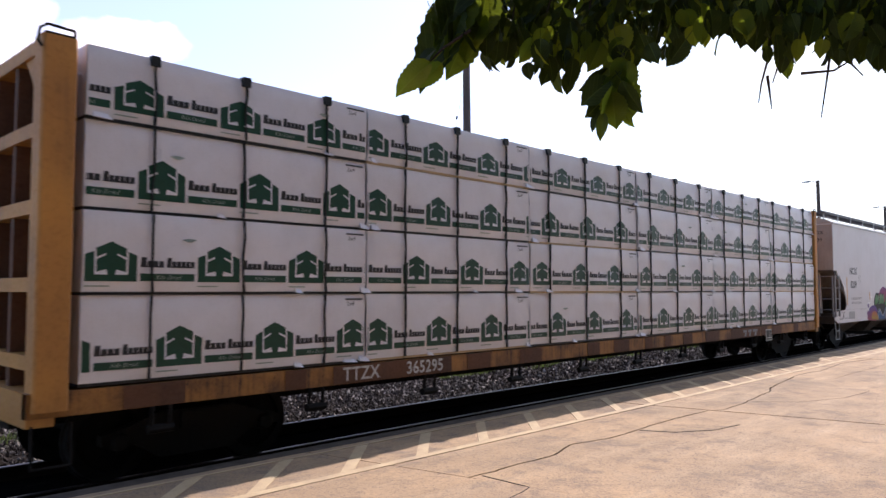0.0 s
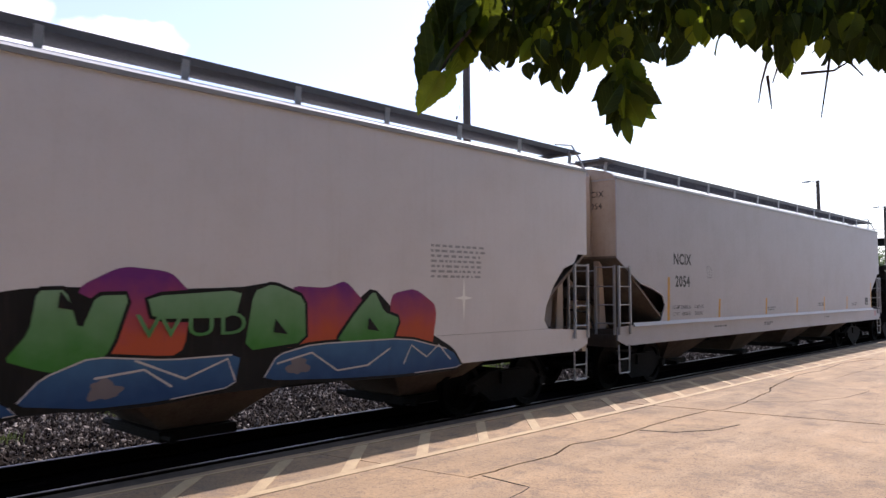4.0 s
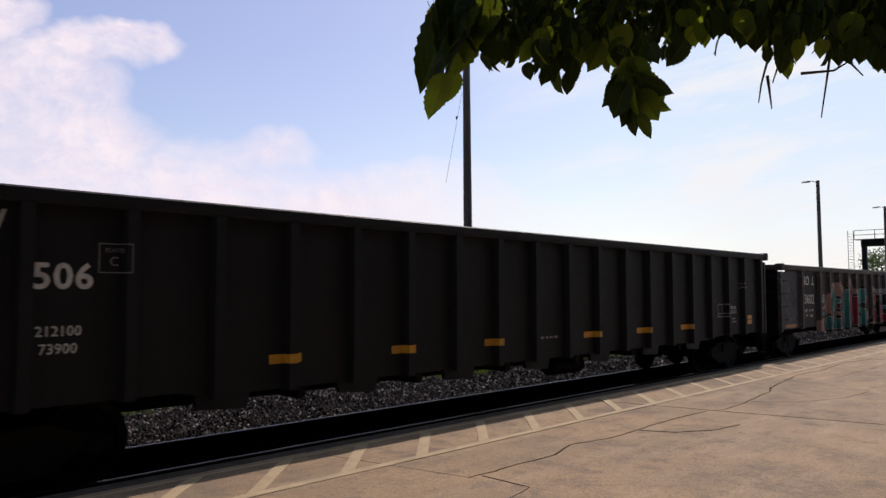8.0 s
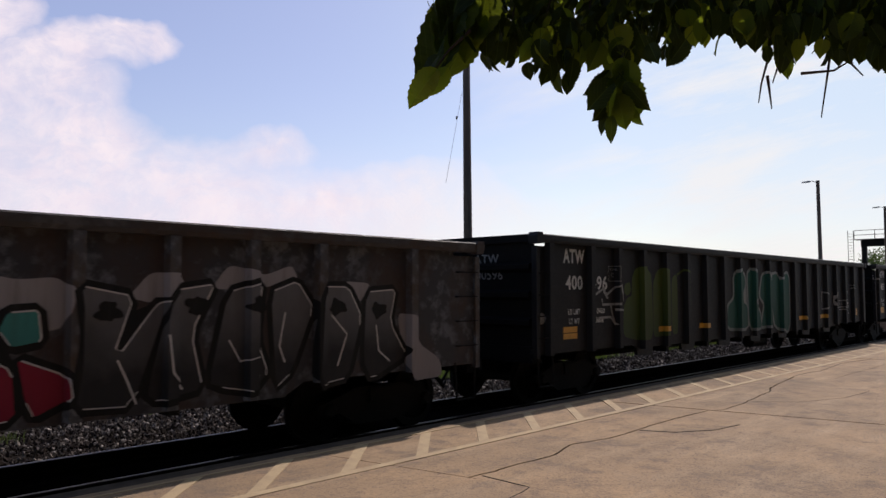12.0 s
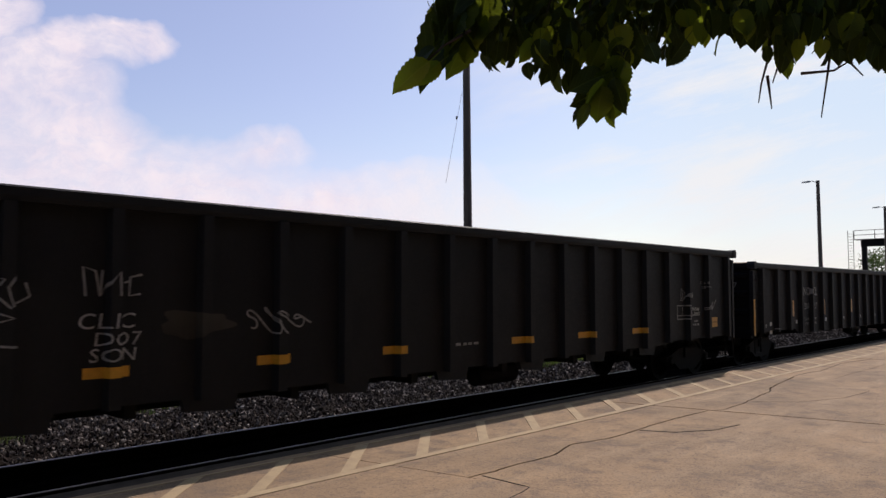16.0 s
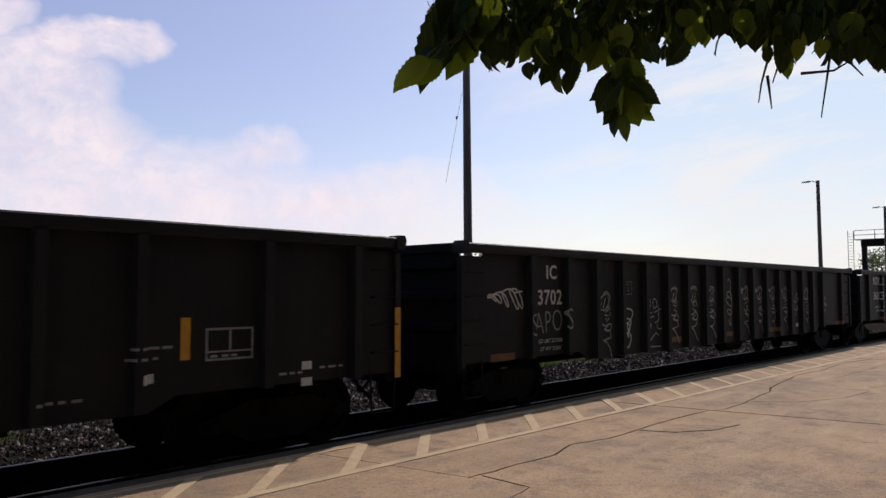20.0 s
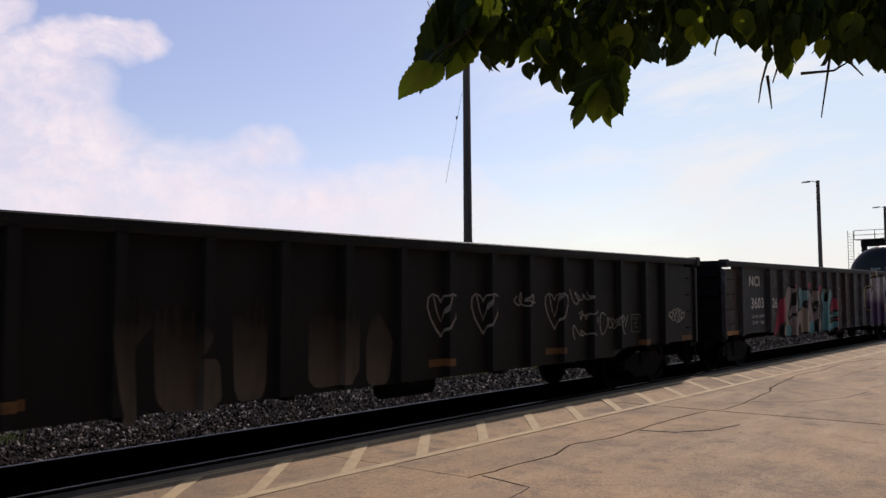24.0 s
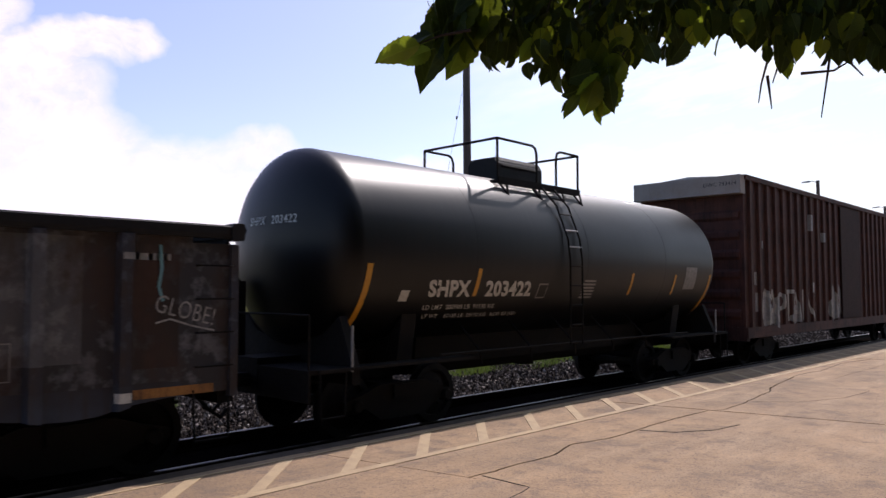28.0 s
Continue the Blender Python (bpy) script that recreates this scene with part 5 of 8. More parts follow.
# one column of the repeated tag: strokes from its middle line
COLUMN = ([(-0.36, 1.97), (-0.22, 1.91)],
          [(-0.27, 2.02), (-0.29, 1.87)],
          [(-0.34, 1.89), (-0.23, 2.00)],
          [(-0.09, 2.02), (0.03, 2.07), (0.15, 2.02), (0.20, 1.94)],
          [(-0.20, 1.79), (-0.18, 1.93), (-0.09, 2.00), (0.07, 2.02), (0.13, 1.90), (0.08, 1.76), (-0.07, 1.69), (-0.18, 1.73), (-0.19, 1.81)],
          [(0.00, 1.92), (-0.09, 1.73), (-0.02, 1.68), (0.11, 1.82), (0.00, 1.67), (0.15, 1.75), (0.03, 1.64), (0.17, 1.72), (0.17, 1.60)],
          [(-0.08, 1.60), (0.10, 1.61), (-0.02, 1.49), (0.16, 1.50), (0.05, 1.45)],
          [(-0.13, 1.42), (-0.02, 1.39), (0.13, 1.44), (0.22, 1.37), (0.19, 1.28), (0.06, 1.25), (-0.07, 1.30), (0.09, 1.36)],
          [(-0.07, 1.30), (0.13, 1.26), (0.19, 1.14), (0.10, 1.09), (-0.10, 1.09)],
          [(-0.09, 1.07), (0.06, 1.01), (0.14, 0.92), (0.24, 0.73)])
for i, (x, rise) in enumerate(((4.15, 0.0), (6.97, 0.12), (7.91, 0.12), (8.87, 0.12), (10.95, 0.14), (11.89, 0.14), (12.84, 0.14), (13.76, 0.14), (15.6, 0.1))):
    sr = random.Random(310 + i)
    strokes = []
    for pts in COLUMN:
        strokes += ribbon([(x + 0.92 * a + sr.gauss(0, 0.016), 1.55 + (b - 1.55) * 0.94 + rise + sr.gauss(0, 0.014)) for a, b in pts], 0.026)
    lay(g9, flat(strokes), M["tag_white"], r9, 0.009, "spray_tag")
for pts in ([(5.69, 1.88), (5.72, 1.72), (5.80, 1.74), (5.79, 1.85), (5.81, 1.62), (5.95, 1.59)],
            [(6.00, 1.78), (6.03, 1.87), (6.10, 1.89), (6.19, 1.82), (6.16, 1.71), (6.06, 1.68), (6.00, 1.76)],
            [(6.24, 1.75), (6.26, 1.41)],
            [(6.06, 1.60), (6.35, 1.67)],
            [(6.06, 1.52), (5.90, 1.50), (5.80, 1.46), (5.93, 1.34), (5.88, 1.25), (5.81, 1.27)],
            [(6.09, 1.37), (6.22, 1.44), (6.17, 1.27), (6.37, 1.24)],
            [(5.81, 0.91), (5.91, 1.04), (6.12, 1.17), (6.24, 1.12)],
            [(5.86, 0.89), (6.34, 0.88)]):
    lay(g9, flat(ribbon(pts, 0.026)), M["tag_white"], r9, 0.009, "spray_tag")
tag(g9, 5.0, 1.3, 0.4, 0.6, 33, M["letter_white"], r9, 0.03, 4, True)
tag(g9, 9.94, 1.75, 0.4, 0.9, 35, M["letter_dim"], r9, 0.03, 4, True)
plates(g9, r9, (1.04, 7.0, 9.8, 12.83, 18.7), 0.93, 1.05, 0.62, M["orange_dim"])

g10, r10 = nokl("gondola", "black gondola car with pale faded tags", 194.4, 20.0, M["black_paint"], M["black_paint"],
                (("NOKL", 2.48, 2.40, 0.30, 0.95), ("360338", 2.54, 1.84, 0.30, 0.95), ("LD LMT 212100", 2.54, 1.43, 0.085, 1.0), ("LT WT 73900", 2.54, 1.28, 0.085, 1.0)), M["letter_white"])
M["ghost_spray"] = spray("ghost_spray", (0.12, 0.10, 0.085), (0.010, 0.0095, 0.009), 0.8, 1.75, 0.8)
M["daub_ghost"] = M["ghost_spray"]
daub(g10, r10, "ghost-", [(6.75, 1.66), (6.81, 1.94), (6.98, 2.02), (7.14, 2.00), (7.17, 1.69), (7.10, 1.61), (6.99, 1.48), (7.03, 0.71), (6.92, 0.68), (6.83, 1.03)])
daub(g10, r10, "ghost-", [(7.21, 1.86), (7.48, 1.90), (7.72, 1.81), (7.83, 1.53), (7.68, 1.31), (7.96, 1.29), (8.00, 0.77), (7.25, 0.79)])
daub(g10, r10, "ghost-", [(8.13, 1.89), (8.35, 1.99), (8.58, 1.84), (8.56, 0.81), (8.18, 0.80)])
daub(g10, r10, "ghost-", [(9.19, 0.85), (9.21, 1.72), (9.50, 2.03), (9.99, 1.92), (9.99, 0.88)])
daub(g10, r10, "ghost-", [(10.13, 1.42), (10.28, 1.81), (10.59, 1.40), (10.51, 0.80), (10.14, 0.81)])
for i, x in enumerate((11.54, 12.5, 14.42)):
    k = 0.28
    lay(g10, flat(ribbon([(x + k * math.sin(a * 0.33) ** 3, 1.75 + 0.30 * math.cos(a * 0.33) - 0.12 * math.cos(a * 0.66) - 0.05 * math.cos(a * 0.99)) for a in range(20)], 0.03)
                  + ribbon([(x - 0.15, 1.98), (x - 0.08, 1.75), (x, 1.6), (x + 0.08, 1.75), (x + 0.15, 1.98)], 0.028)), M["letter_dim"], r10, 0.009, "spray_tag")
tag(g10, 13.52, 1.9, 0.45, 0.25, 41, M["letter_dim"], r10, 0.025, 3)
tag(g10, 15.26, 1.95, 0.6, 0.3, 42, M["letter_dim"], r10, 0.028, 3)
tag(g10, 15.48, 1.6, 0.6, 0.3, 43, M["letter_dim"], r10, 0.028, 3)
tag(g10, 15.27, 1.28, 0.5, 0.3, 44, M["letter_dim"], r10, 0.028, 2)
tag(g10, 16.37, 1.45, 0.8, 0.6, 45, M["letter_dim"], r10, 0.028, 4)
tag(g10, 19.06, 1.54, 0.7, 0.35, 46, M["letter_dim"], r10, 0.03, 5)
plate_c(g10, r10, 17.26, 1.4, 0.36, M["letter_dim"])
plates(g10, r10, (2.92, 5.74, 11.55, 14.4, 17.6, 19.53), 0.95, 1.06, 0.5, M["orange_dim"])

g11, r11 = nokl("gondola", "grey-blue rusted gondola car with pink and purple murals", 215.94, 19.7, M["gray_rusty"], M["black_paint_dull"],
                (("NCI", 1.98, 2.29, 0.27, 1.1), ("3603", 2.17, 1.71, 0.28, 1.08), ("26", 3.42, 1.70, 0.27, 1.05), ("LD LMT 214400", 2.2, 1.37, 0.085, 1.0), ("LT WT   71800", 2.2, 1.20, 0.085, 1.0)), M["letter_white"], post=M["post_blue"])
M["panel_blue"] = rusty("panel_blue", (0.016, 0.020, 0.030), (0.024, 0.020, 0.020), (0.05, 0.055, 0.07))
patch(g11, 1.12, 2.78, 1.0, 2.62, M["panel_blue"], r11, 0.0015, "blue_panel")
M["mural_rose"] = spray("mural_rose", (0.30, 0.03, 0.07), (0.38, 0.05, 0.09), 0.9, 2.2)
M["mural_sand"] = spray("mural_sand", (0.33, 0.27, 0.21), (0.27, 0.22, 0.22), 0.9, 2.2)
M["mural_aqua"] = spray("mural_aqua", (0.07, 0.25, 0.28), (0.15, 0.30, 0.33), 0.9, 2.0)
M["mural_purple"] = spray("mural_purple", (0.055, 0.03, 0.09), (0.40, 0.38, 0.40), 1.5, 2.1)
M["mural_gold"] = spray("mural_gold", (0.36, 0.27, 0.12), (0.42, 0.35, 0.2), 0.9, 2.2)
M["mural_lilac"] = spray("mural_lilac", (0.26, 0.21, 0.20), (0.25, 0.21, 0.24), 0.9, 2.2)
for key, mat in (("rose", "mural_rose"), ("sand", "mural_sand"), ("aqua", "mural_aqua"), ("lilac", "mural_lilac"), ("purple", "mural_purple"), ("gold", "mural_gold")):
    M["daub_" + key] = M[mat]
daub(g11, r11, "rose-", [(3.27, 0.79), (3.53, 1.27), (3.71, 1.70), (3.84, 1.83), (4.08, 1.99), (4.04, 1.74), (3.99, 1.42), (3.81, 1.16), (3.54, 0.88)])
daub(g11, r11, "rose-", [(4.81, 2.16), (4.93, 2.26), (5.10, 2.13), (5.13, 1.98), (4.93, 2.03)])
daub(g11, r11, "rose-", [(6.05, 2.22), (6.19, 2.30), (6.48, 2.23), (6.26, 2.08)])
daub(g11, r11, "rose-", [(7.05, 2.00), (7.33, 2.24), (7.45, 2.18), (7.33, 2.00)])
daub(g11, r11, "rose-", [(8.25, 1.55), (8.58, 1.93), (8.88, 1.53), (8.92, 0.80), (8.77, 0.78), (8.68, 1.21)])
daub(g11, r11, "sand", [(4.02, 1.49), (4.41, 2.20), (4.87, 2.11), (4.58, 1.67), (4.40, 1.28), (4.59, 1.07), (4.70, 0.92), (4.62, 0.76), (4.01, 0.78), (4.18, 0.90), (4.15, 1.13), (4.21, 1.55)])
daub(g11, r11, "aqua.", [(4.17, 1.04), (4.59, 1.07), (4.71, 0.92), (4.62, 0.76), (3.98, 0.77)])
daub(g11, r11, "sand", [(3.79, 0.81), (3.84, 1.05), (4.00, 1.19), (4.18, 0.88), (4.01, 0.77)])
daub(g11, r11, "lilac", [(4.82, 1.66), (4.96, 2.03), (5.28, 1.83), (5.23, 1.55), (5.00, 1.46), (4.88, 1.42), (4.50, 1.27), (4.47, 1.44), (4.66, 1.57)])
daub(g11, r11, "lilac", [(4.50, 1.20), (4.83, 1.35), (5.24, 0.99), (5.21, 0.74), (4.67, 0.75), (4.72, 0.94)])
daub(g11, r11, "aqua", [(5.28, 1.96), (5.40, 2.19), (5.66, 2.08), (5.92, 2.06), (5.89, 1.84), (5.47, 1.49), (5.29, 1.55), (5.41, 1.75)])
daub(g11, r11, "sand", [(5.11, 1.40), (5.47, 1.49), (5.66, 1.64), (5.86, 1.47), (5.99, 1.19), (5.93, 0.83), (5.48, 0.77), (5.42, 1.13), (5.24, 0.94), (5.00, 0.96), (5.00, 1.16)])
daub(g11, r11, "lilac", [(5.92, 1.79), (6.12, 2.17), (6.48, 1.89), (6.41, 1.67), (6.63, 1.32), (6.74, 1.43), (6.70, 1.60), (6.86, 1.42), (6.63, 0.82), (6.07, 0.81), (6.00, 1.14), (6.34, 1.12), (6.13, 1.46), (5.96, 1.57)])
daub(g11, r11, "aqua.", [(6.00, 0.98), (6.56, 1.16), (6.71, 0.87), (6.60, 0.74), (5.97, 0.78)])
daub(g11, r11, "sand", [(6.55, 2.06), (6.89, 2.06), (6.85, 1.77), (6.55, 1.61), (6.44, 1.78)])
daub(g11, r11, "lilac", [(6.85, 1.77), (7.21, 2.03), (7.29, 1.64), (7.09, 1.59), (7.17, 1.29), (7.37, 1.10), (7.37, 0.81), (6.75, 0.78), (6.78, 1.03), (6.93, 1.30), (6.82, 1.54)])
daub(g11, r11, "aqua", [(7.33, 1.82), (7.54, 2.12), (7.75, 2.12), (7.67, 1.63), (7.93, 2.18), (8.11, 1.93), (8.34, 2.15), (8.58, 1.93), (8.20, 1.55), (7.93, 1.37), (8.29, 1.26), (8.78, 1.40), (8.77, 1.20), (8.20, 1.17), (8.20, 0.99), (8.77, 1.07), (8.72, 0.81), (7.75, 0.77), (7.42, 0.77), (7.46, 1.28), (7.54, 1.57)])
daub(g11, r11, "black.", [(6.95, 1.59), (7.41, 1.61), (7.46, 1.40), (7.25, 1.38), (6.97, 1.42)])
daub(g11, r11, "black.", [(4.66, 1.67), (4.90, 2.11), (4.96, 2.03), (4.82, 1.71)])
daub(g11, r11, "gold-", [(12.73, 2.78), (13.93, 2.79), (13.97, 2.65), (15.26, 2.68), (15.91, 2.41), (16.51, 2.29), (16.87, 1.85), (16.82, 1.44), (16.50, 0.99), (16.10, 0.79), (14.76, 0.78), (13.03, 0.76), (12.84, 0.93), (12.78, 1.14), (12.90, 1.38), (12.63, 1.35), (12.36, 1.51), (12.27, 1.81), (12.32, 2.08), (12.52, 2.21), (12.89, 2.27), (12.76, 2.42)])
daub(g11, r11, "purple", [(12.41, 1.81), (12.53, 2.11), (12.83, 2.21), (13.21, 2.08), (13.05, 1.95), (13.12, 1.69), (12.90, 1.46), (12.62, 1.40), (12.48, 1.56)])
daub(g11, r11, "purple", [(12.92, 2.45), (13.34, 2.54), (14.12, 2.57), (14.75, 2.63), (15.09, 2.64), (15.96, 2.31), (15.62, 1.99), (16.00, 1.80), (16.05, 1.47), (15.81, 0.78), (15.01, 0.79), (14.88, 0.98), (14.60, 0.77), (13.49, 0.73), (13.10, 0.77), (13.00, 1.07), (12.99, 1.43), (13.18, 1.63), (13.11, 1.95), (13.38, 2.06)])
daub(g11, r11, "purple", [(15.81, 1.93), (16.10, 2.12), (16.45, 2.09), (16.66, 1.85), (16.66, 1.45), (16.45, 1.19), (16.10, 1.21), (16.00, 1.54)])
daub(g11, r11, "gold.", [(15.13, 1.51), (15.31, 1.68), (15.58, 1.55), (15.62, 1.24), (15.44, 1.06), (15.13, 1.23)])
daub(g11, r11, "black.", [(14.59, 2.32), (15.09, 2.18), (15.53, 1.93), (15.44, 1.74), (15.00, 1.90), (14.59, 2.15)])
daub(g11, r11, "black.", [(15.18, 1.29), (15.35, 1.41), (15.53, 1.43), (15.40, 1.28), (15.22, 1.17)])
for pts in ([(12.92, 2.45), (13.14, 2.27), (13.48, 2.08)],
            [(14.20, 2.52), (14.05, 2.23), (14.01, 1.89)],
            [(14.63, 2.29), (14.75, 2.48), (14.87, 2.63)],
            [(14.75, 2.06), (14.63, 1.64), (14.92, 1.21), (14.84, 0.86)],
            [(15.62, 1.96), (15.86, 1.80), (16.00, 1.54), (15.90, 0.90)],
            [(13.40, 2.49), (13.44, 2.22), (13.41, 2.08)],
            [(15.96, 2.31), (15.81, 2.09), (15.62, 1.96)]):
    lay(g11, flat(ribbon(pts, 0.05)), M["daub_black"], r11, 0.0165, "mural_accent")
for pts in ([(12.65, 1.65), (12.83, 1.80), (12.77, 1.90), (12.68, 1.75), (12.68, 1.60)],
            [(14.35, 2.58), (14.34, 2.17), (14.35, 1.77)],
            [(16.35, 2.02), (16.50, 1.72), (16.48, 1.39)]):
    lay(g11, flat(ribbon(pts, 0.022)), M["daub_edge"], r11, 0.0165, "mural_highlight")
for pts in ([(9.76, 2.53), (9.87, 2.42), (9.91, 2.34), (9.98, 2.42), (10.07, 2.55)],
            [(9.91, 2.34), (9.92, 2.58)],
            [(9.81, 2.41), (9.85, 2.44), (10.00, 2.42)]):
    lay(g11, flat(ribbon(pts, 0.03)), M["letter_dim"], r11, 0.009, "spray_tag")
plates(g4, r4, (0.85,), 0.98, 1.08, 0.9, M["orange_paint"])
write(g11, "GLOBE!", 19.08, 1.84, 0.20, M["tag_white"], r11, 0.72, -0.002, -14, 1.0, 0.009, "spray_tag", 0.0)
lay(g11, flat(ribbon([(18.74, 1.72), (18.9, 1.76), (19.15, 1.68), (19.42, 1.62)], 0.02)), M["tag_white"], r11, 0.009, "spray_tag")
plate_c(g11, r11, 17.2, 1.4, 0.36, M["letter_dim"])
patch(g11, 18.52, 19.42, 0.94, 1.04, M["orange_sill"], r11, 0.006)
patch(g11, 18.32, 18.48, 0.93, 1.03, M["letter_white"], r11, 0.006)
plates(g11, r11, (0.49,), 0.95, 1.05, 0.8, M["orange_paint"])
plates(g11, r11, (10.08,), 0.95, 1.05, 0.6, M["orange_dim"])
M["panel_pale"] = rusty("panel_pale", (0.050, 0.053, 0.060), (0.052, 0.036, 0.030), (0.125, 0.130, 0.140))
M["panel_brown"] = rusty("panel_brown", (0.030, 0.022, 0.020), (0.050, 0.026, 0.019), (0.060, 0.056, 0.056))
patch(g11, 10.69, 11.68, 0.92, 2.62, M["panel_pale"], r11, 0.0015, "faded_panel")
patch(g11, 9.58, 10.62, 0.95, 2.62, M["panel_brown"], r11, 0.0015, "rusted_panel")
M["panel_chalk"] = rusty("panel_chalk", (0.090, 0.092, 0.100), (0.060, 0.042, 0.035), (0.17, 0.17, 0.18))
patch(g11, 17.05, 18.0, 1.35, 2.60, M["panel_chalk"], r11, 0.0012, "chalky_panel")
lay(g11, flat(ribbon([(18.78, 2.55), (18.8, 2.3), (18.77, 2.1), (18.82, 1.95)], 0.035)), M["mural_aqua"], r11, 0.008, "paint_drip")
patch(g11, 18.45, 19.0, 1.25, 2.45, M["panel_brown"], r11, 0.0012, "rusted_panel")
lay(g11, flat(ribbon([(8.80, 2.11), (8.89, 2.18), (9.06, 2.21), (9.14, 2.14), (9.32, 2.11), (9.36, 1.97), (9.19, 1.76), (9.43, 1.73), (9.49, 1.60), (9.41, 1.53), (9.43, 1.35), (9.31, 1.21)], 0.024)), M["letter_dim"], r11, 0.009, "spray_tag")
M["scuff_blue"] = spray("scuff_blue", (0.05, 0.06, 0.085), (0.035, 0.03, 0.03), 0.85, 1.2, 0.8)
blob(g11, 17.9, 0.98, 1.3, 0.14, 66, M["scuff_blue"], r11, 0.002, "blue_scuff")
for i in range(2):
    small_bars(g11, r11, 18.35, 18.9, 2.42 - i * 0.0, 0.07, 600 + i, M["letter_dim"])


# ---- covered hoppers ----
def hopper(name, label, x0, L, numbers, rounded, side, dark_walk):
    car = start_car(name, label, x0, L)
    rel = Relief(-1.53, ())
    z_eave, z_sill0, z_sill1 = 4.28, 0.97, 1.40
    for s in (-1, 1):
        y = s * 1.53
        # the lower corners are cut away in a curve towards the trucks
        if rounded:
            near = [(0.0, 2.72), (0.30, 2.72), (0.42, 2.55), (0.75, 2.45), (1.05, 2.15), (1.28, 1.80), (1.34, 1.55), (1.22, 1.405)]
        else:
            near = [(0.0, 2.70), (0.9, 2.2), (1.4, 2.1), (1.85, 1.95), (1.95, 1.75), (1.75, 1.405)]
        far = near if rounded else [(0.0, 2.70), (0.28, 2.67), (0.6, 2.40), (1.30, 1.91), (1.27, 1.405)]
        o = near + [(L - p, q) for p, q in reversed(far)] + [(L, z_eave), (0.0, z_eave)]
        q = Solid().prism(o, min(y, y - s * 0.02), max(y, y - s * 0.02), "y")
        part("side_sheet", q, side, car)
        part("side_sill", Solid().prism([(0.0, z_sill0 + 0.12), (0.35, z_sill0), (L - 0.35, z_sill0), (L, z_sill0 + 0.12), (L, 1.34), (L - 1.2, z_sill1), (1.2, z_sill1), (0.0, 1.34)], min(y, y - s * 0.02), max(y, y - s * 0.02), "y"), side, car)
        part("eave_rail", Solid().box(0.0, L, min(y - s * 0.05, y + s * 0.02), max(y - s * 0.05, y + s * 0.02), z_eave - 0.02, z_eave + 0.035), M["galvanized"], car)
    roof = Solid()
    arc = [(-1.50, z_eave)] + [(1.5 * math.sin(a), z_eave + 0.30 * math.cos(a * 1.0)) for a in np.linspace(-1.35, 1.35, 9)] + [(1.50, z_eave)]
    roof.prism(arc + [(1.48, z_eave - 0.03), (-1.48, z_eave - 0.03)], 0.0, L, "x")
    part("roof", roof, side, car, smooth=False)
    for e, g in ((0.0, 1), (L, -1)):
        part("roof_end", Solid().prism(arc, e - g * 0.012, e - g * 0.002, "x"), M["hopper_end"], car)
    for e, g in ((0.0, 1), (L, -1)):
        a, b = sorted((e + g * 0.02, e + g * 0.05))
        end = Solid().box(a, b, -1.51, 1.51, 2.74, z_eave)
        part("end_sheet", end, M["hopper_end"], car)
        slope = Solid().hexa([(e + g * 0.03, -1.5, 2.76), (e + g * 0.03, -1.5, 2.70), (e + g * 0.03, 1.5, 2.76), (e + g * 0.03, 1.5, 2.70), (e + g * 2.3, -1.5, 1.2), (e + g * 2.3, -1.5, 1.14), (e + g * 2.3, 1.5, 1.2), (e + g * 2.3, 1.5, 1.14)])
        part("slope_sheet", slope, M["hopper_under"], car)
        for yy in (-0.55, 0.55) if rounded else (-0.9, 0.9):
            a, b = sorted((e - g * 0.07, e + g * 0.02))
            part("end_post", Solid().box(a, b, yy - 0.07, yy + 0.07, 2.74, z_eave + 0.1), M["hopper_end"], car)
        for yy in (-1.0, 1.0):
            part("corner_post", Solid().hexa([(e + g * 0.1, yy - 0.06, 1.2), (e + g * 0.1, yy - 0.06, 2.74), (e + g * 0.1, yy + 0.06, 1.2), (e + g * 0.1, yy + 0.06, 2.74), (e + g * 0.35, yy - 0.06, 1.2), (e + g * 0.2, yy - 0.06, 2.74), (e + g * 0.35, yy + 0.06, 1.2), (e + g * 0.2, yy + 0.06, 2.74)]), M["hopper_end"], car)
        part("brake_panel", Solid().box(min(e + g * 0.30, e + g * 0.34), max(e + g * 0.30, e + g * 0.34), 0.0, 0.62, 1.2, 2.36), M["hopper_end"], car, "tan sheet beside the brake gear")
        part("brake_cylinder", Solid().rod((e + g * 0.45, -0.75, 2.0), (e + g * 0.45, -0.05, 2.0), 0.15, 14).rod((e + g * 0.45, -0.05, 2.0), (e + g * 0.45, 0.5, 2.0), 0.03, 8), M["brake_gear"], car, "brown brake cylinder")
        part("air_reservoir", Solid().rod((e + g * 0.75, 0.55, 1.62), (e + g * 0.75, 1.35, 1.62), 0.24, 14), M["brake_gear"], car)
        part("brake_pipe", Solid().pipe([(e + g * 0.2, -0.9, 1.25), (e + g * 0.35, -0.6, 1.62), (e + g * 0.4, 0.3, 1.70), (e + g * 0.6, 0.7, 2.1), (e + g * 1.0, 0.8, 2.2)], 0.025, 6), M["brake_gear"], car)
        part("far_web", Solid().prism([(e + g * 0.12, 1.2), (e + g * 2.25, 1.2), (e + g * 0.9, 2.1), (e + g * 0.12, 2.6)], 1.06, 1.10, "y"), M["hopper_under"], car)
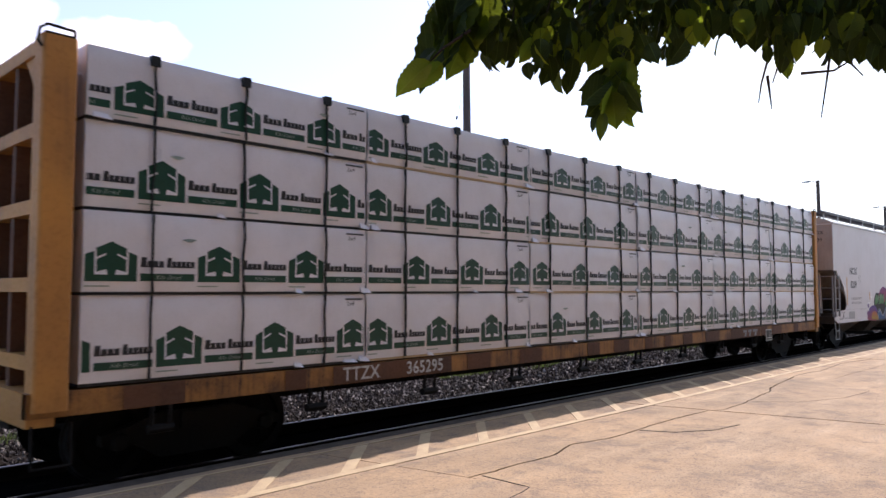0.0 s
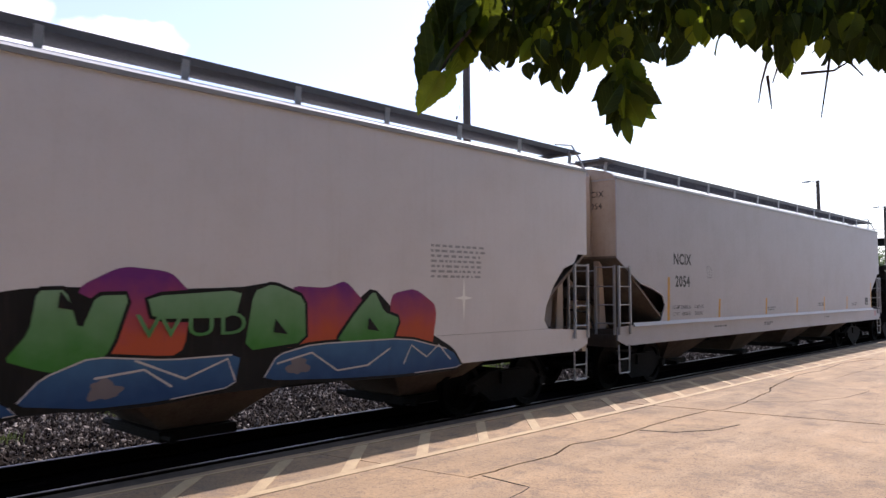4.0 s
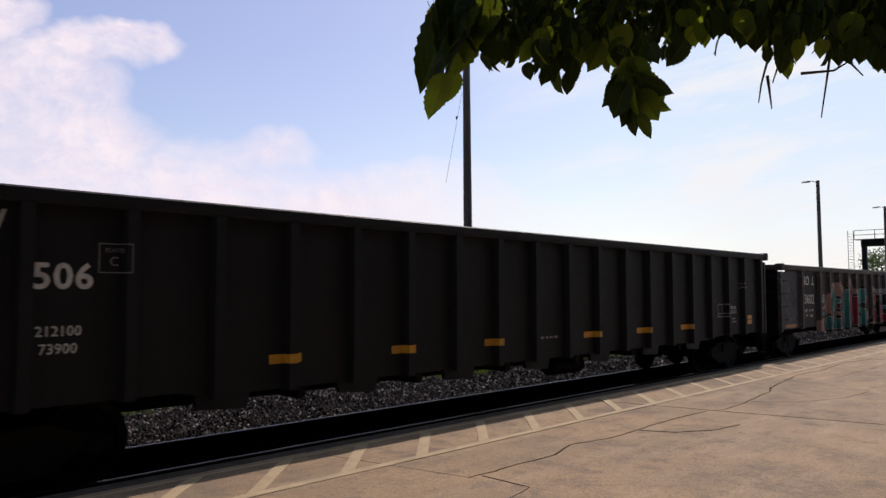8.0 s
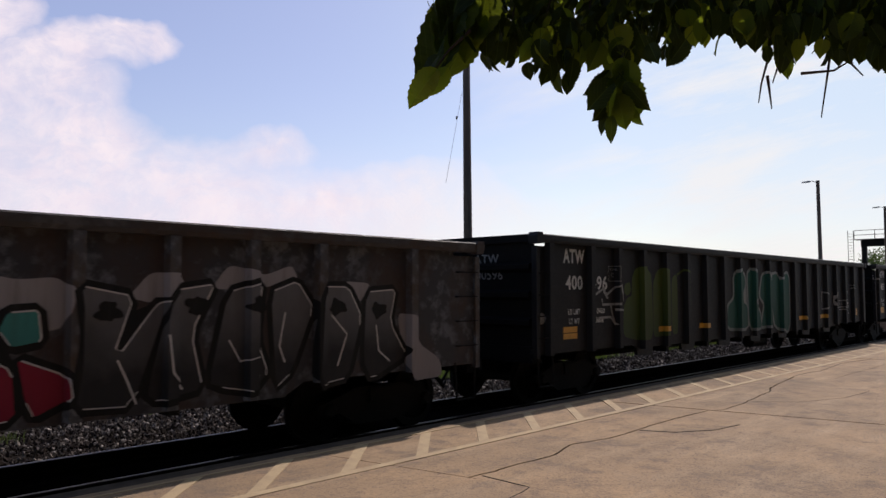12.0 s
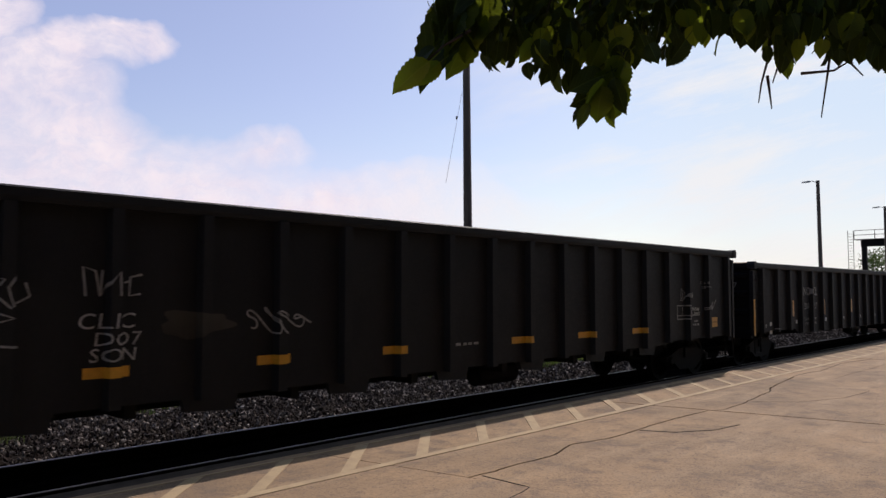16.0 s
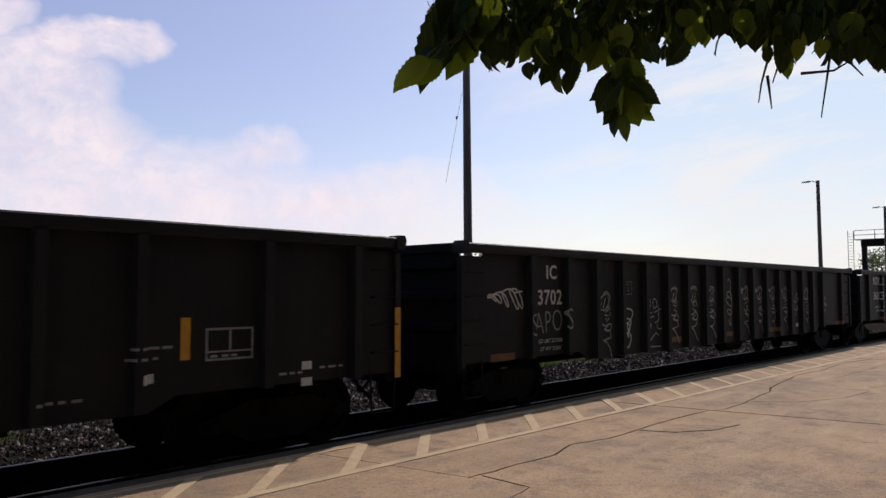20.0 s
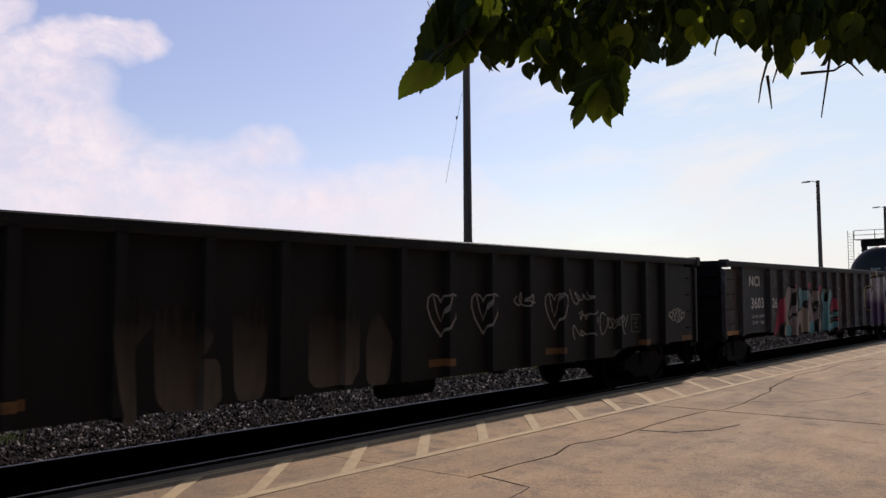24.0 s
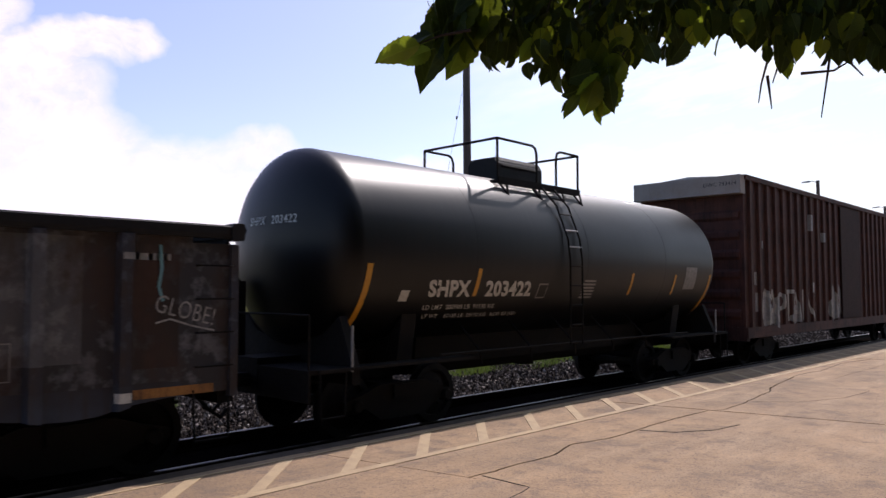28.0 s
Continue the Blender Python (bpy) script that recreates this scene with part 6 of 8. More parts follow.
        part("brake_wheel", Solid().turned([(0.24, 0.0), (0.27, 0.02), (0.27, 0.05), (0.24, 0.06)], 20, "x", (e - g * 0.12, 0.9, 2.1)).rod((e - g * 0.09, 0.66, 2.1), (e - g * 0.09, 1.14, 2.1), 0.014, 6).rod((e - g * 0.09, 0.9, 1.86), (e - g * 0.09, 0.9, 2.34), 0.014, 6).rod((e - g * 0.1, 0.9, 2.1), (e + g * 0.2, 0.9, 2.1), 0.025, 8), M["brake_gear"], car, "round hand brake wheel")
        part("end_web", Solid().prism([(e + g * 0.5, 1.2), (e + g * 2.2, 1.2), (e + g * 0.6, 2.3)], -0.03, 0.03, "y"), M["hopper_end"], car)
        part("end_platform", Solid().box(min(e - g * 0.05, e + g * 1.4), max(e - g * 0.05, e + g * 1.4), -1.5, 1.5, 1.10, 1.19), M["brake_gear"], car)
        part("end_beam", Solid().box(min(e, e + g * 0.14), max(e, e + g * 0.14), -1.5, 1.5, 0.95, 1.30), M["hopper_end"] if e else M["brake_gear"], car)
        # ladder on the corner, with sill steps
        lad = Solid()
        lx0, lx1 = e + g * 0.02, e + g * 0.44
        for lx in (lx0, lx1):
            lad.box(lx - 0.022, lx + 0.022, -1.575, -1.535, 1.2, 2.55)
        for z in (1.42, 1.78, 2.14, 2.52):
            lad.rod((lx0, -1.556, z), (lx1, -1.556, z), 0.013, 6)
        part("ladder", lad, M["galvanized"], car)
        lad = Solid()
        for yy in (-1.5, -1.08):
            lad.box(e - g * 0.06 - 0.02, e - g * 0.06 + 0.02, yy - 0.02, yy + 0.02, 1.2, 2.55)
        for z in (1.42, 1.78, 2.14, 2.52):
            lad.rod((e - g * 0.06, -1.5, z), (e - g * 0.06, -1.08, z), 0.013, 6)
        part("end_ladder", lad, M["galvanized"], car)
        part("hand_rail", Solid().rod((e - g * 0.06, -1.08, 2.45), (e - g * 0.06, 1.4, 2.45), 0.014, 6), M["galvanized"], car)
        part("step", Solid().pipe([(e + g * 0.03, -1.53, 1.0), (e + g * 0.06, -1.53, 0.45), (e + g * 0.42, -1.53, 0.45), (e + g * 0.44, -1.53, 1.0)], 0.016, 6).rod((e + g * 0.05, -1.53, 0.72), (e + g * 0.43, -1.53, 0.72), 0.014, 6), M["galvanized"], car)
    # roof walks on brackets
    wk = M["walk_grating"]
    ys = (-0.95, 0.95)
    for yy in ys:
        if dark_walk:
            gr = Solid().box(-0.12, L + 0.12, yy + 0.26, yy + 0.28, 4.64, 4.70)
            for k in range(int((L + 0.2) / 0.055)):
                gr.box(-0.11 + k * 0.055, -0.098 + k * 0.055, yy - 0.28, yy + 0.26, 4.66, 4.69)
            for k in range(4):
                gr.box(-0.12, L + 0.12, yy - 0.2 + 0.14 * k, yy - 0.192 + 0.14 * k, 4.665, 4.685)
            part("roof_walk", gr, wk, car, "open steel grating walkway")
        else:
            part("roof_walk", Solid().box(-0.12, L + 0.12, yy - 0.28, yy + 0.28, 4.66, 4.69), wk, car)
        part("walk_edge", Solid().box(-0.12, L + 0.12, yy - 0.30, yy - 0.28, 4.63, 4.72), wk, car)
    for x in (0.0, L):
        part("cross_walk", Solid().box(x - 0.12, x + 0.40 if x == 0 else x + 0.12, -1.35, 1.35, 4.64, 4.67), wk, car)
    n = 12
    for i in range(n + 1):
        x = 0.1 + (L - 0.2) * i / n
        for yy in ys:
            sg = -1 if yy < 0 else 1
            part("walk_bracket", Solid().hexa([(x - 0.045, yy + sg * 0.27, 4.40), (x - 0.045, yy + sg * 0.29, 4.68), (x - 0.045, yy + sg * 0.29, 4.40), (x - 0.045, yy + sg * 0.31, 4.68), (x + 0.045, yy + sg * 0.27, 4.40), (x + 0.045, yy + sg * 0.29, 4.68), (x + 0.045, yy + sg * 0.29, 4.40), (x + 0.045, yy + sg * 0.31, 4.68)]), M["galvanized"], car)
    part("roof_hatch", Solid().box(0.6, L - 0.6, -0.32, 0.32, 4.5, 4.66), M["galvanized"], car)
    part("end_rail", Solid().pipe([(L - 0.5, -1.2, 4.76), (L + 0.02, -1.2, 4.82), (L + 0.1, -1.3, 4.6), (L + 0.12, -1.5, 4.2)], 0.018, 6), M["galvanized"], car)
    # discharge hoppers under the sill
    for i in range(4):
        c = (3.66 if rounded else 4.1) + 3.86 * i
        w = 1.55
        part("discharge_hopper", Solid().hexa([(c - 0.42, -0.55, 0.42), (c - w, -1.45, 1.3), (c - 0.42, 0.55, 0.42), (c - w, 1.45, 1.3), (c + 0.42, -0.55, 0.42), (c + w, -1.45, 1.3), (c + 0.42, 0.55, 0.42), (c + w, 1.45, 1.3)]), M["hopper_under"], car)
        part("outlet_gate", Solid().box(c - 0.5, c + 0.5, -0.7, 0.7, 0.30, 0.42).rod((c - 0.45, -0.95, 0.36), (c - 0.45, 0.95, 0.36), 0.05, 8), M["steel_dark"], car)
    part("centre_sill", Solid().box(0.1, L - 0.1, -0.2, 0.2, 0.7, 1.1), M["steel_dark"], car)
    running_gear(car, L, 1.75)
    K = M["letter_black"]
    for txt, x, z, s, w in numbers:
        write(car, txt, x, z, s, K, rel, w, 0.010 if s > 0.2 else 0.001)
    lettering(numbers[0][0], 0.125 / 0.72, K, car, pose(0.012, -1.02, 3.98, 90, 0, -90))
    lettering(numbers[1][0], 0.125 / 0.72, K, car, pose(0.012, -1.02, 3.74, 90, 0, -90))
    return car, rel


h1, q1 = hopper("covered_hopper", "pale grey covered hopper car with green and purple mural", 26.43, 18.6,
                (("NCIX", 2.2, 2.72, 0.24, 1.02), ("8209", 2.2, 2.25, 0.24, 1.02), ("LD LMT 220500 LB 100000 KG", 2.5, 1.77, 0.075, 0.86), ("LT WT   65500 LB  29700 KG", 2.5, 1.62, 0.075, 0.86), ("LIFT HERE", 0.92, 1.32, 0.05, 1), ("JACK HERE", 1.3, 1.12, 0.05, 1), ("COMP SHOES", 0.66, 1.10, 0.05, 1)), True, M["hopper_gray"], False)
plate_c(h1, q1, 2.95, 2.46, 0.26, M["letter_black"])
Y = M["reflector_yellow"]
patch(h1, 1.36, 1.46, 1.55, 2.50, Y, q1)
patch(h1, 4.16, 4.25, 1.72, 2.0, Y, q1)
patch(h1, 1.55, 2.25, 1.08, 1.33, M["galvanized"], Relief(-1.53), 0.003, "gray_repaint")
blob(h1, 0.94, 1.19, 0.05, 0.09, 1, M["letter_black"], Relief(-1.53), 0.003, "jack_hole", 0.0)
for i in range(7):
    small_bars(h1, q1, 14.5, 15.6, 2.72 - i * 0.075, 0.035, 90 + i, M["galvanized"])
M["spray_green"] = spray("spray_green", (0.05, 0.20, 0.035), (0.22, 0.36, 0.22), 1.4, 2.2, 0.1)
M["spray_blue"] = spray("spray_blue", (0.02, 0.06, 0.16), (0.06, 0.15, 0.28), 0.95, 1.5, 0.1)
M["spray_purple"] = spray("spray_purple", (0.48, 0.09, 0.04), (0.16, 0.03, 0.18), 1.5, 2.2, 0.1)
M["spray_violet"] = spray("spray_violet", (0.30, 0.05, 0.08), (0.10, 0.04, 0.22), 1.0, 1.4, 0.1)
M["spray_gray"] = spray("spray_gray", (0.16, 0.14, 0.15), (0.22, 0.19, 0.2), 1.0, 1.6, 0.1)
M["spray_ember"] = spray("spray_ember", (0.45, 0.22, 0.02), (0.50, 0.06, 0.03), 1.05, 1.35, 0.1)
for key, mat in (("violet", "spray_violet"), ("dusk", "spray_purple"), ("green", "spray_green"), ("blue", "spray_blue"), ("slate", "spray_gray"), ("ember", "spray_ember")):
    M["daub_" + key] = M[mat]
daub(h1, q1, "violet-", [(3.80, 0.99), (3.90, 1.24), (4.11, 1.41), (4.51, 1.49), (4.95, 1.47), (5.35, 1.21), (5.44, 0.91), (4.96, 0.93)])
daub(h1, q1, "ember.", [(4.32, 1.00), (4.40, 1.22), (4.70, 1.30), (5.05, 1.23), (5.34, 0.94)])
daub(h1, q1, "violet-", [(3.87, 1.51), (3.97, 1.57), (4.09, 1.52), (4.06, 1.44), (3.92, 1.44)])
daub(h1, q1, "violet-", [(3.77, 1.16), (3.82, 1.27), (3.92, 1.29), (3.90, 1.19)])
daub(h1, q1, "dusk-", [(5.41, 1.87), (5.70, 2.09), (6.16, 2.20), (6.62, 2.09), (6.66, 1.67), (5.56, 1.57)])
daub(h1, q1, "dusk-", [(6.97, 1.94), (7.20, 2.17), (7.59, 2.26), (8.00, 2.15), (8.06, 1.69), (7.02, 1.72)])
daub(h1, q1, "dusk-", [(8.36, 1.62), (8.49, 2.02), (8.75, 2.07), (8.96, 1.81), (8.90, 1.27), (8.43, 1.20)])
daub(h1, q1, "dusk-", [(9.62, 2.08), (10.06, 2.30), (10.57, 2.25), (10.81, 2.01), (10.71, 1.36), (9.71, 1.40)])
daub(h1, q1, "dusk-", [(12.08, 2.11), (12.63, 2.08), (12.93, 2.18), (13.24, 1.90), (13.03, 1.20), (12.07, 1.25)])
daub(h1, q1, "dusk-", [(13.71, 2.00), (14.18, 2.08), (14.62, 1.83), (14.48, 1.09), (13.79, 1.08)])
daub(h1, q1, "dusk-", [(6.92, 0.97), (7.40, 1.37), (7.90, 1.42), (7.55, 0.88)])
daub(h1, q1, "green", [(4.83, 1.60), (5.00, 1.87), (5.11, 1.95), (5.16, 1.78), (5.27, 1.87), (5.42, 1.91), (5.39, 1.64), (4.95, 1.50)])
daub(h1, q1, "green", [(5.55, 1.87), (5.74, 1.94), (5.90, 1.86), (5.85, 1.64), (5.95, 1.55), (5.54, 1.57)])
daub(h1, q1, "green", [(5.93, 1.86), (6.10, 1.94), (6.18, 1.76), (6.09, 1.54), (5.90, 1.55)])
daub(h1, q1, "green", [(6.23, 1.52), (6.53, 1.85), (6.76, 2.07), (6.99, 2.12), (6.94, 1.79), (7.22, 1.89), (7.28, 1.65), (7.22, 1.30), (6.75, 1.33)])
daub(h1, q1, "green", [(7.59, 2.07), (7.91, 2.10), (8.40, 1.91), (8.40, 1.44), (8.16, 1.38), (7.55, 1.41)])
daub(h1, q1, "green", [(9.26, 2.07), (9.53, 2.08), (9.66, 1.67), (9.80, 2.02), (10.15, 2.03), (9.97, 1.48), (9.71, 1.21), (9.29, 1.31), (8.99, 1.42), (9.20, 1.68)])
daub(h1, q1, "green", [(10.31, 2.01), (11.44, 2.08), (11.35, 1.75), (10.38, 1.76)])
daub(h1, q1, "green", [(11.57, 2.06), (11.84, 2.15), (12.30, 1.98), (12.32, 1.43), (11.45, 1.36)])
daub(h1, q1, "green", [(12.76, 1.40), (13.10, 1.79), (13.42, 2.08), (13.60, 1.78), (13.89, 1.69), (13.73, 1.32)])
daub(h1, q1, "blue", [(5.20, 1.21), (5.32, 1.34), (5.51, 1.37), (5.79, 1.18), (5.95, 1.10), (6.17, 1.22), (6.26, 1.39), (6.54, 1.45), (7.04, 1.37), (6.95, 1.09), (6.85, 0.94), (6.17, 0.96), (5.34, 0.95)])
daub(h1, q1, "blue", [(7.43, 0.92), (7.59, 1.21), (8.00, 1.38), (8.46, 1.38), (9.04, 1.02), (9.14, 0.91), (8.22, 0.92)])
daub(h1, q1, "blue", [(9.08, 1.00), (9.32, 1.25), (9.78, 1.42), (10.55, 1.34), (11.43, 1.35), (11.35, 0.98), (10.47, 0.90), (9.78, 0.90)])
daub(h1, q1, "blue", [(11.69, 1.01), (11.90, 1.31), (12.43, 1.41), (14.01, 1.41), (14.95, 1.19), (15.17, 0.92), (14.00, 0.90), (12.98, 0.93)])
daub(h1, q1, "slate", [(4.94, 1.17), (5.19, 1.23), (5.37, 0.95), (5.02, 0.92)])
daub(h1, q1, "slate", [(6.21, 0.99), (6.29, 1.25), (6.50, 1.38), (6.64, 1.29), (6.43, 0.97)])
daub(h1, q1, "slate", [(6.56, 1.80), (6.70, 1.97), (6.94, 2.15), (6.83, 1.99)])
daub(h1, q1, "slate", [(7.28, 1.42), (7.39, 1.80), (7.61, 1.92), (7.54, 1.48)])
daub(h1, q1, "slate", [(7.02, 0.94), (7.28, 1.15), (7.42, 1.09), (7.52, 0.92)])
lay(h1, flat([rounded([(4.75, 1.55), (4.80, 1.75), (5.05, 1.98), (5.5, 1.95), (6.15, 1.98), (6.65, 2.16), (7.0, 2.16), (7.3, 1.95), (7.55, 2.12), (8.0, 2.08), (8.5, 1.95), (9.1, 2.08), (9.6, 2.1), (10.2, 2.07), (11.4, 2.1), (11.8, 2.16), (12.3, 1.98), (13.0, 1.85), (13.4, 2.12), (13.9, 1.7), (14.5, 1.45), (15.0, 1.2), (15.1, 0.95), (9.0, 0.90), (5.0, 0.93), (4.9, 1.3)], 1)]), M["daub_black"], q1, 0.0012, "mural_cloud")
for txt, x, z, s, w in (("HZO", 5.5, 1.66, 0.26, 1.35), ("WUD", 10.85, 1.68, 0.26, 1.4)):
    write(h1, txt, x, z, s, M["spray_green"], q1, w, 0.0, 0, 1.0, 0.0165, "mural_accent", 0.0, 0.0)
for xa, xb, z in ((6.6, 6.85, 1.62), (8.0, 8.25, 1.55), (9.45, 9.62, 1.9), (11.85, 12.05, 1.57), (13.3, 13.5, 1.55)):
    lay(h1, flat([[(xa, z), (xb, z - 0.03), (xa + 0.02, z + 0.16)]]), M["daub_black"], q1, 0.0165, "mural_accent")
for pts in ([(5.25, 1.0), (5.35, 1.25), (5.55, 1.30), (5.8, 1.12), (6.0, 1.1), (6.2, 1.28), (6.45, 1.34), (6.6, 1.1)], [(7.5, 1.0), (7.65, 1.2), (8.05, 1.3), (8.4, 1.3), (8.75, 1.05)], [(7.8, 1.2), (8.2, 1.24), (8.5, 1.05)],
            [(9.8, 1.2), (10.3, 1.25), (10.6, 1.05)], [(10.2, 1.35), (10.75, 1.12), (11.25, 1.3), (11.35, 1.05)], [(11.9, 1.2), (12.4, 1.3), (12.8, 1.05), (13.3, 1.08), (13.7, 1.28)], [(13.95, 1.05), (14.1, 1.3), (14.4, 1.12), (14.65, 1.28), (14.9, 1.05)]):
    lay(h1, flat(ribbon(pts, 0.024)), M["daub_edge"], q1, 0.0165, "mural_highlight")
for x, z in ((6.35, 1.1), (7.9, 1.05), (9.9, 1.08), (12.2, 1.15)):
    blob(h1, x, z, 0.16, 0.1, int(x * 10), M["daub_slate"], q1, 0.0155, "mural_accent")
for x, z in ((4.02, 1.60), (4.36, 1.82), (15.2, 1.95)):
    lay(h1, flat([[(x + (0.26 if i % 4 == 0 else 0.2 if i % 2 == 0 else 0.04) * math.cos(i * math.pi / 4 + 1.57), z + (0.34 if i % 4 == 0 else 0.16 if i % 2 == 0 else 0.04) * math.sin(i * math.pi / 4 + 1.57)) for i in range(8)]]), M["star_white"], q1, 0.012, "mural_star")

M["faded_rose"] = plain("faded_rose", (0.55, 0.33, 0.33), 0.6)
h2, q2 = hopper("covered_hopper", "clean light grey covered hopper car with yellow reflectors", 46.1, 19.25,
                (("NCIX", 2.79, 2.74, 0.24, 1.0), ("2054", 2.79, 2.25, 0.24, 1.0), ("LD LMT 224000 LB", 2.73, 1.69, 0.08, 0.9), ("LT WT    62000 LB", 2.73, 1.54, 0.08, 0.9), ("101600 KG", 3.58, 1.69, 0.08, 0.85), ("28100 KG", 3.58, 1.54, 0.08, 0.85)), False, M["hopper_gray_dull"], True)
plate_c(h2, q2, 4.18, 2.49, 0.26, M["letter_black"])
for x in (2.09, 4.68, 7.68, 10.08, 12.57, 15.0, 18.0):
    patch(h2, x - 0.055, x + 0.055, 1.42 if 3 < x < 18 else 1.38, 1.86 if 3 < x < 18 else 2.35, Y, q2, lean=0.05)
M["print_grey"] = plain("print_grey", (0.13, 0.125, 0.13), 0.6)
for i, (x, w, z) in enumerate(((7.80, 0.52, 1.60), (7.82, 0.46, 1.54), (7.52, 0.6, 1.20), (7.5, 0.5, 1.15), (12.0, 0.5, 1.66), (12.0, 0.5, 1.60), (15.6, 0.5, 1.62), (15.6, 0.45, 1.56), (12.6, 0.4, 1.22), (4.4, 0.6, 1.21))):
    small_bars(h2, q2, x, x + w, z, 0.038, 300 + i, M["print_grey"])
part("sill_chamfer", Solid().prism([(-1.53, 1.415), (-1.575, 1.345), (-1.575, 1.335), (-1.53, 1.335)], 0.6, 18.2, "x"), M["hopper_gray_dull"], h2)
patch(h2, 18.4, 18.65, 1.12, 1.3, M["faded_rose"], Relief(-1.53), 0.003, "red_label")
for xa, xb, za, zb in ((17.22, 17.40, 1.62, 1.80), (17.42, 17.60, 1.62, 1.80), (17.22, 17.60, 1.575, 1.605), (17.22, 17.60, 1.535, 1.56)):
    patch(h2, xa, xb, za, zb, M["letter_black"], q2, 0.003, "data_panel")


# ---- centre-beam flat car with wrapped lumber ----
CB_X, CB_L = 2.30, 22.52
cb = start_car("centerbeam_flatcar", "orange-yellow bulkhead centre-beam flat car with rusty sills", CB_X, CB_L)
OR = M["orange_paint"]
for e, g, k in ((0.0, 1, 0.36), (CB_L, -1, 0.27)):
    for yy in (-1.42, 1.42):
        a, b = sorted((e + g * 0.04, e + g * k))
        c = 0.02
        post = part("bulkhead_post", Solid().prism([(a + c, yy - 0.13), (b - c, yy - 0.13), (b, yy - 0.13 + c), (b, yy + 0.13 - c), (b - c, yy + 0.13), (a + c, yy + 0.13), (a, yy + 0.13 - c), (a, yy - 0.13 + c)], 0.92, 4.52, "z"), OR, cb, "orange painted steel corner post")
        part("post_cap", Solid().box(a + 0.02, b - 0.02, yy - 0.12, yy + 0.12, 4.52, 4.545), M["steel_dark"], post)
        part("strap_hook", Solid().pipe([(b - 0.03, yy - 0.11, 4.54), (b - 0.03, yy - 0.11, 4.60), (a + 0.04, yy - 0.11, 4.615), (a - 0.03, yy - 0.12, 4.56), (a - 0.05, yy - 0.13, 4.44), (a - 0.01, yy - 0.13, 4.38)], 0.014, 6), M["steel_dark"], post, "bent steel rod on the post")
    a, b = sorted((e + g * (k - 0.08), e + g * (k - 0.02)))
    part("bulkhead_sheet", Solid().box(a, b, -1.29, 1.29, 1.1, 4.48), M["orange_rust"], cb)
    for z in (1.3, 2.05, 2.8, 3.55, 4.36):
        a, b = sorted((e + g * 0.05, e + g * (k - 0.08)))
        part("bulkhead_rib", Solid().box(a, b, -1.29, 1.29, z, z + 0.14), OR, cb)
    for yy in (-0.65, 0.0, 0.65):
        a, b = sorted((e + g * 0.08, e + g * (k - 0.09)))
        part("bulkhead_stiffener", Solid().box(a, b, yy - 0.05, yy + 0.05, 1.1, 4.48), M["orange_rust"], cb)
    for yy in (-1.29, 1.29):
        sg = -1 if yy > 0 else 1
        part("gusset", Solid().prism([(yy, 4.36), (yy + sg * 0.35, 4.36), (yy, 3.95)], e + g * 0.08, e + g * 0.12, "x"), OR, cb)
    part("end_sill", Solid().box(min(e, e + g * 0.25), max(e, e + g * 0.25), -1.5, 1.5, 0.78, 1.1), OR, cb)
    part("step", Solid().pipe([(e + g * 0.05, -1.5, 0.8), (e + g * 0.05, -1.52, 0.4), (e + g * 0.4, -1.52, 0.4), (e + g * 0.4, -1.5, 0.8)], 0.016, 5), M["steel_dark"], cb)
for s in (-1, 1):
    y = s * 1.50
    part("side_sill", Solid().box(0.0, CB_L, min(y, y - s * 0.12), max(y, y - s * 0.12), 0.86, 1.10), M["orange_sill"], cb, "orange side sill patched with rust")
    x = 0.9
    i = 0
    while x < CB_L - 1.5:
        w = rng.uniform(0.25, 0.9)
        part("rust_patch", Solid().box(x, x + w, min(y, y + s * 0.006), max(y, y + s * 0.006), 0.862, 1.098), M["orange_rust"], cb)
        x += w + rng.uniform(0.35, 1.5)
        i += 1
    for k in range(11):
        x = 1.2 + k * 2.0
        w = Solid()
        for dx in (0, 0.2):
            w.rod((x + dx, y + s * 0.0, 0.86), (x + dx, y - s * 0.02, 0.62), 0.025, 6)
        w.rod((x - 0.04, y - s * 0.02, 0.62), (x + 0.24, y - s * 0.02, 0.62), 0.05, 8)
        part("strap_winch", w, M["steel_dark"], cb)
part("deck", Solid().box(0.2, CB_L - 0.2, -1.38, 1.38, 1.0, 1.085), M["orange_rust"], cb)
part("centre_sill", Solid().box(0.2, CB_L - 0.2, -0.3, 0.3, 0.6, 1.0), M["steel_dark"], cb)
part("centre_beam", Solid().box(0.4, CB_L - 0.4, -0.06, 0.06, 4.25, 4.55), OR, cb)
for k in range(14):
    part("beam_post", Solid().box(0.8 + k * 1.6, 0.95 + k * 1.6, -0.06, 0.06, 1.08, 4.25), OR, cb)
running_gear(cb, CB_L, 1.95)
CBR = Relief(-1.506)
write(cb, "TTZX", 4.02, 0.975, 0.175, M["letter_white"], CBR, 0.95, 0.004)
write(cb, "365295", 5.2, 0.975, 0.175, M["letter_white"], CBR, 0.95, 0.004)
patch(cb, 18.14, 18.58, 0.70, 1.01, M["letter_white"], CBR, 0.003, "placard", "small framed placard")
patch(cb, 18.165, 18.42, 0.79, 0.985, M["strap_black"], CBR, 0.006, "placard_field")
patch(cb, 18.44, 18.555, 0.79, 0.985, M["strap_black"], CBR, 0.006, "placard_field")
patch(cb, 18.165, 18.555, 0.725, 0.77, M["strap_black"], CBR, 0.006, "placard_field")
patch(cb, 16.4, 17.75, 0.862, 1.098, M["orange_rust"], CBR, 0.0015, "rust_patch")
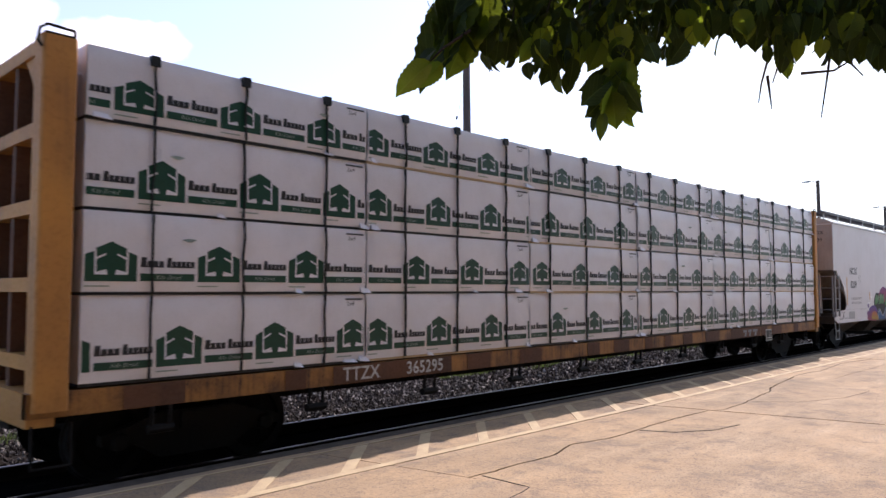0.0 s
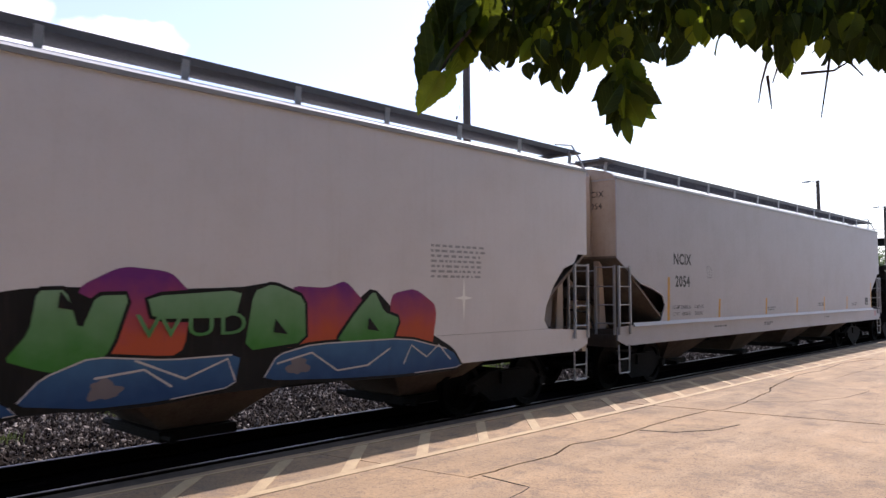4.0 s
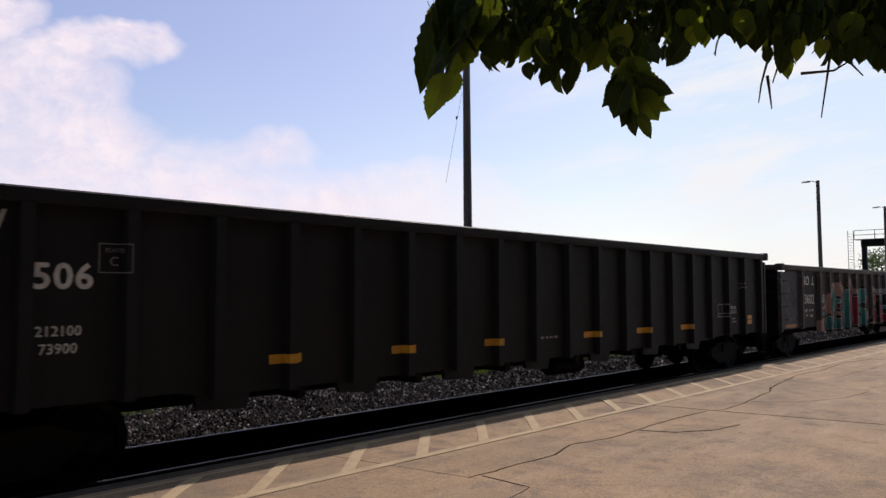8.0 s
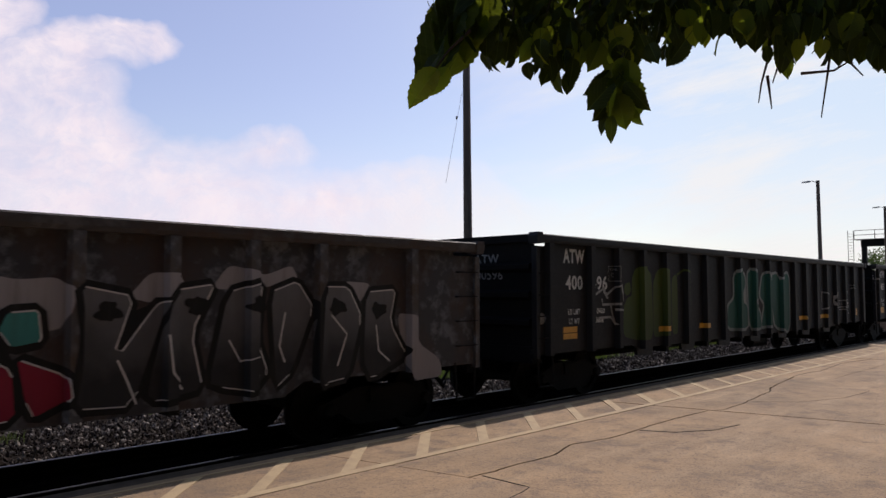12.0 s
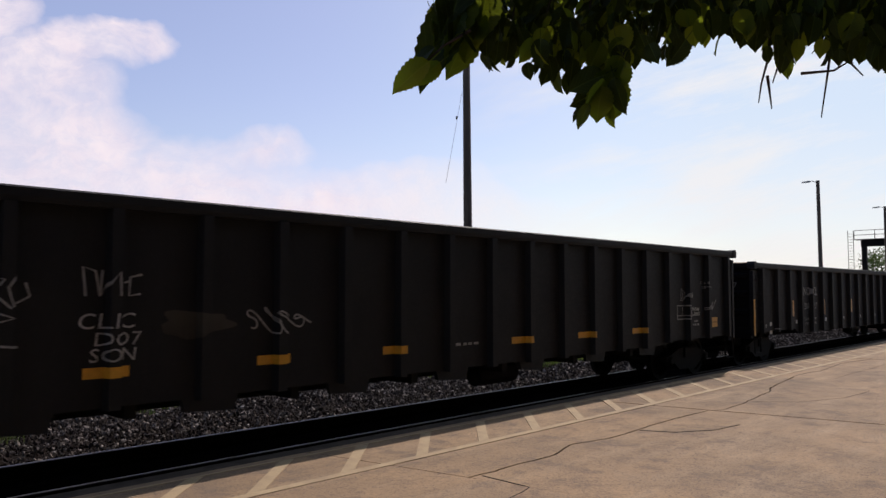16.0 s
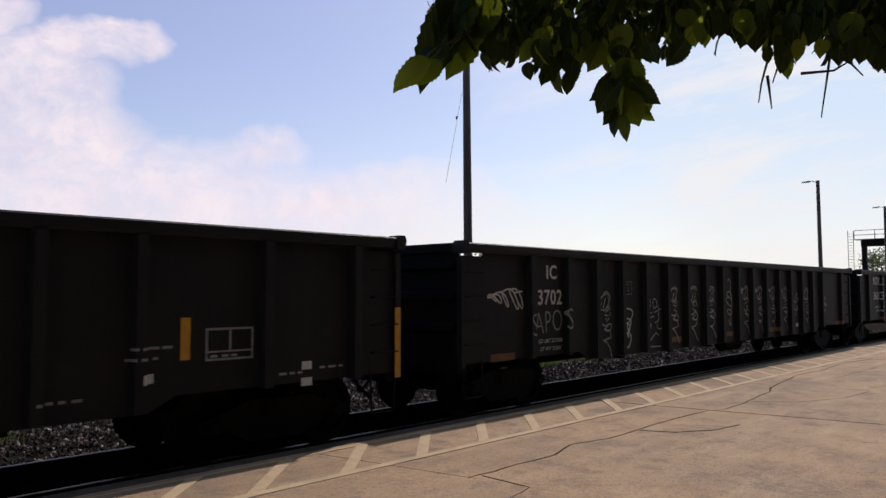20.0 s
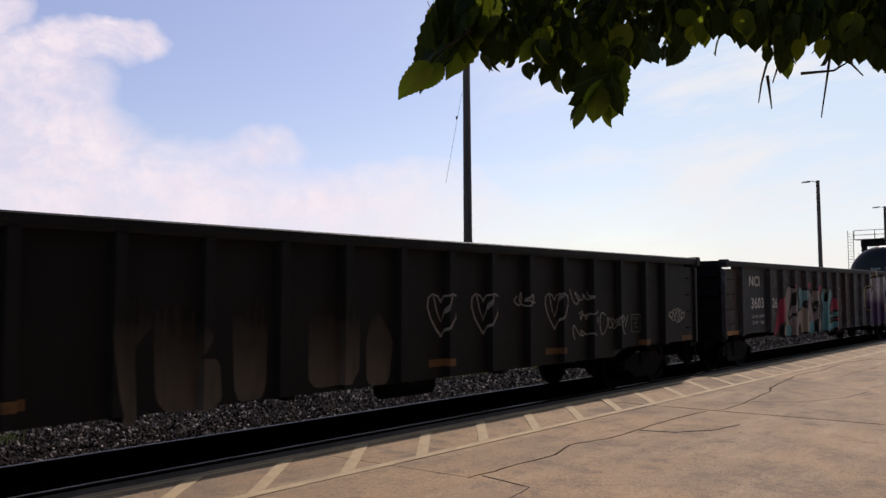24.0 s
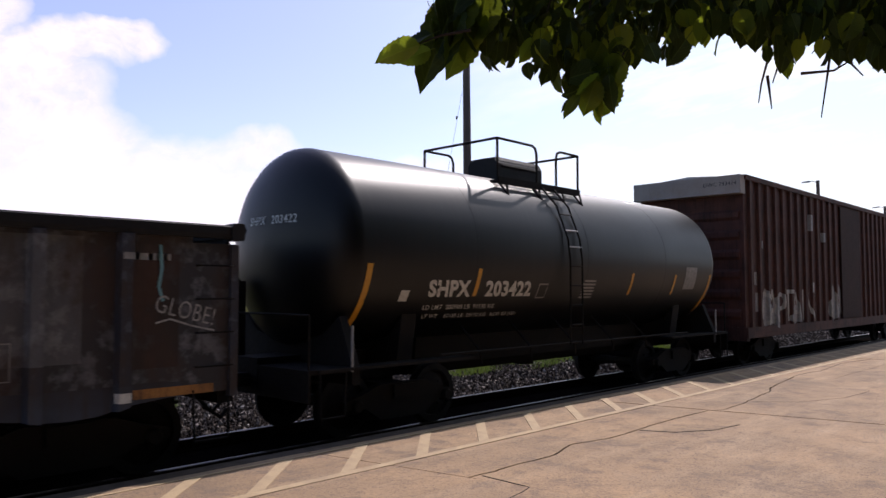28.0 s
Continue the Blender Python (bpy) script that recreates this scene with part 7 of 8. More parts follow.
for k, (xa, w) in enumerate(((16.62, 0.24), (16.92, 0.24), (17.24, 0.32))):
    patch(cb, xa, xa + w, 0.985, 1.05, M["letter_dim"], CBR, 0.004, "logo_bar")
    patch(cb, xa + w * 0.3, xa + w * 0.72, 0.885, 0.98, M["letter_dim"], CBR, 0.004, "logo_bar", lean=0.03)
patch(cb, 3.55, 5.75, 0.863, 1.097, M["orange_rust"], CBR, 0.002, "rust_patch")


def house_logo(w, h):
    """The green emblem: a gabled block with two pale bracket strokes."""
    g = [[(-w / 2, 0), (w / 2, 0), (w / 2, h * 0.66), (w * 0.31, h * 0.76), (w * 0.29, h * 0.83), (0, h), (-w * 0.29, h * 0.83), (-w * 0.31, h * 0.76), (-w / 2, h * 0.66)]]
    bracket = ((0.325, 0.17), (0.325, 0.775), (0.288, 0.80), (0.288, 0.60), (0.11, 0.70), (0.11, 0.655), (0.288, 0.545), (0.288, 0.235), (0.10, 0.30), (0.07, 0.17))
    return g, [[(s * w * a, h * b) for a, b in bracket[::s]] for s in (-1, 1)]


def clip_x(bm, a, b):
    for c, n in ((a, -1), (b, 1)):
        bmesh.ops.bisect_plane(bm, geom=bm.verts[:] + bm.edges[:] + bm.faces[:], plane_co=(c, 0, 0), plane_no=(n, 0, 0), clear_outer=True)
    return bm


M["strip_print"] = plain("strip_print", (0.34, 0.40, 0.36), 0.6)
LEVELS = (1.12, 2.02, 2.87, 3.78, 4.53)
COLS = (0.45, 4.09, 7.69, 11.31, 14.90, 18.60, 22.22)
# where the first emblem of each package stands, column by column, from the lowest layer up
FIRST = ((-0.16, 0.28, 0.80, 0.53), (0.20, 0.92, 0.18, 0.12), (0.78, 0.32, 0.60, 0.97), (-0.13, 0.31, 0.64, -0.03), (-0.02, 0.01, 0.34, 0.36), (0.23, 0.22, -0.04, 0.56))
STRAPS = ((0.70, 1.78, 2.95), (0.70, 1.78, 2.95), (0.55, 1.71, 2.94), (0.52, 1.70, 2.90), (0.66, 1.80, 2.91), (0.27, 1.60, 2.75))


def lumber_package(ci, li):
    x0, x1 = COLS[ci] + 0.012, COLS[ci + 1] - 0.012
    z0, z1 = LEVELS[li] + 0.03, LEVELS[li + 1] - 0.005
    L, H = x1 - x0, z1 - z0
    r = random.Random(ci * 10 + li)
    pk = thing("lumber_package", "white wrapped lumber package with green printed emblems on the flat car", "lumber package", "packages on the flat car", at=pose(CB_X + x0, YC, z0))
    put_on(pk, (CB_X + x0, z0))
    yo = -1.50 + r.uniform(-0.012, 0.012)
    ph = r.uniform(0, 20)

    def skin(x, z):
        return yo - 0.012 * noise.noise(Vector((x * 1.4 + ph, z * 2.2, ph))) - 0.007 * noise.noise(Vector((x * 4 + z * 5 + ph, z * 2, ph)))
    w = Solid()
    nx, nz = 30, 8
    w.sheet(nx, nz, lambda a, b: (L * a, skin(L * a, H * b) + 0.02 * (max(0, abs(b - 0.5) - 0.42) / 0.08) ** 2, H * b))
    w.sheet(nx, 2, lambda a, b: (L * a, -0.12 + (yo + 0.02 + 0.12) * b, H))
    w.sheet(nx, 2, lambda a, b: (L * a, -0.12 + (yo + 0.02 + 0.12) * b, 0.0))
    for xx in (0.0, L):
        w.sheet(3, nz, lambda a, b: (xx, -0.12 + (skin(xx, H * b) + 0.02 + 0.12) * a, H * b))
    w.sheet(nx, 1, lambda a, b: (L * a, -0.12, H * b))
    part("wrap", w, M["wrap_white"], pk, "white woven plastic wrap", True)

    def stick(bm, mat, lift, name):
        clip_x(bm, 0.02, L - 0.02)
        if not bm.faces:
            bm.free()
            return
        bmesh.ops.subdivide_edges(bm, edges=[e for e in bm.edges if e.calc_length() > 0.22], cuts=2)
        for v in bm.verts:
            v.co.y = skin(v.co.x, v.co.z) - lift
        me = bpy.data.meshes.new(name)
        bm.to_mesh(me)
        bm.free()
        me.materials.append(mat)
        part(name, me, mat, pk)
    x = FIRST[ci][li] - 1.19
    lw, lh, lz = 0.52, 0.42 * H / 0.85, 0.11 * H / 0.85
    while x < L + 0.3:
        g, p = house_logo(lw, lh)
        if x > -0.3:
            stick(flat([[(x + a, lz + b) for a, b in g[0]]]), M["logo_green"], 0.005, "green_emblem")
            for o in p:
                stick(flat([[(x + a, lz + b) for a, b in o]]), M["wrap_white"], 0.008, "emblem_stroke")
        if -0.95 < x:
            cx = x + 0.295
            for wd, nb in ((0.25, 4), (0.315, 6)):
                o = [(cx, lz + 0.150), (cx + wd, lz + 0.150)]
                for k in reversed(range(nb)):
                    hh = 0.105 if k == 0 else 0.068
                    o += [(cx + wd * (k + 1) / nb, lz + 0.15 + hh), (cx + wd * (k + 0.16) / nb, lz + 0.15 + hh)]
                    if k:
                        o += [(cx + wd * (k + 0.16) / nb, lz + 0.166), (cx + wd * k / nb, lz + 0.166)]
                stick(flat([o]), M["print_dark"], 0.005, "word_bar")
                cx += wd + 0.03
            stick(flat([[(x + 0.295, lz + 0.005), (x + 0.89, lz + 0.005), (x + 0.89, lz + 0.085), (x + 0.295, lz + 0.085)]]), M["logo_green"], 0.005, "green_strip")
            kd = text_shape("Kiln Dried", 0.060, 0.0, 0.25)
            for v in kd.verts:
                v.co = (x + 0.595 + v.co.x, 0, lz + 0.045 + v.co.y)
            stick(kd, M["strip_print"], 0.008, "strip_print")
            stick(flat([[(x - 0.26, lz - 0.055), (x - 0.02, lz - 0.055), (x - 0.02, lz - 0.040), (x - 0.26, lz - 0.040)]]), M["strip_print"], 0.005, "small_print")
        x += 1.19
    for sx in STRAPS[ci]:
        sx = min(sx, L - 0.3)
        st = Solid()
        xs = [sx + r.uniform(-0.014, 0.014) for _ in range(5)]
        for k in range(4):
            za, zb = H * k / 4, H * (k + 1) / 4
            st.hexa([(xs[k] - 0.008, yo - 0.026, za), (xs[k + 1] - 0.008, yo - 0.026, zb), (xs[k] - 0.008, yo + 0.01, za), (xs[k + 1] - 0.008, yo + 0.01, zb),
                     (xs[k] + 0.008, yo - 0.026, za), (xs[k + 1] + 0.008, yo - 0.026, zb), (xs[k] + 0.008, yo + 0.01, za), (xs[k + 1] + 0.008, yo + 0.01, zb)])
        part("strap", st, M["strap_black"], pk)
        if li == 3:
            part("corner_guard", Solid().box(xs[4] - 0.05, xs[4] + 0.05, yo - 0.035, yo + 0.08, H - 0.09, H + 0.018), M["strap_black"], pk)
    # torn and folded flaps of the wrap along the lower edge and at the ends
    for _ in range(2 + (ci == 0)):
        fx = r.choice((0.06, L - 0.1, r.uniform(0.3, L - 0.3)))
        fw, fh = r.uniform(0.06, 0.22), r.uniform(0.02, 0.06)
        part("wrap_flap", Solid().hexa([(fx, yo - 0.03, -0.01), (fx, yo - 0.012, fh), (fx, yo, -0.01), (fx, yo, fh), (fx + fw, yo - 0.045, -0.025), (fx + fw * 0.8, yo - 0.012, fh * 0.7), (fx + fw, yo, -0.02), (fx + fw * 0.8, yo, fh * 0.7)]), M["wrap_white"], pk)
    if r.random() < 0.6:
        fx = r.uniform(0.5, L - 0.5)
        part("scuff", Solid().prism([(fx + 0.07 * math.cos(a) * (1 + 0.4 * math.sin(a * 3)), H * 0.68 + 0.02 * math.sin(a)) for a in np.linspace(0, 5.8, 9)], yo - 0.017, yo - 0.010, "y"), M["strip_print"], pk)
    part("bearer_line", Solid().box(0.0, L, yo + 0.015, -0.12, -0.03, 0.0), M["strap_black"] if r.random() < 0.75 else M["lumber_wood"], pk)
    stick(flat([[(L - 0.34, H - 0.075), (L - 0.05, H - 0.075), (L - 0.05, H - 0.055), (L - 0.34, H - 0.055)]]), M["print_dark"], 0.005, "label_bar")
    size = text_shape("2x4", 0.075)
    for v in size.verts:
        v.co = (L - 0.25 + v.co.x, 0, H - 0.125 + v.co.y)
    stick(size, M["print_dark"], 0.005, "label_print")
    return pk


for ci in range(6):
    for li in range(4):
        lumber_package(ci, li)


# ---- tank car ----
TX = 236.8
tank = start_car("tank_car", "glossy black tank car with white lettering and top platform", TX, 12.3)
TR, TZ = 1.475, 2.69
prof = [(0.001, 0.12)] + [(TR * math.sin(a), 0.72 - 0.60 * math.cos(a)) for a in np.linspace(0.15, math.pi / 2, 9)] + [(TR, x) for x in (0.76, 1.5, 2.5, 3.5, 4.5, 5.5, 6.5, 7.5, 8.5, 9.5, 10.5, 11.54)]
prof += [(TR * math.sin(a), 12.3 - 0.72 + 0.60 * math.cos(a)) for a in np.linspace(math.pi / 2, 0.15, 9)] + [(0.001, 12.18)]
part("tank_shell", Solid().turned(prof, 64, "x", (0, 0, TZ)), M["tank_black"], tank, "glossy black painted steel shell", True)
for e, g in ((0.0, 1), (12.3, -1)):
    a, b = sorted((e - g * 0.15, e + g * 2.6))
    part("stub_sill", Solid().box(a, b, -0.3, 0.3, 0.72, 1.15), M["steel_dark"], tank)
    part("end_walkway", Solid().box(min(e - g * 0.15, e + g * 0.5), max(e - g * 0.15, e + g * 0.5), -1.45, 1.45, 1.0, 1.06), M["steel_dark"], tank)
    part("saddle", Solid().prism([(-1.12, 1.72), (-1.0, 0.95), (1.0, 0.95), (1.12, 1.72), (0.85, 1.40), (0, 1.18), (-0.85, 1.40)], e + g * 1.75, e + g * 2.05, "x"), M["steel_dark"], tank)
    part("side_walkway", Solid().box(min(e, e + g * 2.9), max(e, e + g * 2.9), -1.5, -1.2, 1.02, 1.06), M["steel_dark"], tank)
    part("end_bolster", Solid().prism([(-1.46, 0.82), (1.46, 0.82), (1.46, 1.06), (1.18, 1.72), (0.8, 1.45), (0, 1.3), (-0.8, 1.45), (-1.18, 1.72), (-1.46, 1.06)], e + g * 0.55, e + g * 0.68, "x"), M["steel_dark"], tank)
    part("brake_stand", Solid().box(min(e - g * 0.02, e + g * 0.12), max(e - g * 0.02, e + g * 0.12), 0.45, 0.95, 0.95, 2.2).rod((e - g * 0.1, 0.7, 2.0), (e + g * 0.1, 0.7, 2.0), 0.26, 16), M["steel_dark"], tank, "black hand brake housing and wheel")
    part("end_apron", Solid().box(min(e - g * 0.14, e - g * 0.10), max(e - g * 0.14, e - g * 0.10), -1.45, 1.45, 0.66, 1.0), M["steel_dark"], tank)
    part("hand_rail", Solid().pipe([(e - g * 0.1, -1.4, 1.05), (e - g * 0.1, -1.4, 1.75), (e - g * 0.1, 1.4, 1.75), (e - g * 0.1, 1.4, 1.05)], 0.016, 6), M["steel_dark"], tank)
    part("step", Solid().pipe([(e, -1.5, 1.0), (e + g * 0.02, -1.5, 0.45), (e + g * 0.4, -1.5, 0.45), (e + g * 0.42, -1.5, 1.0)], 0.016, 6), M["steel_dark"], tank)
    part("corner_post", Solid().rod((e + g * 0.55, -1.46, 1.0), (e + g * 0.55, -1.46, 1.6), 0.018, 6), M["galvanized"], tank)
part("running_rail", Solid().pipe([(2.2, -1.48, 1.12), (10.2, -1.48, 1.12)], 0.02, 6), M["steel_dark"], tank)
for x in (3.05, 6.2, 9.25):
    part("weld_seam", Solid().turned([(TR - 0.004, x - 0.012), (TR + 0.004, x), (TR - 0.004, x + 0.012)], 64, "x", (0, 0, TZ)), M["tank_black"], tank, "", True)
part("bottom_skid", Solid().prism([(-0.55, 1.4), (-0.5, 0.86), (-0.34, 0.70), (0.34, 0.70), (0.5, 0.86), (0.55, 1.4)], 2.6, 9.6, "x"), M["steel_dark"], tank)
for x in (3.1, 4.4, 5.7, 7.0, 8.3):
    part("rail_bracket", Solid().pipe([(x, -1.0, 1.55), (x, -1.46, 1.12), (x + 0.05, -1.46, 0.92)], 0.018, 5), M["steel_dark"], tank)
running_gear(tank, 12.3, 1.85)


def shell_text(txt, x, deg, size, mat, width=1.0, bold=0.0, shear=0.0):
    bm = text_shape(txt, size / 0.72, bold, shear)
    for v in bm.verts:
        a = radians(deg) + v.co.y / TR
        v.co = (x + v.co.x * width, -(TR + 0.005) * math.cos(a), TZ + (TR + 0.005) * math.sin(a))
    bm.faces.index_update()
    for b in islands(bm) if size > 0.15 else [bm]:
        me = bpy.data.meshes.new("letter")
        b.to_mesh(me)
        b.free()
        me.materials.append(mat)
        tagged(part("letter" if size > 0.15 else "small_print", me, mat, tank), kind="" if size > 0.15 else "stuff")


def shell_band(x, d0, d1, w, mat, name="reflector_band"):
    return part(name, Solid().sheet(1, 10, lambda a, b: (x + w * (a - 0.5), -(TR + 0.006) * math.cos(radians(d0 + (d1 - d0) * b)), TZ + (TR + 0.006) * math.sin(radians(d0 + (d1 - d0) * b)))), mat, tank)


shell_text("SHPX", 2.56, -24.5, 0.262, M["letter_white"], 0.98, 0.014, -0.24)
shell_text("203422", 4.0, -24.5, 0.262, M["letter_white"], 1.02, 0.014, -0.24)
shell_text("LD LMT  200900 LB  91130 KG", 2.95, -36.8, 0.09, M["letter_white"], 0.95, 0.001, -0.3)
shell_text("LT WT    62100 LB  28170 KG   NEW 07-2002", 3.35, -43.8, 0.085, M["letter_white"], 0.92, 0.001, -0.3)
for x, d0, d1, w in ((0.86, -10, -50, 0.10), (3.14, -11, -29, 0.085), (7.89, -11, -29, 0.085), (9.75, -11, -29, 0.085), (11.5, -10, -50, 0.10)):
    shell_band(x, d0, d1, w, Y)
shell_band(1.62, -25, -32, 0.17, M["letter_white"], "square_patch")
shell_band(4.9, -20, -31, 0.27, M["letter_dim"], "plate_frame")
shell_band(4.9, -21, -30, 0.23, M["tank_black"], "plate_face").location.y = -0.004
shell_text("C", 4.9, -26, 0.11, M["letter_dim"])
for k in range(6):
    shell_band(6.35, -17 - k * 2.6, -18.4 - k * 2.6, 0.38 + 0.05 * (k % 2), M["letter_dim"], "small_print")
shell_band(10.5, -4, -24, 0.55, M["letter_dim"], "data_panel")
for txt, yc, zc, sz in (("SHPX", 0.20, 3.05, 0.12), ("203422", -0.42, 3.05, 0.12)):
    bm = text_shape(txt, sz / 0.72, 0.002)
    for v in bm.verts:
        yy, zz = yc - v.co.x, zc - TZ + v.co.y
        v.co = (0.72 - 0.60 * math.sqrt(1 - (yy * yy + zz * zz) / TR ** 2) - 0.006, yy, TZ + zz)
    me = bpy.data.meshes.new("lettering")
    bm.to_mesh(me)
    bm.free()
    me.materials.append(M["letter_white"])
    part("lettering", me, M["letter_white"], tank)
# top platform round the manway
mw = part("manway_housing", Solid().prism([(-0.36, 4.05), (0.36, 4.05), (0.36, 4.44), (0.29, 4.55), (-0.29, 4.55), (-0.36, 4.44)], 4.87, 6.26, "x"), M["black_paint"], tank, "black boxed manway housing")
part("housing_lid", Solid().prism([(-0.33, 4.50), (0.33, 4.50), (0.27, 4.575), (-0.27, 4.575)], 4.95, 6.18, "x"), M["black_paint"], mw)
part("housing_hinge", Solid().rod((5.0, -0.37, 4.40), (6.1, -0.37, 4.40), 0.02, 6), M["steel_dark"], mw)
part("housing_vent", Solid().rod((5.55, 0, 4.57), (5.55, 0, 4.62), 0.03, 8), M["steel_dark"], mw)
GR = Solid()
for yy in (-1, 1):
    for k in range(7):
        GR.box(4.25, 6.75, yy * (0.40 + 0.08 * k) - 0.02, yy * (0.40 + 0.08 * k) + 0.02, 3.985, 4.01)
    for k in range(9):
        GR.box(4.3 + 0.3 * k, 4.33 + 0.3 * k, min(yy * 0.38, yy * 0.92), max(yy * 0.38, yy * 0.92), 3.96, 3.985)
    GR.box(4.22, 6.75, yy * 0.92 - 0.015, yy * 0.92 + 0.015, 3.93, 4.05)
part("platform_grating", GR, M["steel_dark"], tank)
for yy in (-0.9, 0.9):
    for x in (4.35, 5.3, 6.05, 6.65):
        part("platform_bracket", Solid().pipe([(x - 0.12, yy, 3.97), (x, yy * 1.16, 3.72), (x + 0.12, yy, 3.97)], 0.02, 6), M["steel_dark"], tank)
top, lo = 4.73, 3.95
for xa, xb in ((4.22, 5.36), (6.72, 5.98)):
    k = 0.14 if xb > xa else -0.14
    for yy in (-0.9, 0.9):
        xe = xb if yy < 0 else xa + (0.8 if xb > xa else -0.6)
        q = Solid().pipe([(xa, yy, lo), (xa, yy, top), (xe - k, yy, top), (xe - k * 0.3, yy, top - 0.04), (xe, yy, top - 0.14), (xe, yy, lo)], 0.024, 8)
        part("platform_rail", q, M["steel_dark"], tank)
    part("cross_rail", Solid().rod((xa, -0.9, top), (xa, 0.9, top), 0.024, 8), M["steel_dark"], tank)
lad = Solid()
for x in (5.48, 5.86):
    lad.pipe([(x, -0.92, 3.98), (x, -1.25, 3.62), (x, -1.50, 3.0), (x, -1.55, 2.6), (x, -1.54, 1.1)], 0.018, 6)
part("side_ladder", lad, M["steel_dark"], tank)
for z, yy in ((3.75, -1.14), (3.45, -1.33), (3.15, -1.45), (2.85, -1.53), (2.5, -1.555), (2.15, -1.555), (1.8, -1.555), (1.45, -1.555)):
    part("ladder_rung", Solid().rod((5.48, yy, z), (5.86, yy, z), 0.014, 6), M["galvanized"] if 2.6 < z < 3.3 else M["steel_dark"], tank)
part("bottom_outlet", Solid().rod((6.1, 0, 0.62), (6.1, 0, 1.25), 0.2, 12).box(5.8, 6.4, -0.3, 0.3, 0.95, 1.05), M["steel_dark"], tank)

# ---- box car ----
BX, BL = 250.35, 18.4
box = start_car("boxcar", "dark red-brown ribbed box car with pale spray paint along the bottom", BX, BL)
BB = M["box_brown"]
BP = tuple(0.35 + 0.60 * i for i in range(13)) + tuple(10.9 + 0.60 * i for i in range(13))
br = Relief(-1.47, BP, 0.07, 0.07, 0.11)
for s in (-1, 1):
    y = s * 1.47
    part("side_sheet", Solid().box(0, BL, min(y, y - s * 0.03), max(y, y - s * 0.03), 0.95, 5.05), BB, box)
    pm = Solid().hexa([(-br.outer, 0, 1.1), (-br.outer, 0, 4.95), (-br.inner, s * 0.07, 1.1), (-br.inner, s * 0.07, 4.95), (br.outer, 0, 1.1), (br.outer, 0, 4.95), (br.inner, s * 0.07, 1.1), (br.inner, s * 0.07, 4.95)]).mesh("side_post", BB)
    for p in BP:
        part("side_post", pm, BB, box, at=pose(p, y, 0))
    part("side_sill", Solid().box(0, BL, min(y, y + s * 0.06), max(y, y + s * 0.06), 0.82, 1.10), BB, box)
    part("roof_eave", Solid().box(-0.02, BL + 0.02, min(y - s * 0.05, y + s * 0.09), max(y - s * 0.05, y + s * 0.09), 4.95, 5.08), BB, box)
    part("door", Solid().box(8.1, 10.3, min(y, y + s * 0.07), max(y, y + s * 0.07), 1.12, 4.9), M["box_door"], box)
part("roof", Solid().prism([(-1.53, 5.05), (0, 5.17), (1.53, 5.05), (1.5, 5.0), (-1.5, 5.0)], -0.02, BL + 0.02, "x"), M["galvanized"], box)
for e, g in ((0.0, 1), (BL, -1)):
    a, b = sorted((e - g * 0.30, e + g * 0.02))
    part("end_cap", Solid().box(a, b, -1.52, 1.52, 4.58, 5.06), M["box_end_pale"], box, "pale scuffed end cap")
    a, b = sorted((e, e + g * 0.05))
    part("end_sheet", Solid().box(a, b, -1.44, 1.44, 0.95, 5.0), BB, box)
    for i in range(6):
        z = 1.3 + i * 0.52
        part("end_rib", Solid().prism([(e, z), (e - g * 0.06, z + 0.08), (e - g * 0.06, z + 0.2), (e, z + 0.28)], -1.36, 1.36, "y"), BB, box)
    part("end_sill", Solid().box(min(e - g * 0.02, e + g * 0.2), max(e - g * 0.02, e + g * 0.2), -1.5, 1.5, 0.75, 1.1), BB, box)
lettering("DWC 793414", 0.105 / 0.72, M["letter_black"], box, pose(-0.303, -0.98, 4.84, 90, 0, -90))
part("floor", Solid().box(0.05, BL - 0.05, -1.42, 1.42, 0.95, 1.1), BB, box)
part("centre_sill", Solid().box(0.1, BL - 0.1, -0.25, 0.25, 0.6, 0.95), M["steel_dark"], box)
running_gear(box, BL, 2.4)
M["box_spray"] = spray("box_spray", (0.36, 0.34, 0.31), (0.42, 0.40, 0.37), 0.9, 2.2, 0.9)
for i, ch in enumerate("CAPTAIN"):
    write(box, ch, 1.25 + i * 0.62, 1.50 + 0.08 * (i % 2), 0.95, M["box_spray"], br, 0.85, 0.0, 0, 1, 0.006, "spray_tag")
for i, (x, z, rx, rz) in enumerate(((1.35, 1.55, 0.32, 0.5), (2.1, 1.45, 0.3, 0.45), (3.6, 1.35, 0.35, 0.3), (7.2, 1.6, 0.4, 0.6), (7.9, 1.7, 0.3, 0.6))):
    blob(box, x, z, rx, rz, 9 + i, M["letter_dim"], br, 0.0025, "spray_tag")
for i, (x, z, w, h) in enumerate(((0.7, 2.2, 0.16, 0.35), (1.2, 3.2, 0.14, 0.2), (5.1, 3.9, 0.3, 0.5), (6.3, 3.6, 0.25, 0.3), (5.2, 2.0, 0.25, 0.3), (0.75, 1.5, 0.18, 0.5))):
    patch(box, x - w / 2, x + w / 2, z, z + h, M["letter_dim"], br, 0.004, "data_panel")


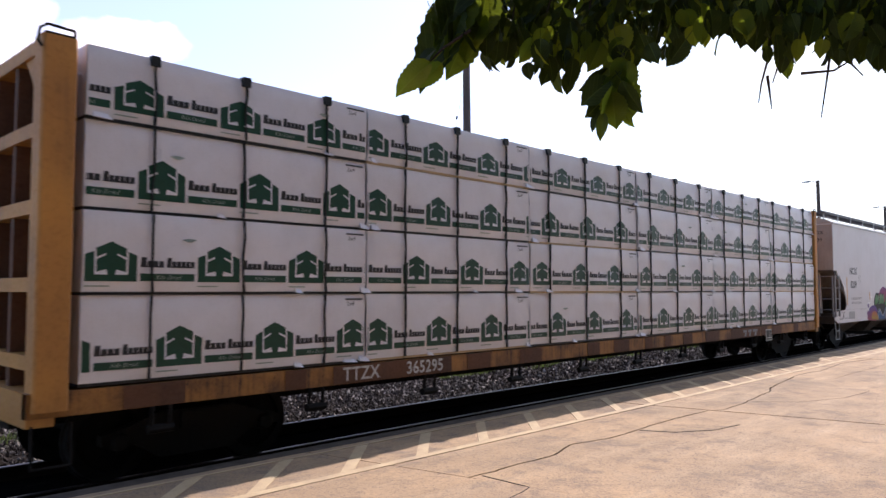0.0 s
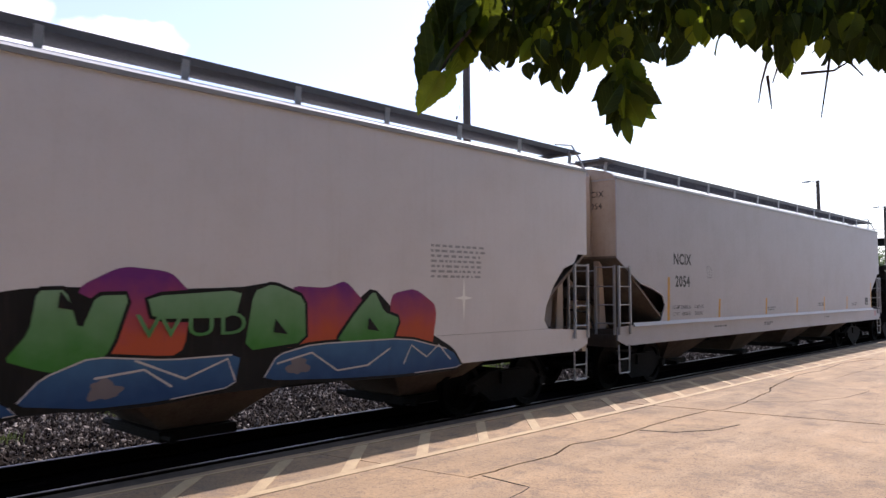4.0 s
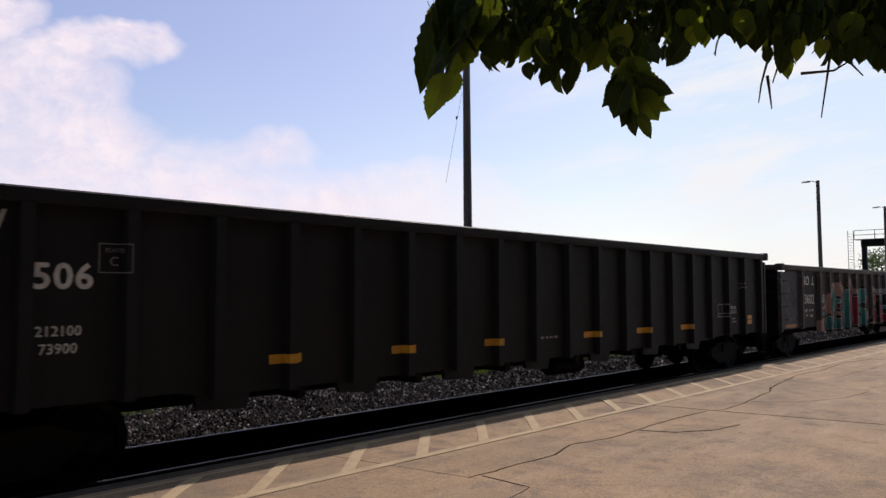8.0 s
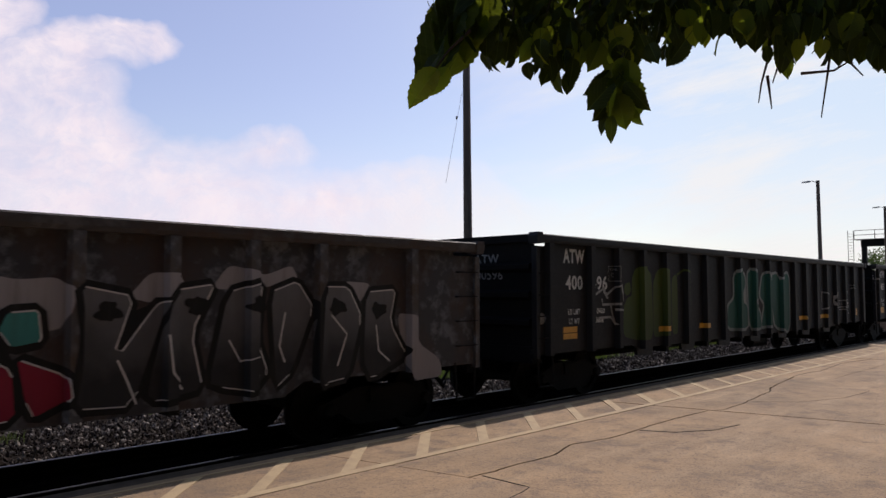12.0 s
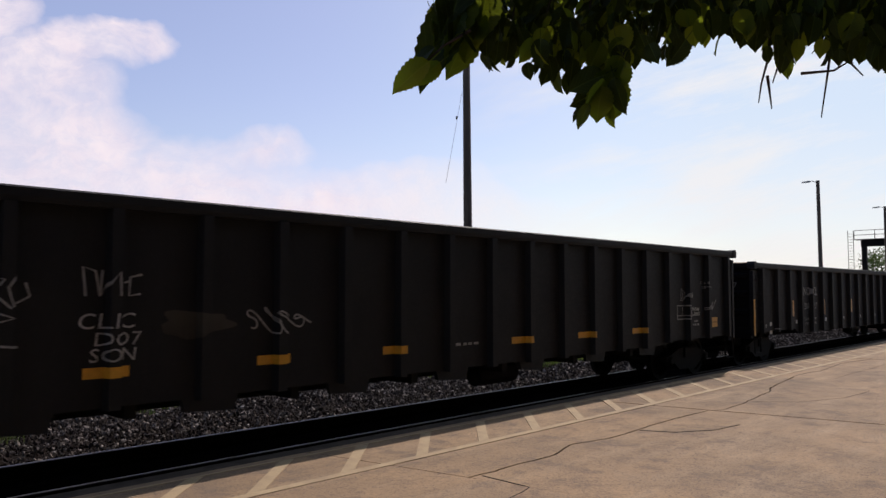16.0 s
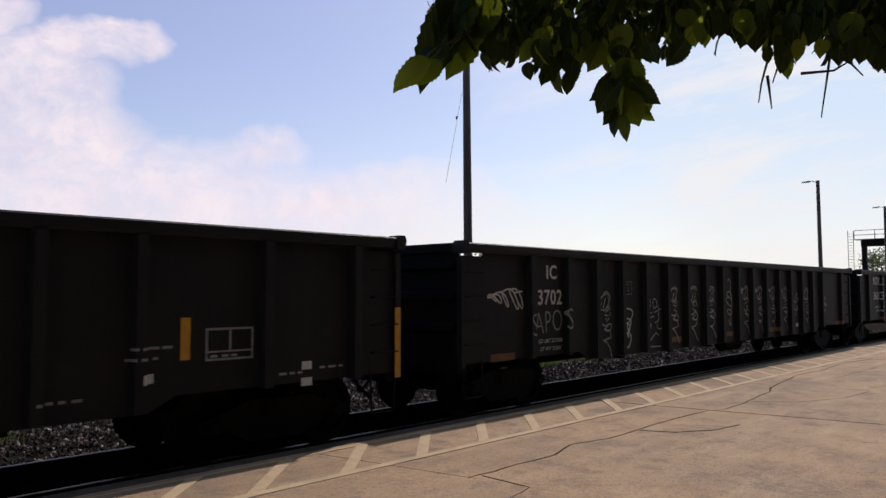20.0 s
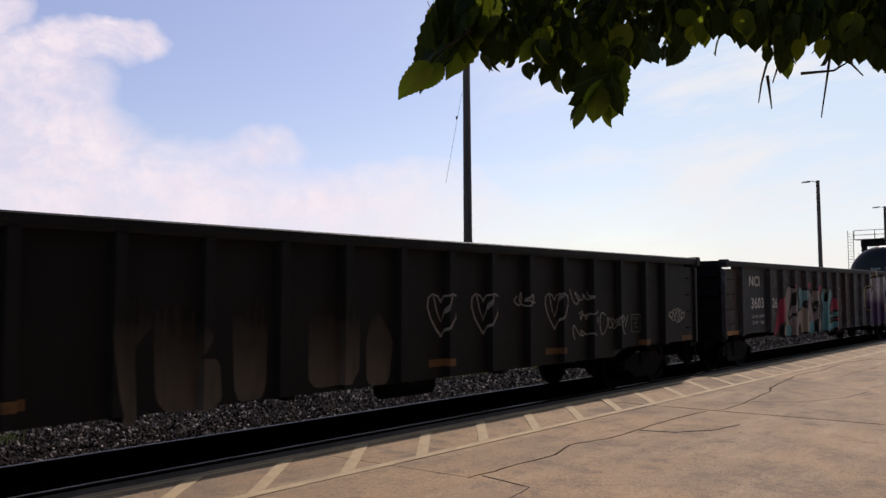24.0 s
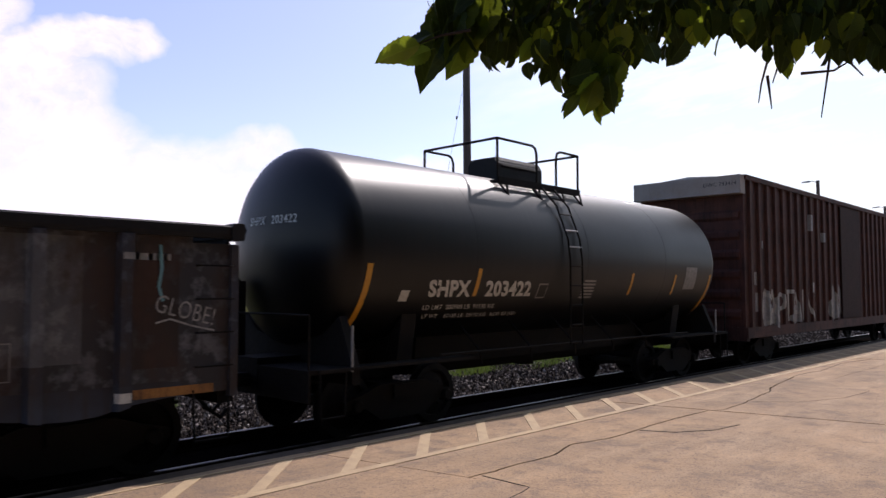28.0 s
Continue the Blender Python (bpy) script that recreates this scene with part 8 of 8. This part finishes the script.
# ---- beyond the track ----
def lamp_pole(x, y, height, label, arm=True, lean=0.0):
    p = thing("utility_pole", label, "pole", "poles along the track", at=pose(x, y, -0.5))
    part("shaft", Solid().rod((0, 0, 0), (lean, 0, height), 0.17, 12, 0.125), M["pole_wood"], p, "brown weathered wooden pole")
    if arm:
        part("lamp_arm", Solid().pipe([(lean, 0, height - 0.15), (lean - 0.35, 0.35, height - 0.05), (lean - 0.5, 0.5, height - 0.08)], 0.03, 6), M["galvanized"], p)
        part("lamp_head", Solid().hexa([(lean - 0.9, 0.75, height - 0.2), (lean - 0.9, 0.75, height - 0.1), (lean - 0.7, 0.95, height - 0.2), (lean - 0.7, 0.95, height - 0.1), (lean - 0.5, 0.4, height - 0.16), (lean - 0.5, 0.4, height - 0.02), (lean - 0.4, 0.5, height - 0.16), (lean - 0.4, 0.5, height - 0.02)]), M["galvanized"], p)
    return p


lamp_pole(19.19, 17.15, 11.0, "tall brown wooden pole with a small lamp arm", True, -0.12)
lamp_pole(60.9, 18.2, 11.0, "distant brown wooden lamp pole", True, -0.25)
lamp_pole(84.0, 19.0, 11.0, "far wooden lamp pole beside the signal bridge", True)
gw = thing("guy_wire", "thin steel guy wire of the pole", "wire")
part("wire", Solid().rod((18.85, 17.15, 9.0), (17.6, 16.75, 5.6), 0.005, 5), M["steel_dark"], gw)
part("guard", Solid().rod((18.45, 17.03, 8.05), (18.41, 17.01, 7.95), 0.03, 6), M["steel_dark"], gw)

br_x, br_y = 89.3, 22.5
sb = thing("signal_bridge", "dark steel signal bridge with caged ladder and railing", "signal bridge", at=pose(br_x, br_y, -0.46))
part("column", Solid().box(-0.25, 0.25, -0.45, 0.0, 0, 7.75), M["steel_dark"], sb)
part("beam", Solid().box(-0.3, 0.3, -26, 0.05, 7.25, 7.95), M["steel_dark"], sb)
part("walkway", Solid().box(-0.6, 0.6, -26, 0.6, 7.98, 8.05), M["steel_dark"], sb)
rl = Solid()
for z in (8.5, 9.0):
    rl.rod((-0.6, 0.6, z), (-0.6, -26, z), 0.035, 5)
for i in range(14):
    rl.rod((-0.6, 0.6 - 2 * i, 8.0), (-0.6, 0.6 - 2 * i, 9.0), 0.035, 5)
part("railing", rl, M["steel_dark"], sb)
ld = Solid()
for dy in (0.75, 1.3):
    ld.rod((-0.3, dy, 0), (-0.3, dy, 9.0), 0.03, 5)
for i in range(28):
    ld.rod((-0.3, 0.75, 0.3 + 0.31 * i), (-0.3, 1.3, 0.3 + 0.31 * i), 0.02, 5)
part("ladder", ld, M["steel_dark"], sb)
part("far_column", Solid().box(-0.25, 0.25, -26, -25.5, 0, 7.75), M["steel_dark"], sb)


def far_tree(x, y, h, r, seed, label="dense green roadside tree", trunk=0.35):
    rr = random.Random(seed)
    t = thing("tree", label, "tree", "trees beyond the track", at=pose(x, y, -0.46))
    tk = Solid().rod((0, 0, 0), (0.1, 0, h * 0.55), 0.028 * h, 8, 0.016 * h)
    for k in range(6):
        a = k * 1.05 + rr.random()
        tk.rod((0.08, 0, h * (0.3 + 0.05 * k)), (r * 0.6 * math.cos(a), r * 0.6 * math.sin(a), h * (0.5 + 0.07 * k)), 0.012 * h, 6, 0.004 * h)
    part("trunk", tk, M["bark"], t)
    c = Solid()
    for _ in range(26):
        a, b, q = rr.uniform(0, 6.28), rr.uniform(-0.6, 1.0), rr.uniform(0.35, 1.0)
        cx, cy, cz = r * 0.75 * q * math.cos(a), r * 0.75 * q * math.sin(a), h * 0.62 + h * 0.33 * b * (1.1 - 0.5 * q)
        cr = r * rr.uniform(0.25, 0.42)
        for _ in range(60):
            d = Vector((rr.gauss(0, 1), rr.gauss(0, 1), rr.gauss(0, 1))).normalized() * cr * rr.uniform(0.6, 1.05)
            p = Vector((cx, cy, cz)) + d
            u = Vector((rr.gauss(0, 1), rr.gauss(0, 1), rr.gauss(0, 1))).normalized() * 0.045 * r
            w = u.cross(d).normalized() * 0.03 * r
            n = len(c.v)
            c.v += [tuple(p - u), tuple(p + w), tuple(p + u), tuple(p - w)]
            c.f.append((n, n + 1, n + 2, n + 3))
    me = bpy.data.meshes.new("crown")
    me.from_pydata(c.v, [], c.f)
    me.materials.append(M["tree_leaves"])
    part("crown", me, M["tree_leaves"], t)


far_tree(*sight(0.604, 0.0, 150).xy, 11.5, 5.5, 1)
far_tree(*sight(0.64, 0.0, 140).xy, 10.5, 5.0, 2)
far_tree(*sight(0.210, 0.0, 170).xy, 10.6, 2.0, 3, "slim far treetop behind the train")
far_tree(*sight(-0.012, 0.0, 160).xy, 11.6, 2.2, 4, "far treetop behind the train")
for i in range(22):
    u = -0.62 + 0.058 * i
    if u < 0.12:
        far_tree(*(sight(u, 0.0, 88 + 7 * math.sin(i * 2.4))).xy, 6.3 + 0.8 * math.sin(i * 1.7), 4.0, 10 + i, "dark green tree along the field behind the track")
    else:
        far_tree(*(sight(u, 0.0, 175 + 20 * math.sin(i * 2.4))).xy, 4.6 + 1.5 * math.sin(i * 1.7), 4.2, 10 + i, "low far tree on the horizon")


def grass_strip():
    r = random.Random(12)
    s = Solid()
    for _ in range(26000):
        x = r.uniform(1, 50)
        if 13.5 < x < 30:
            y = 12.9 + 0.5 * noise.noise(Vector((x * 0.6, 2, 5))) + abs(r.gauss(0, 1)) * 1.2
        else:
            y = 15.9 + abs(r.gauss(0, 1)) * 1.5
        clump = noise.noise(Vector((x * 0.5, y * 0.7, 9)))
        if clump < r.uniform(-0.5, 0.35):
            continue
        h = r.uniform(0.08, 0.32) * (0.7 + clump)
        a = r.uniform(0, 6.28)
        dx, dy = math.cos(a) * 0.02, math.sin(a) * 0.02
        lx, ly = r.uniform(-0.4, 0.4) * h, r.uniform(-0.4, 0.4) * h
        n = len(s.v)
        zg = max(-0.5, -0.52 + 0.34 * min(1.0, max(0.0, (SHOULDER - y) / 3.0)))
        s.v += [(x - dx, y - dy, zg - 0.03), (x + dx, y + dy, zg - 0.03), (x + lx, y + ly, zg + h)]
        s.f.append((n, n + 1, n + 2))
    for x, y in ((5.8, 13.2), (5.6, 13.5), (6.6, 13.6), (3.2, 12.1), (3.4, 12.3), (16.4, 14.0), (14.5, 14.2), (17.5, 14.1)):
        for _ in range(60):
            px, py, h, a = x + r.gauss(0, 0.16), y + r.gauss(0, 0.12), r.uniform(0.06, 0.2), r.uniform(0, 6.28)
            n = len(s.v)
            s.v += [(px - 0.012 * math.cos(a), py - 0.012 * math.sin(a), -0.2), (px + 0.012 * math.cos(a), py + 0.012 * math.sin(a), -0.2), (px + r.gauss(0, 0.05), py + r.gauss(0, 0.05), -0.18 + h)]
            s.f.append((n, n + 1, n + 2))
    for _ in range(500):
        px, py, h, a = 7.98 + r.gauss(0, 0.16), 1.35 + r.gauss(0, 0.10), r.uniform(0.015, 0.05), r.uniform(0, 6.28)
        n = len(s.v)
        s.v += [(px - 0.006 * math.cos(a), py - 0.006 * math.sin(a), PLATFORM), (px + 0.006 * math.cos(a), py + 0.006 * math.sin(a), PLATFORM), (px + r.gauss(0, 0.04), py + r.gauss(0, 0.04), PLATFORM + h)]
        s.f.append((n, n + 1, n + 2))
    me = bpy.data.meshes.new("grass")
    me.from_pydata(s.v, [], s.f)
    me.materials.append(M["grass"])
    tagged(new("grass", me), "bright green weeds and grass beside the track bed", "grass", kind="stuff")


grass_strip()
build_stones()

# ---- the overhanging branch ----
LEAVES = []
for k in range(3):
    s = Solid()
    n = 17
    half = [(0.0, 0.0)] + [((0.34 - 0.05 * k) * math.sin(math.pi * (i / n) ** 0.82) ** 0.66 * (1.0 + (0.055 if i % 2 else -0.05)), i / n) for i in range(1, n)] + [(0.0, 1.05)]
    for sg in (-1, 1):
        m0 = len(s.v)
        for w, t in half:
            curl = 0.16 * t * t
            s.v.append((0.0, -t, -curl))
            s.v.append((sg * w, -t, -curl + 0.22 * w + 0.03 * math.sin(9 * t + k)))
        for i in range(n):
            a = m0 + 2 * i
            s.f.append((a, a + 1, a + 3, a + 2) if sg > 0 else (a, a + 2, a + 3, a + 1))
    s.rod((0, 0, 0), (0, 0.32, 0.05), 0.012, 4)
    me = bpy.data.meshes.new("leaf")
    me.from_pydata(s.v, [], s.f)
    me.materials.append(M["leaf"])
    LEAVES.append(me)

tree = thing("shade_tree", "overhanging tree branch with dark green serrated leaves", "tree", at=Matrix.Translation(sight(0.75, 0.62, 2.3)))
T0 = tree.matrix_basis.translation.copy()


def hang_leaf(parent, origin, p, size, r, droop=0.75, name="leaf"):
    """One leaf at p, its tip mostly down."""
    f, rt, up = VIEW_AXES
    down = (Vector((0, 0, -1)) * droop + rt * r.gauss(0, 0.5) + f * r.gauss(0, 0.45)).normalized()
    face = (f * -1 + rt * r.gauss(0, 1.0) + Vector((0, 0, 1)) * r.gauss(0.25, 0.5)).normalized()
    side = down.cross(face).normalized()
    face = side.cross(down).normalized()
    m = Matrix((side, -down, face)).transposed().to_4x4()
    m.translation = p - origin
    ob = part(name, r.choice(LEAVES), M["leaf"], parent)
    ob.matrix_basis = m @ Matrix.Diagonal((size, size, size, 1))
    return ob


def twig(parent, origin, pts, r0, r1, name="twig"):
    q = Solid()
    n = len(pts) - 1
    for i in range(n):
        q.rod(pts[i] - origin, pts[i + 1] - origin, r0 + (r1 - r0) * i / n, 6, r0 + (r1 - r0) * (i + 1) / n)
    return part(name, q, M["bark"], parent)


def set_leaf(parent, origin, base, tip, roll, mat=None, wide=1.0, name="leaf"):
    """One leaf from its stalk to its tip, rolled round that line."""
    f, rt, up = VIEW_AXES
    way = tip - base
    size = way.length
    down = way.normalized()
    side = down.cross(f * -1).normalized()
    side = Matrix.Rotation(radians(roll), 3, down) @ side
    face = side.cross(down).normalized()
    m = Matrix((side, -down, face)).transposed().to_4x4()
    m.translation = base - origin
    ob = part(name, LEAVES[0], M["leaf"], parent)
    ob.matrix_basis = m @ Matrix.Diagonal((size * wide, size, size, 1))
    if mat:
        ob.material_slots[0].link = "OBJECT"
        ob.material_slots[0].material = mat
    return ob


# lower edge of the leaves: how far down they hang, from one end of the branch to the other
HANG = ((-0.02, 0.261), (0.03, 0.251), (0.05, 0.281), (0.065, 0.226), (0.085, 0.251), (0.109, 0.236), (0.133, 0.222), (0.165, 0.212), (0.185, 0.236), (0.215, 0.236), (0.25, 0.241), (0.28, 0.248), (0.30, 0.238), (0.335, 0.274), (0.36, 0.278),
        (0.407, 0.262), (0.43, 0.271), (0.465, 0.226), (0.485, 0.261), (0.54, 0.236), (0.57, 0.256), (0.60, 0.218), (0.66, 0.221))
lr = random.Random(5)
limb = twig(tree, T0, [sight(1.1, 0.75, 2.4), sight(0.75, 0.55, 2.3), sight(0.45, 0.45, 2.15), sight(0.2, 0.40, 2.0), sight(0.06, 0.38, 1.9)], 0.03, 0.008, "limb")
for i in range(12):
    u = 0.04 + 0.05 * i
    d = 1.9 + 0.03 * i
    twig(tree, T0, [sight(u, 0.40 + 0.01 * i, d), sight(u + 0.01, 0.35, d - 0.05), sight(u + 0.02 * math.sin(i * 3), 0.30, d - 0.08)], 0.006, 0.002)
MASS = Solid()


def low_edge(u):
    return float(np.interp(u, [a for a, _ in HANG], [b for _, b in HANG]))


def mass_leaf(p, size, r):
    """A leaf of the joined mass deeper in the branch."""
    ob = hang_leaf(tree, T0, p, size, r)
    m, me = ob.matrix_basis.copy(), ob.data
    n = len(MASS.v)
    MASS.v += [tuple(m @ v.co) for v in me.vertices]
    MASS.f += [tuple(n + i for i in f.vertices) for f in me.polygons]
    bpy.data.objects.remove(ob)


# the fringe: leaves that hang one by one, tips down
for i in range(250):
    u = -0.01 + 0.67 * (i % 125) / 125 + lr.uniform(-0.004, 0.004)
    row = i // 125
    size = lr.uniform(0.036, 0.066)
    d = lr.uniform(1.66, 1.9)
    v = low_edge(u) + lr.gauss(0.011, 0.010) + 0.022 * row
    lean = lr.gauss(0, 0.3)
    tip = sight(u, v, d)
    base = sight(u + lean * size / d, v + size / d, d + lr.uniform(-0.02, 0.03))
    set_leaf(tree, T0, base, tip, lr.choice((0, 25, -30, 60, -65, 110)) + lr.uniform(-12, 12), M["leaf_sunlit"] if lr.random() < 0.07 else None, lr.uniform(0.85, 1.2))
count = 0
while count < 1750:
    u = lr.uniform(0.0, 0.66)
    v = low_edge(u) + 0.056 + abs(lr.gauss(0, 0.09))
    if v > 0.5:
        continue
    mass_leaf(sight(u, v, lr.uniform(1.75, 2.4)), lr.uniform(0.04, 0.078), lr)
    count += 1
me = bpy.data.meshes.new("leaf_mass")
me.from_pydata(MASS.v, [], MASS.f)
me.materials.append(M["leaf_mass"])
tagged(part("leaf_mass", me, M["leaf_mass"], tree), kind="stuff")
# the large leaves at the outer end of the branch
for (ub, vb), (ut, vt), roll, wide in (((0.022, 0.335), (-0.034, 0.226), 18, 0.72), ((0.040, 0.315), (0.0116, 0.2375), -20, 0.85), ((0.045, 0.36), (-0.010, 0.268), 30, 0.8), ((0.05, 0.32), (0.027, 0.262), 25, 0.9), ((0.03, 0.38), (0.004, 0.30), -15, 0.9), ((0.06, 0.35), (0.045, 0.285), 10, 1.0), ((0.04, 0.40), (0.010, 0.32), 10, 1.0)):
    set_leaf(tree, T0, sight(ub, vb, 1.72), sight(ut, vt, 1.68), roll, None, wide)
# bare twigs
for pts in ([(0.445, 0.30), (0.44, 0.255), (0.432, 0.225), (0.428, 0.198)], [(0.44, 0.235), (0.446, 0.19)], [(0.53, 0.30), (0.522, 0.24), (0.513, 0.178)], [(0.486, 0.238), (0.53, 0.242), (0.56, 0.26)], [(0.47, 0.29), (0.455, 0.25), (0.447, 0.225)], [(0.545, 0.30), (0.555, 0.25), (0.57, 0.235)], [(0.56, 0.29), (0.535, 0.245)]):
    twig(tree, T0, [sight(a, b, 1.9) for a, b in pts], 0.0042, 0.0014, "bare_twig")

# two sprigs that the wind moves: the first reaches out to the side, the second hangs down
SPRIGS = []
for anchor, tip, dist, leaves in (
        ((0.0375, 0.297), (-0.0655, 0.213), 1.66, ((0.52, 1.0, 0.0, 0.0, 24, 0.8, 1), (0.44, 0.80, 0.010, 0.014, -30, 0.75, 1), (0.40, 0.72, -0.010, -0.010, 45, 0.7, 0))),
        ((0.245, 0.266), (0.245, 0.145), 1.70, ((0.70, 1.0, 0.0, 0.003, 30, 0.6, 0), (0.32, 0.66, -0.006, -0.034, 10, 1.0, 0), (0.28, 0.68, 0.006, 0.036, -15, 1.05, 1), (0.45, 0.80, -0.004, -0.022, -30, 1.0, 0), (0.45, 0.82, 0.002, 0.020, 20, 1.0, 1),
                                                    (0.24, 0.56, 0.0, 0.008, 5, 1.2, 1), (0.12, 0.46, -0.003, -0.018, 40, 1.0, 0), (0.60, 0.92, -0.004, -0.016, 55, 0.8, 0), (0.38, 0.74, 0.0, 0.002, -50, 1.0, 1), (0.08, 0.42, 0.004, 0.022, 28, 1.0, 0), (0.52, 0.78, 0.012, 0.038, 65, 0.8, 1), (0.22, 0.54, -0.010, -0.040, -35, 0.8, 0), (0.30, 0.60, 0.010, 0.046, 50, 0.7, 0), (0.05, 0.35, 0.0, 0.002, 0, 0.9, 0)))):
    base = sight(*anchor, dist)
    du, dv = tip[0] - anchor[0], tip[1] - anchor[1]
    sp = twig(tree, base, [base, sight(anchor[0] + du * 0.35, anchor[1] + dv * 0.35 + 0.006, dist), sight(anchor[0] + du * 0.7, anchor[1] + dv * 0.7, dist)], 0.004, 0.0014, "sprig")
    sp.matrix_basis = Matrix.Translation(base - T0)
    n = math.hypot(du, dv)
    for i, (ka, kb, sa, sb, roll, wide, sunlit) in enumerate(leaves):
        pts = [sight(anchor[0] + du * k - dv / n * o, anchor[1] + dv * k + du / n * o, dist - 0.03 + 0.02 * (i % 4)) for k, o in ((ka, sa), (kb, sb))]
        set_leaf(sp, base, pts[0], pts[1], roll, M["leaf_sunlit"] if sunlit else None, wide * 1.15)
    SPRIGS.append((sp, base - T0))


# ---- behind the camera: unseen tree crown and plain wall, added to cut sky light ----
def crown():
    rr = random.Random(44)
    trunk = Solid().rod((5.5, -4.6, PLATFORM), (5.0, -4.2, 3.4), 0.26, 14, 0.2)
    trunk.rod((5.0, -4.2, 3.4), (2.0, -6.0, 6.5), 0.16, 10, 0.07)
    trunk.rod((5.0, -4.2, 3.4), (7.0, -7.0, 6.8), 0.16, 10, 0.07)
    trunk.rod((5.0, -4.2, 3.2), sight(1.1, 0.75, 2.4), 0.09, 10, 0.03)
    ob = part("trunk", trunk, M["bark"], tree)
    ob.matrix_basis = Matrix.Translation(-T0)
    c = Solid()
    # unseen leaves spread far along the platform to block sky light and reflections
    for _ in range(8000):
        a, b, q = rr.uniform(0, 6.28), rr.uniform(-1, 1), rr.random() ** 0.4
        w = math.sqrt(1 - b * b)
        p = Vector((6 + 34 * q * w * math.cos(a), -8.2 + 6.6 * q * w * math.sin(a), 8.6 + 6.2 * q * b))
        u = Vector((rr.gauss(0, 1), rr.gauss(0, 1), rr.gauss(0, 1))).normalized() * 0.5
        x = u.cross(Vector((rr.gauss(0, 1), rr.gauss(0, 1), rr.gauss(0, 1)))).normalized() * 0.36
        n = len(c.v)
        c.v += [tuple(p - u - T0), tuple(p + x - T0), tuple(p + u - T0), tuple(p - x - T0)]
        c.f.append((n, n + 1, n + 2, n + 3))
    # unseen boughs added over the platform, beside and above the camera, to deepen shade
    for _ in range(3600):
        a, b, q = rr.uniform(0, 6.28), rr.uniform(-1, 1), rr.random() ** 0.4
        w = math.sqrt(1 - b * b)
        p = Vector((8 + 22 * q * w * math.cos(a), -4.6 + 5.6 * q * w * math.sin(a), 9.6 + 4.4 * q * b))
        if (p.z - EYE.z) / max(0.1, math.hypot(p.x, p.y)) < 0.55 and p.y > 0.16 * p.x - 1.0:
            continue
        u = Vector((rr.gauss(0, 1), rr.gauss(0, 1), rr.gauss(0, 1))).normalized() * 0.45
        x = u.cross(Vector((rr.gauss(0, 1), rr.gauss(0, 1), rr.gauss(0, 1)))).normalized() * 0.32
        n = len(c.v)
        c.v += [tuple(p - u - T0), tuple(p + x - T0), tuple(p + u - T0), tuple(p - x - T0)]
        c.f.append((n, n + 1, n + 2, n + 3))
    me = bpy.data.meshes.new("crown")
    me.from_pydata(c.v, [], c.f)
    me.materials.append(M["tree_leaves"])
    tagged(part("crown", me, M["tree_leaves"], tree), kind="stuff")


crown()
# added wall, never in view: keeps low sky light off the car sides
M["unseen_wall_brown"] = paint("unseen_wall_brown", (0.10, 0.06, 0.045), (0.07, 0.045, 0.035), 0.6, 0.8)
tagged(new("wall_south", Solid().box(-60, 80, -17.4, -17.0, -0.4, 5.5).mesh("wall_south", M["unseen_wall_brown"])), "unseen plain brown wall added behind the platform to block low sky light", "wall", kind="structure")


# ---- what moves ----
# seconds, then how far each sprig swings, in degrees: the first down, the second to the far side
SWAY = ((0.0, 0, -16), (1.0, -3, -11), (2.0, 16, 2), (3.0, 11, 2), (6.0, 31, 4), (7.0, 9, -1), (8.0, 23, 14), (9.0, -24, 36), (10.0, -4, 8), (11.0, 2, 23), (12.0, 10, -9), (13.0, -3, -6),
        (16.0, -3, -32), (17.0, 4, -31), (18.0, -20, -34), (19.0, 10, -14), (20.0, -2, -1), (21.0, 18, 0), (24.0, 2, -34), (25.0, 8, -34), (26.0, 33, -17), (27.0, -7, -12), (28.0, -23, -43))


def motions():
    times = [float(t) for t in range(0, 29, 2)]
    for car, at in CARS:
        x0, z0 = at if isinstance(at, tuple) else (at, 0.0)
        walk(car, [(t, pose(x0 - travelled(t), YC, z0)) for t in times])
    step = 1.25 * WHEEL_R
    for ws, car, cx in WHEELS:
        x0 = next(a for c, a in CARS if c is ws.parent.parent)
        home = ws.matrix_basis.copy()
        # it turns while it passes the platform
        rows, last = [], None
        for i in range(0, 28 * 15 + 1):
            t = i / 15.0
            s = travelled(t)
            x = x0 + cx - s
            if t in (0.0, 28.0) or -4 < x < 42:
                turn = -min(max(s, x0 + cx - 42), x0 + cx + 4) / WHEEL_R
                rows.append((t, home @ Matrix.Rotation(turn, 4, "Y")))
        walk(ws, rows)
    f, rt, up = VIEW_AXES
    for k, (sp, at) in enumerate(SPRIGS):
        rows = []
        for row in SWAY:
            a = row[1 + k]
            m = Matrix.Rotation(radians(-a), 4, f) @ Matrix.Rotation(radians(4 * math.sin(row[0] * 2.1 + k)), 4, rt)
            rows.append((row[0], Matrix.Translation(at) @ m))
        walk(sp, rows)
    walk(clouds, [(0.0, pose(0, 0, 0, 0, 0, 0.0)), (28.0, pose(0, 0, 0, 0, 0, 1.55))])


motions()
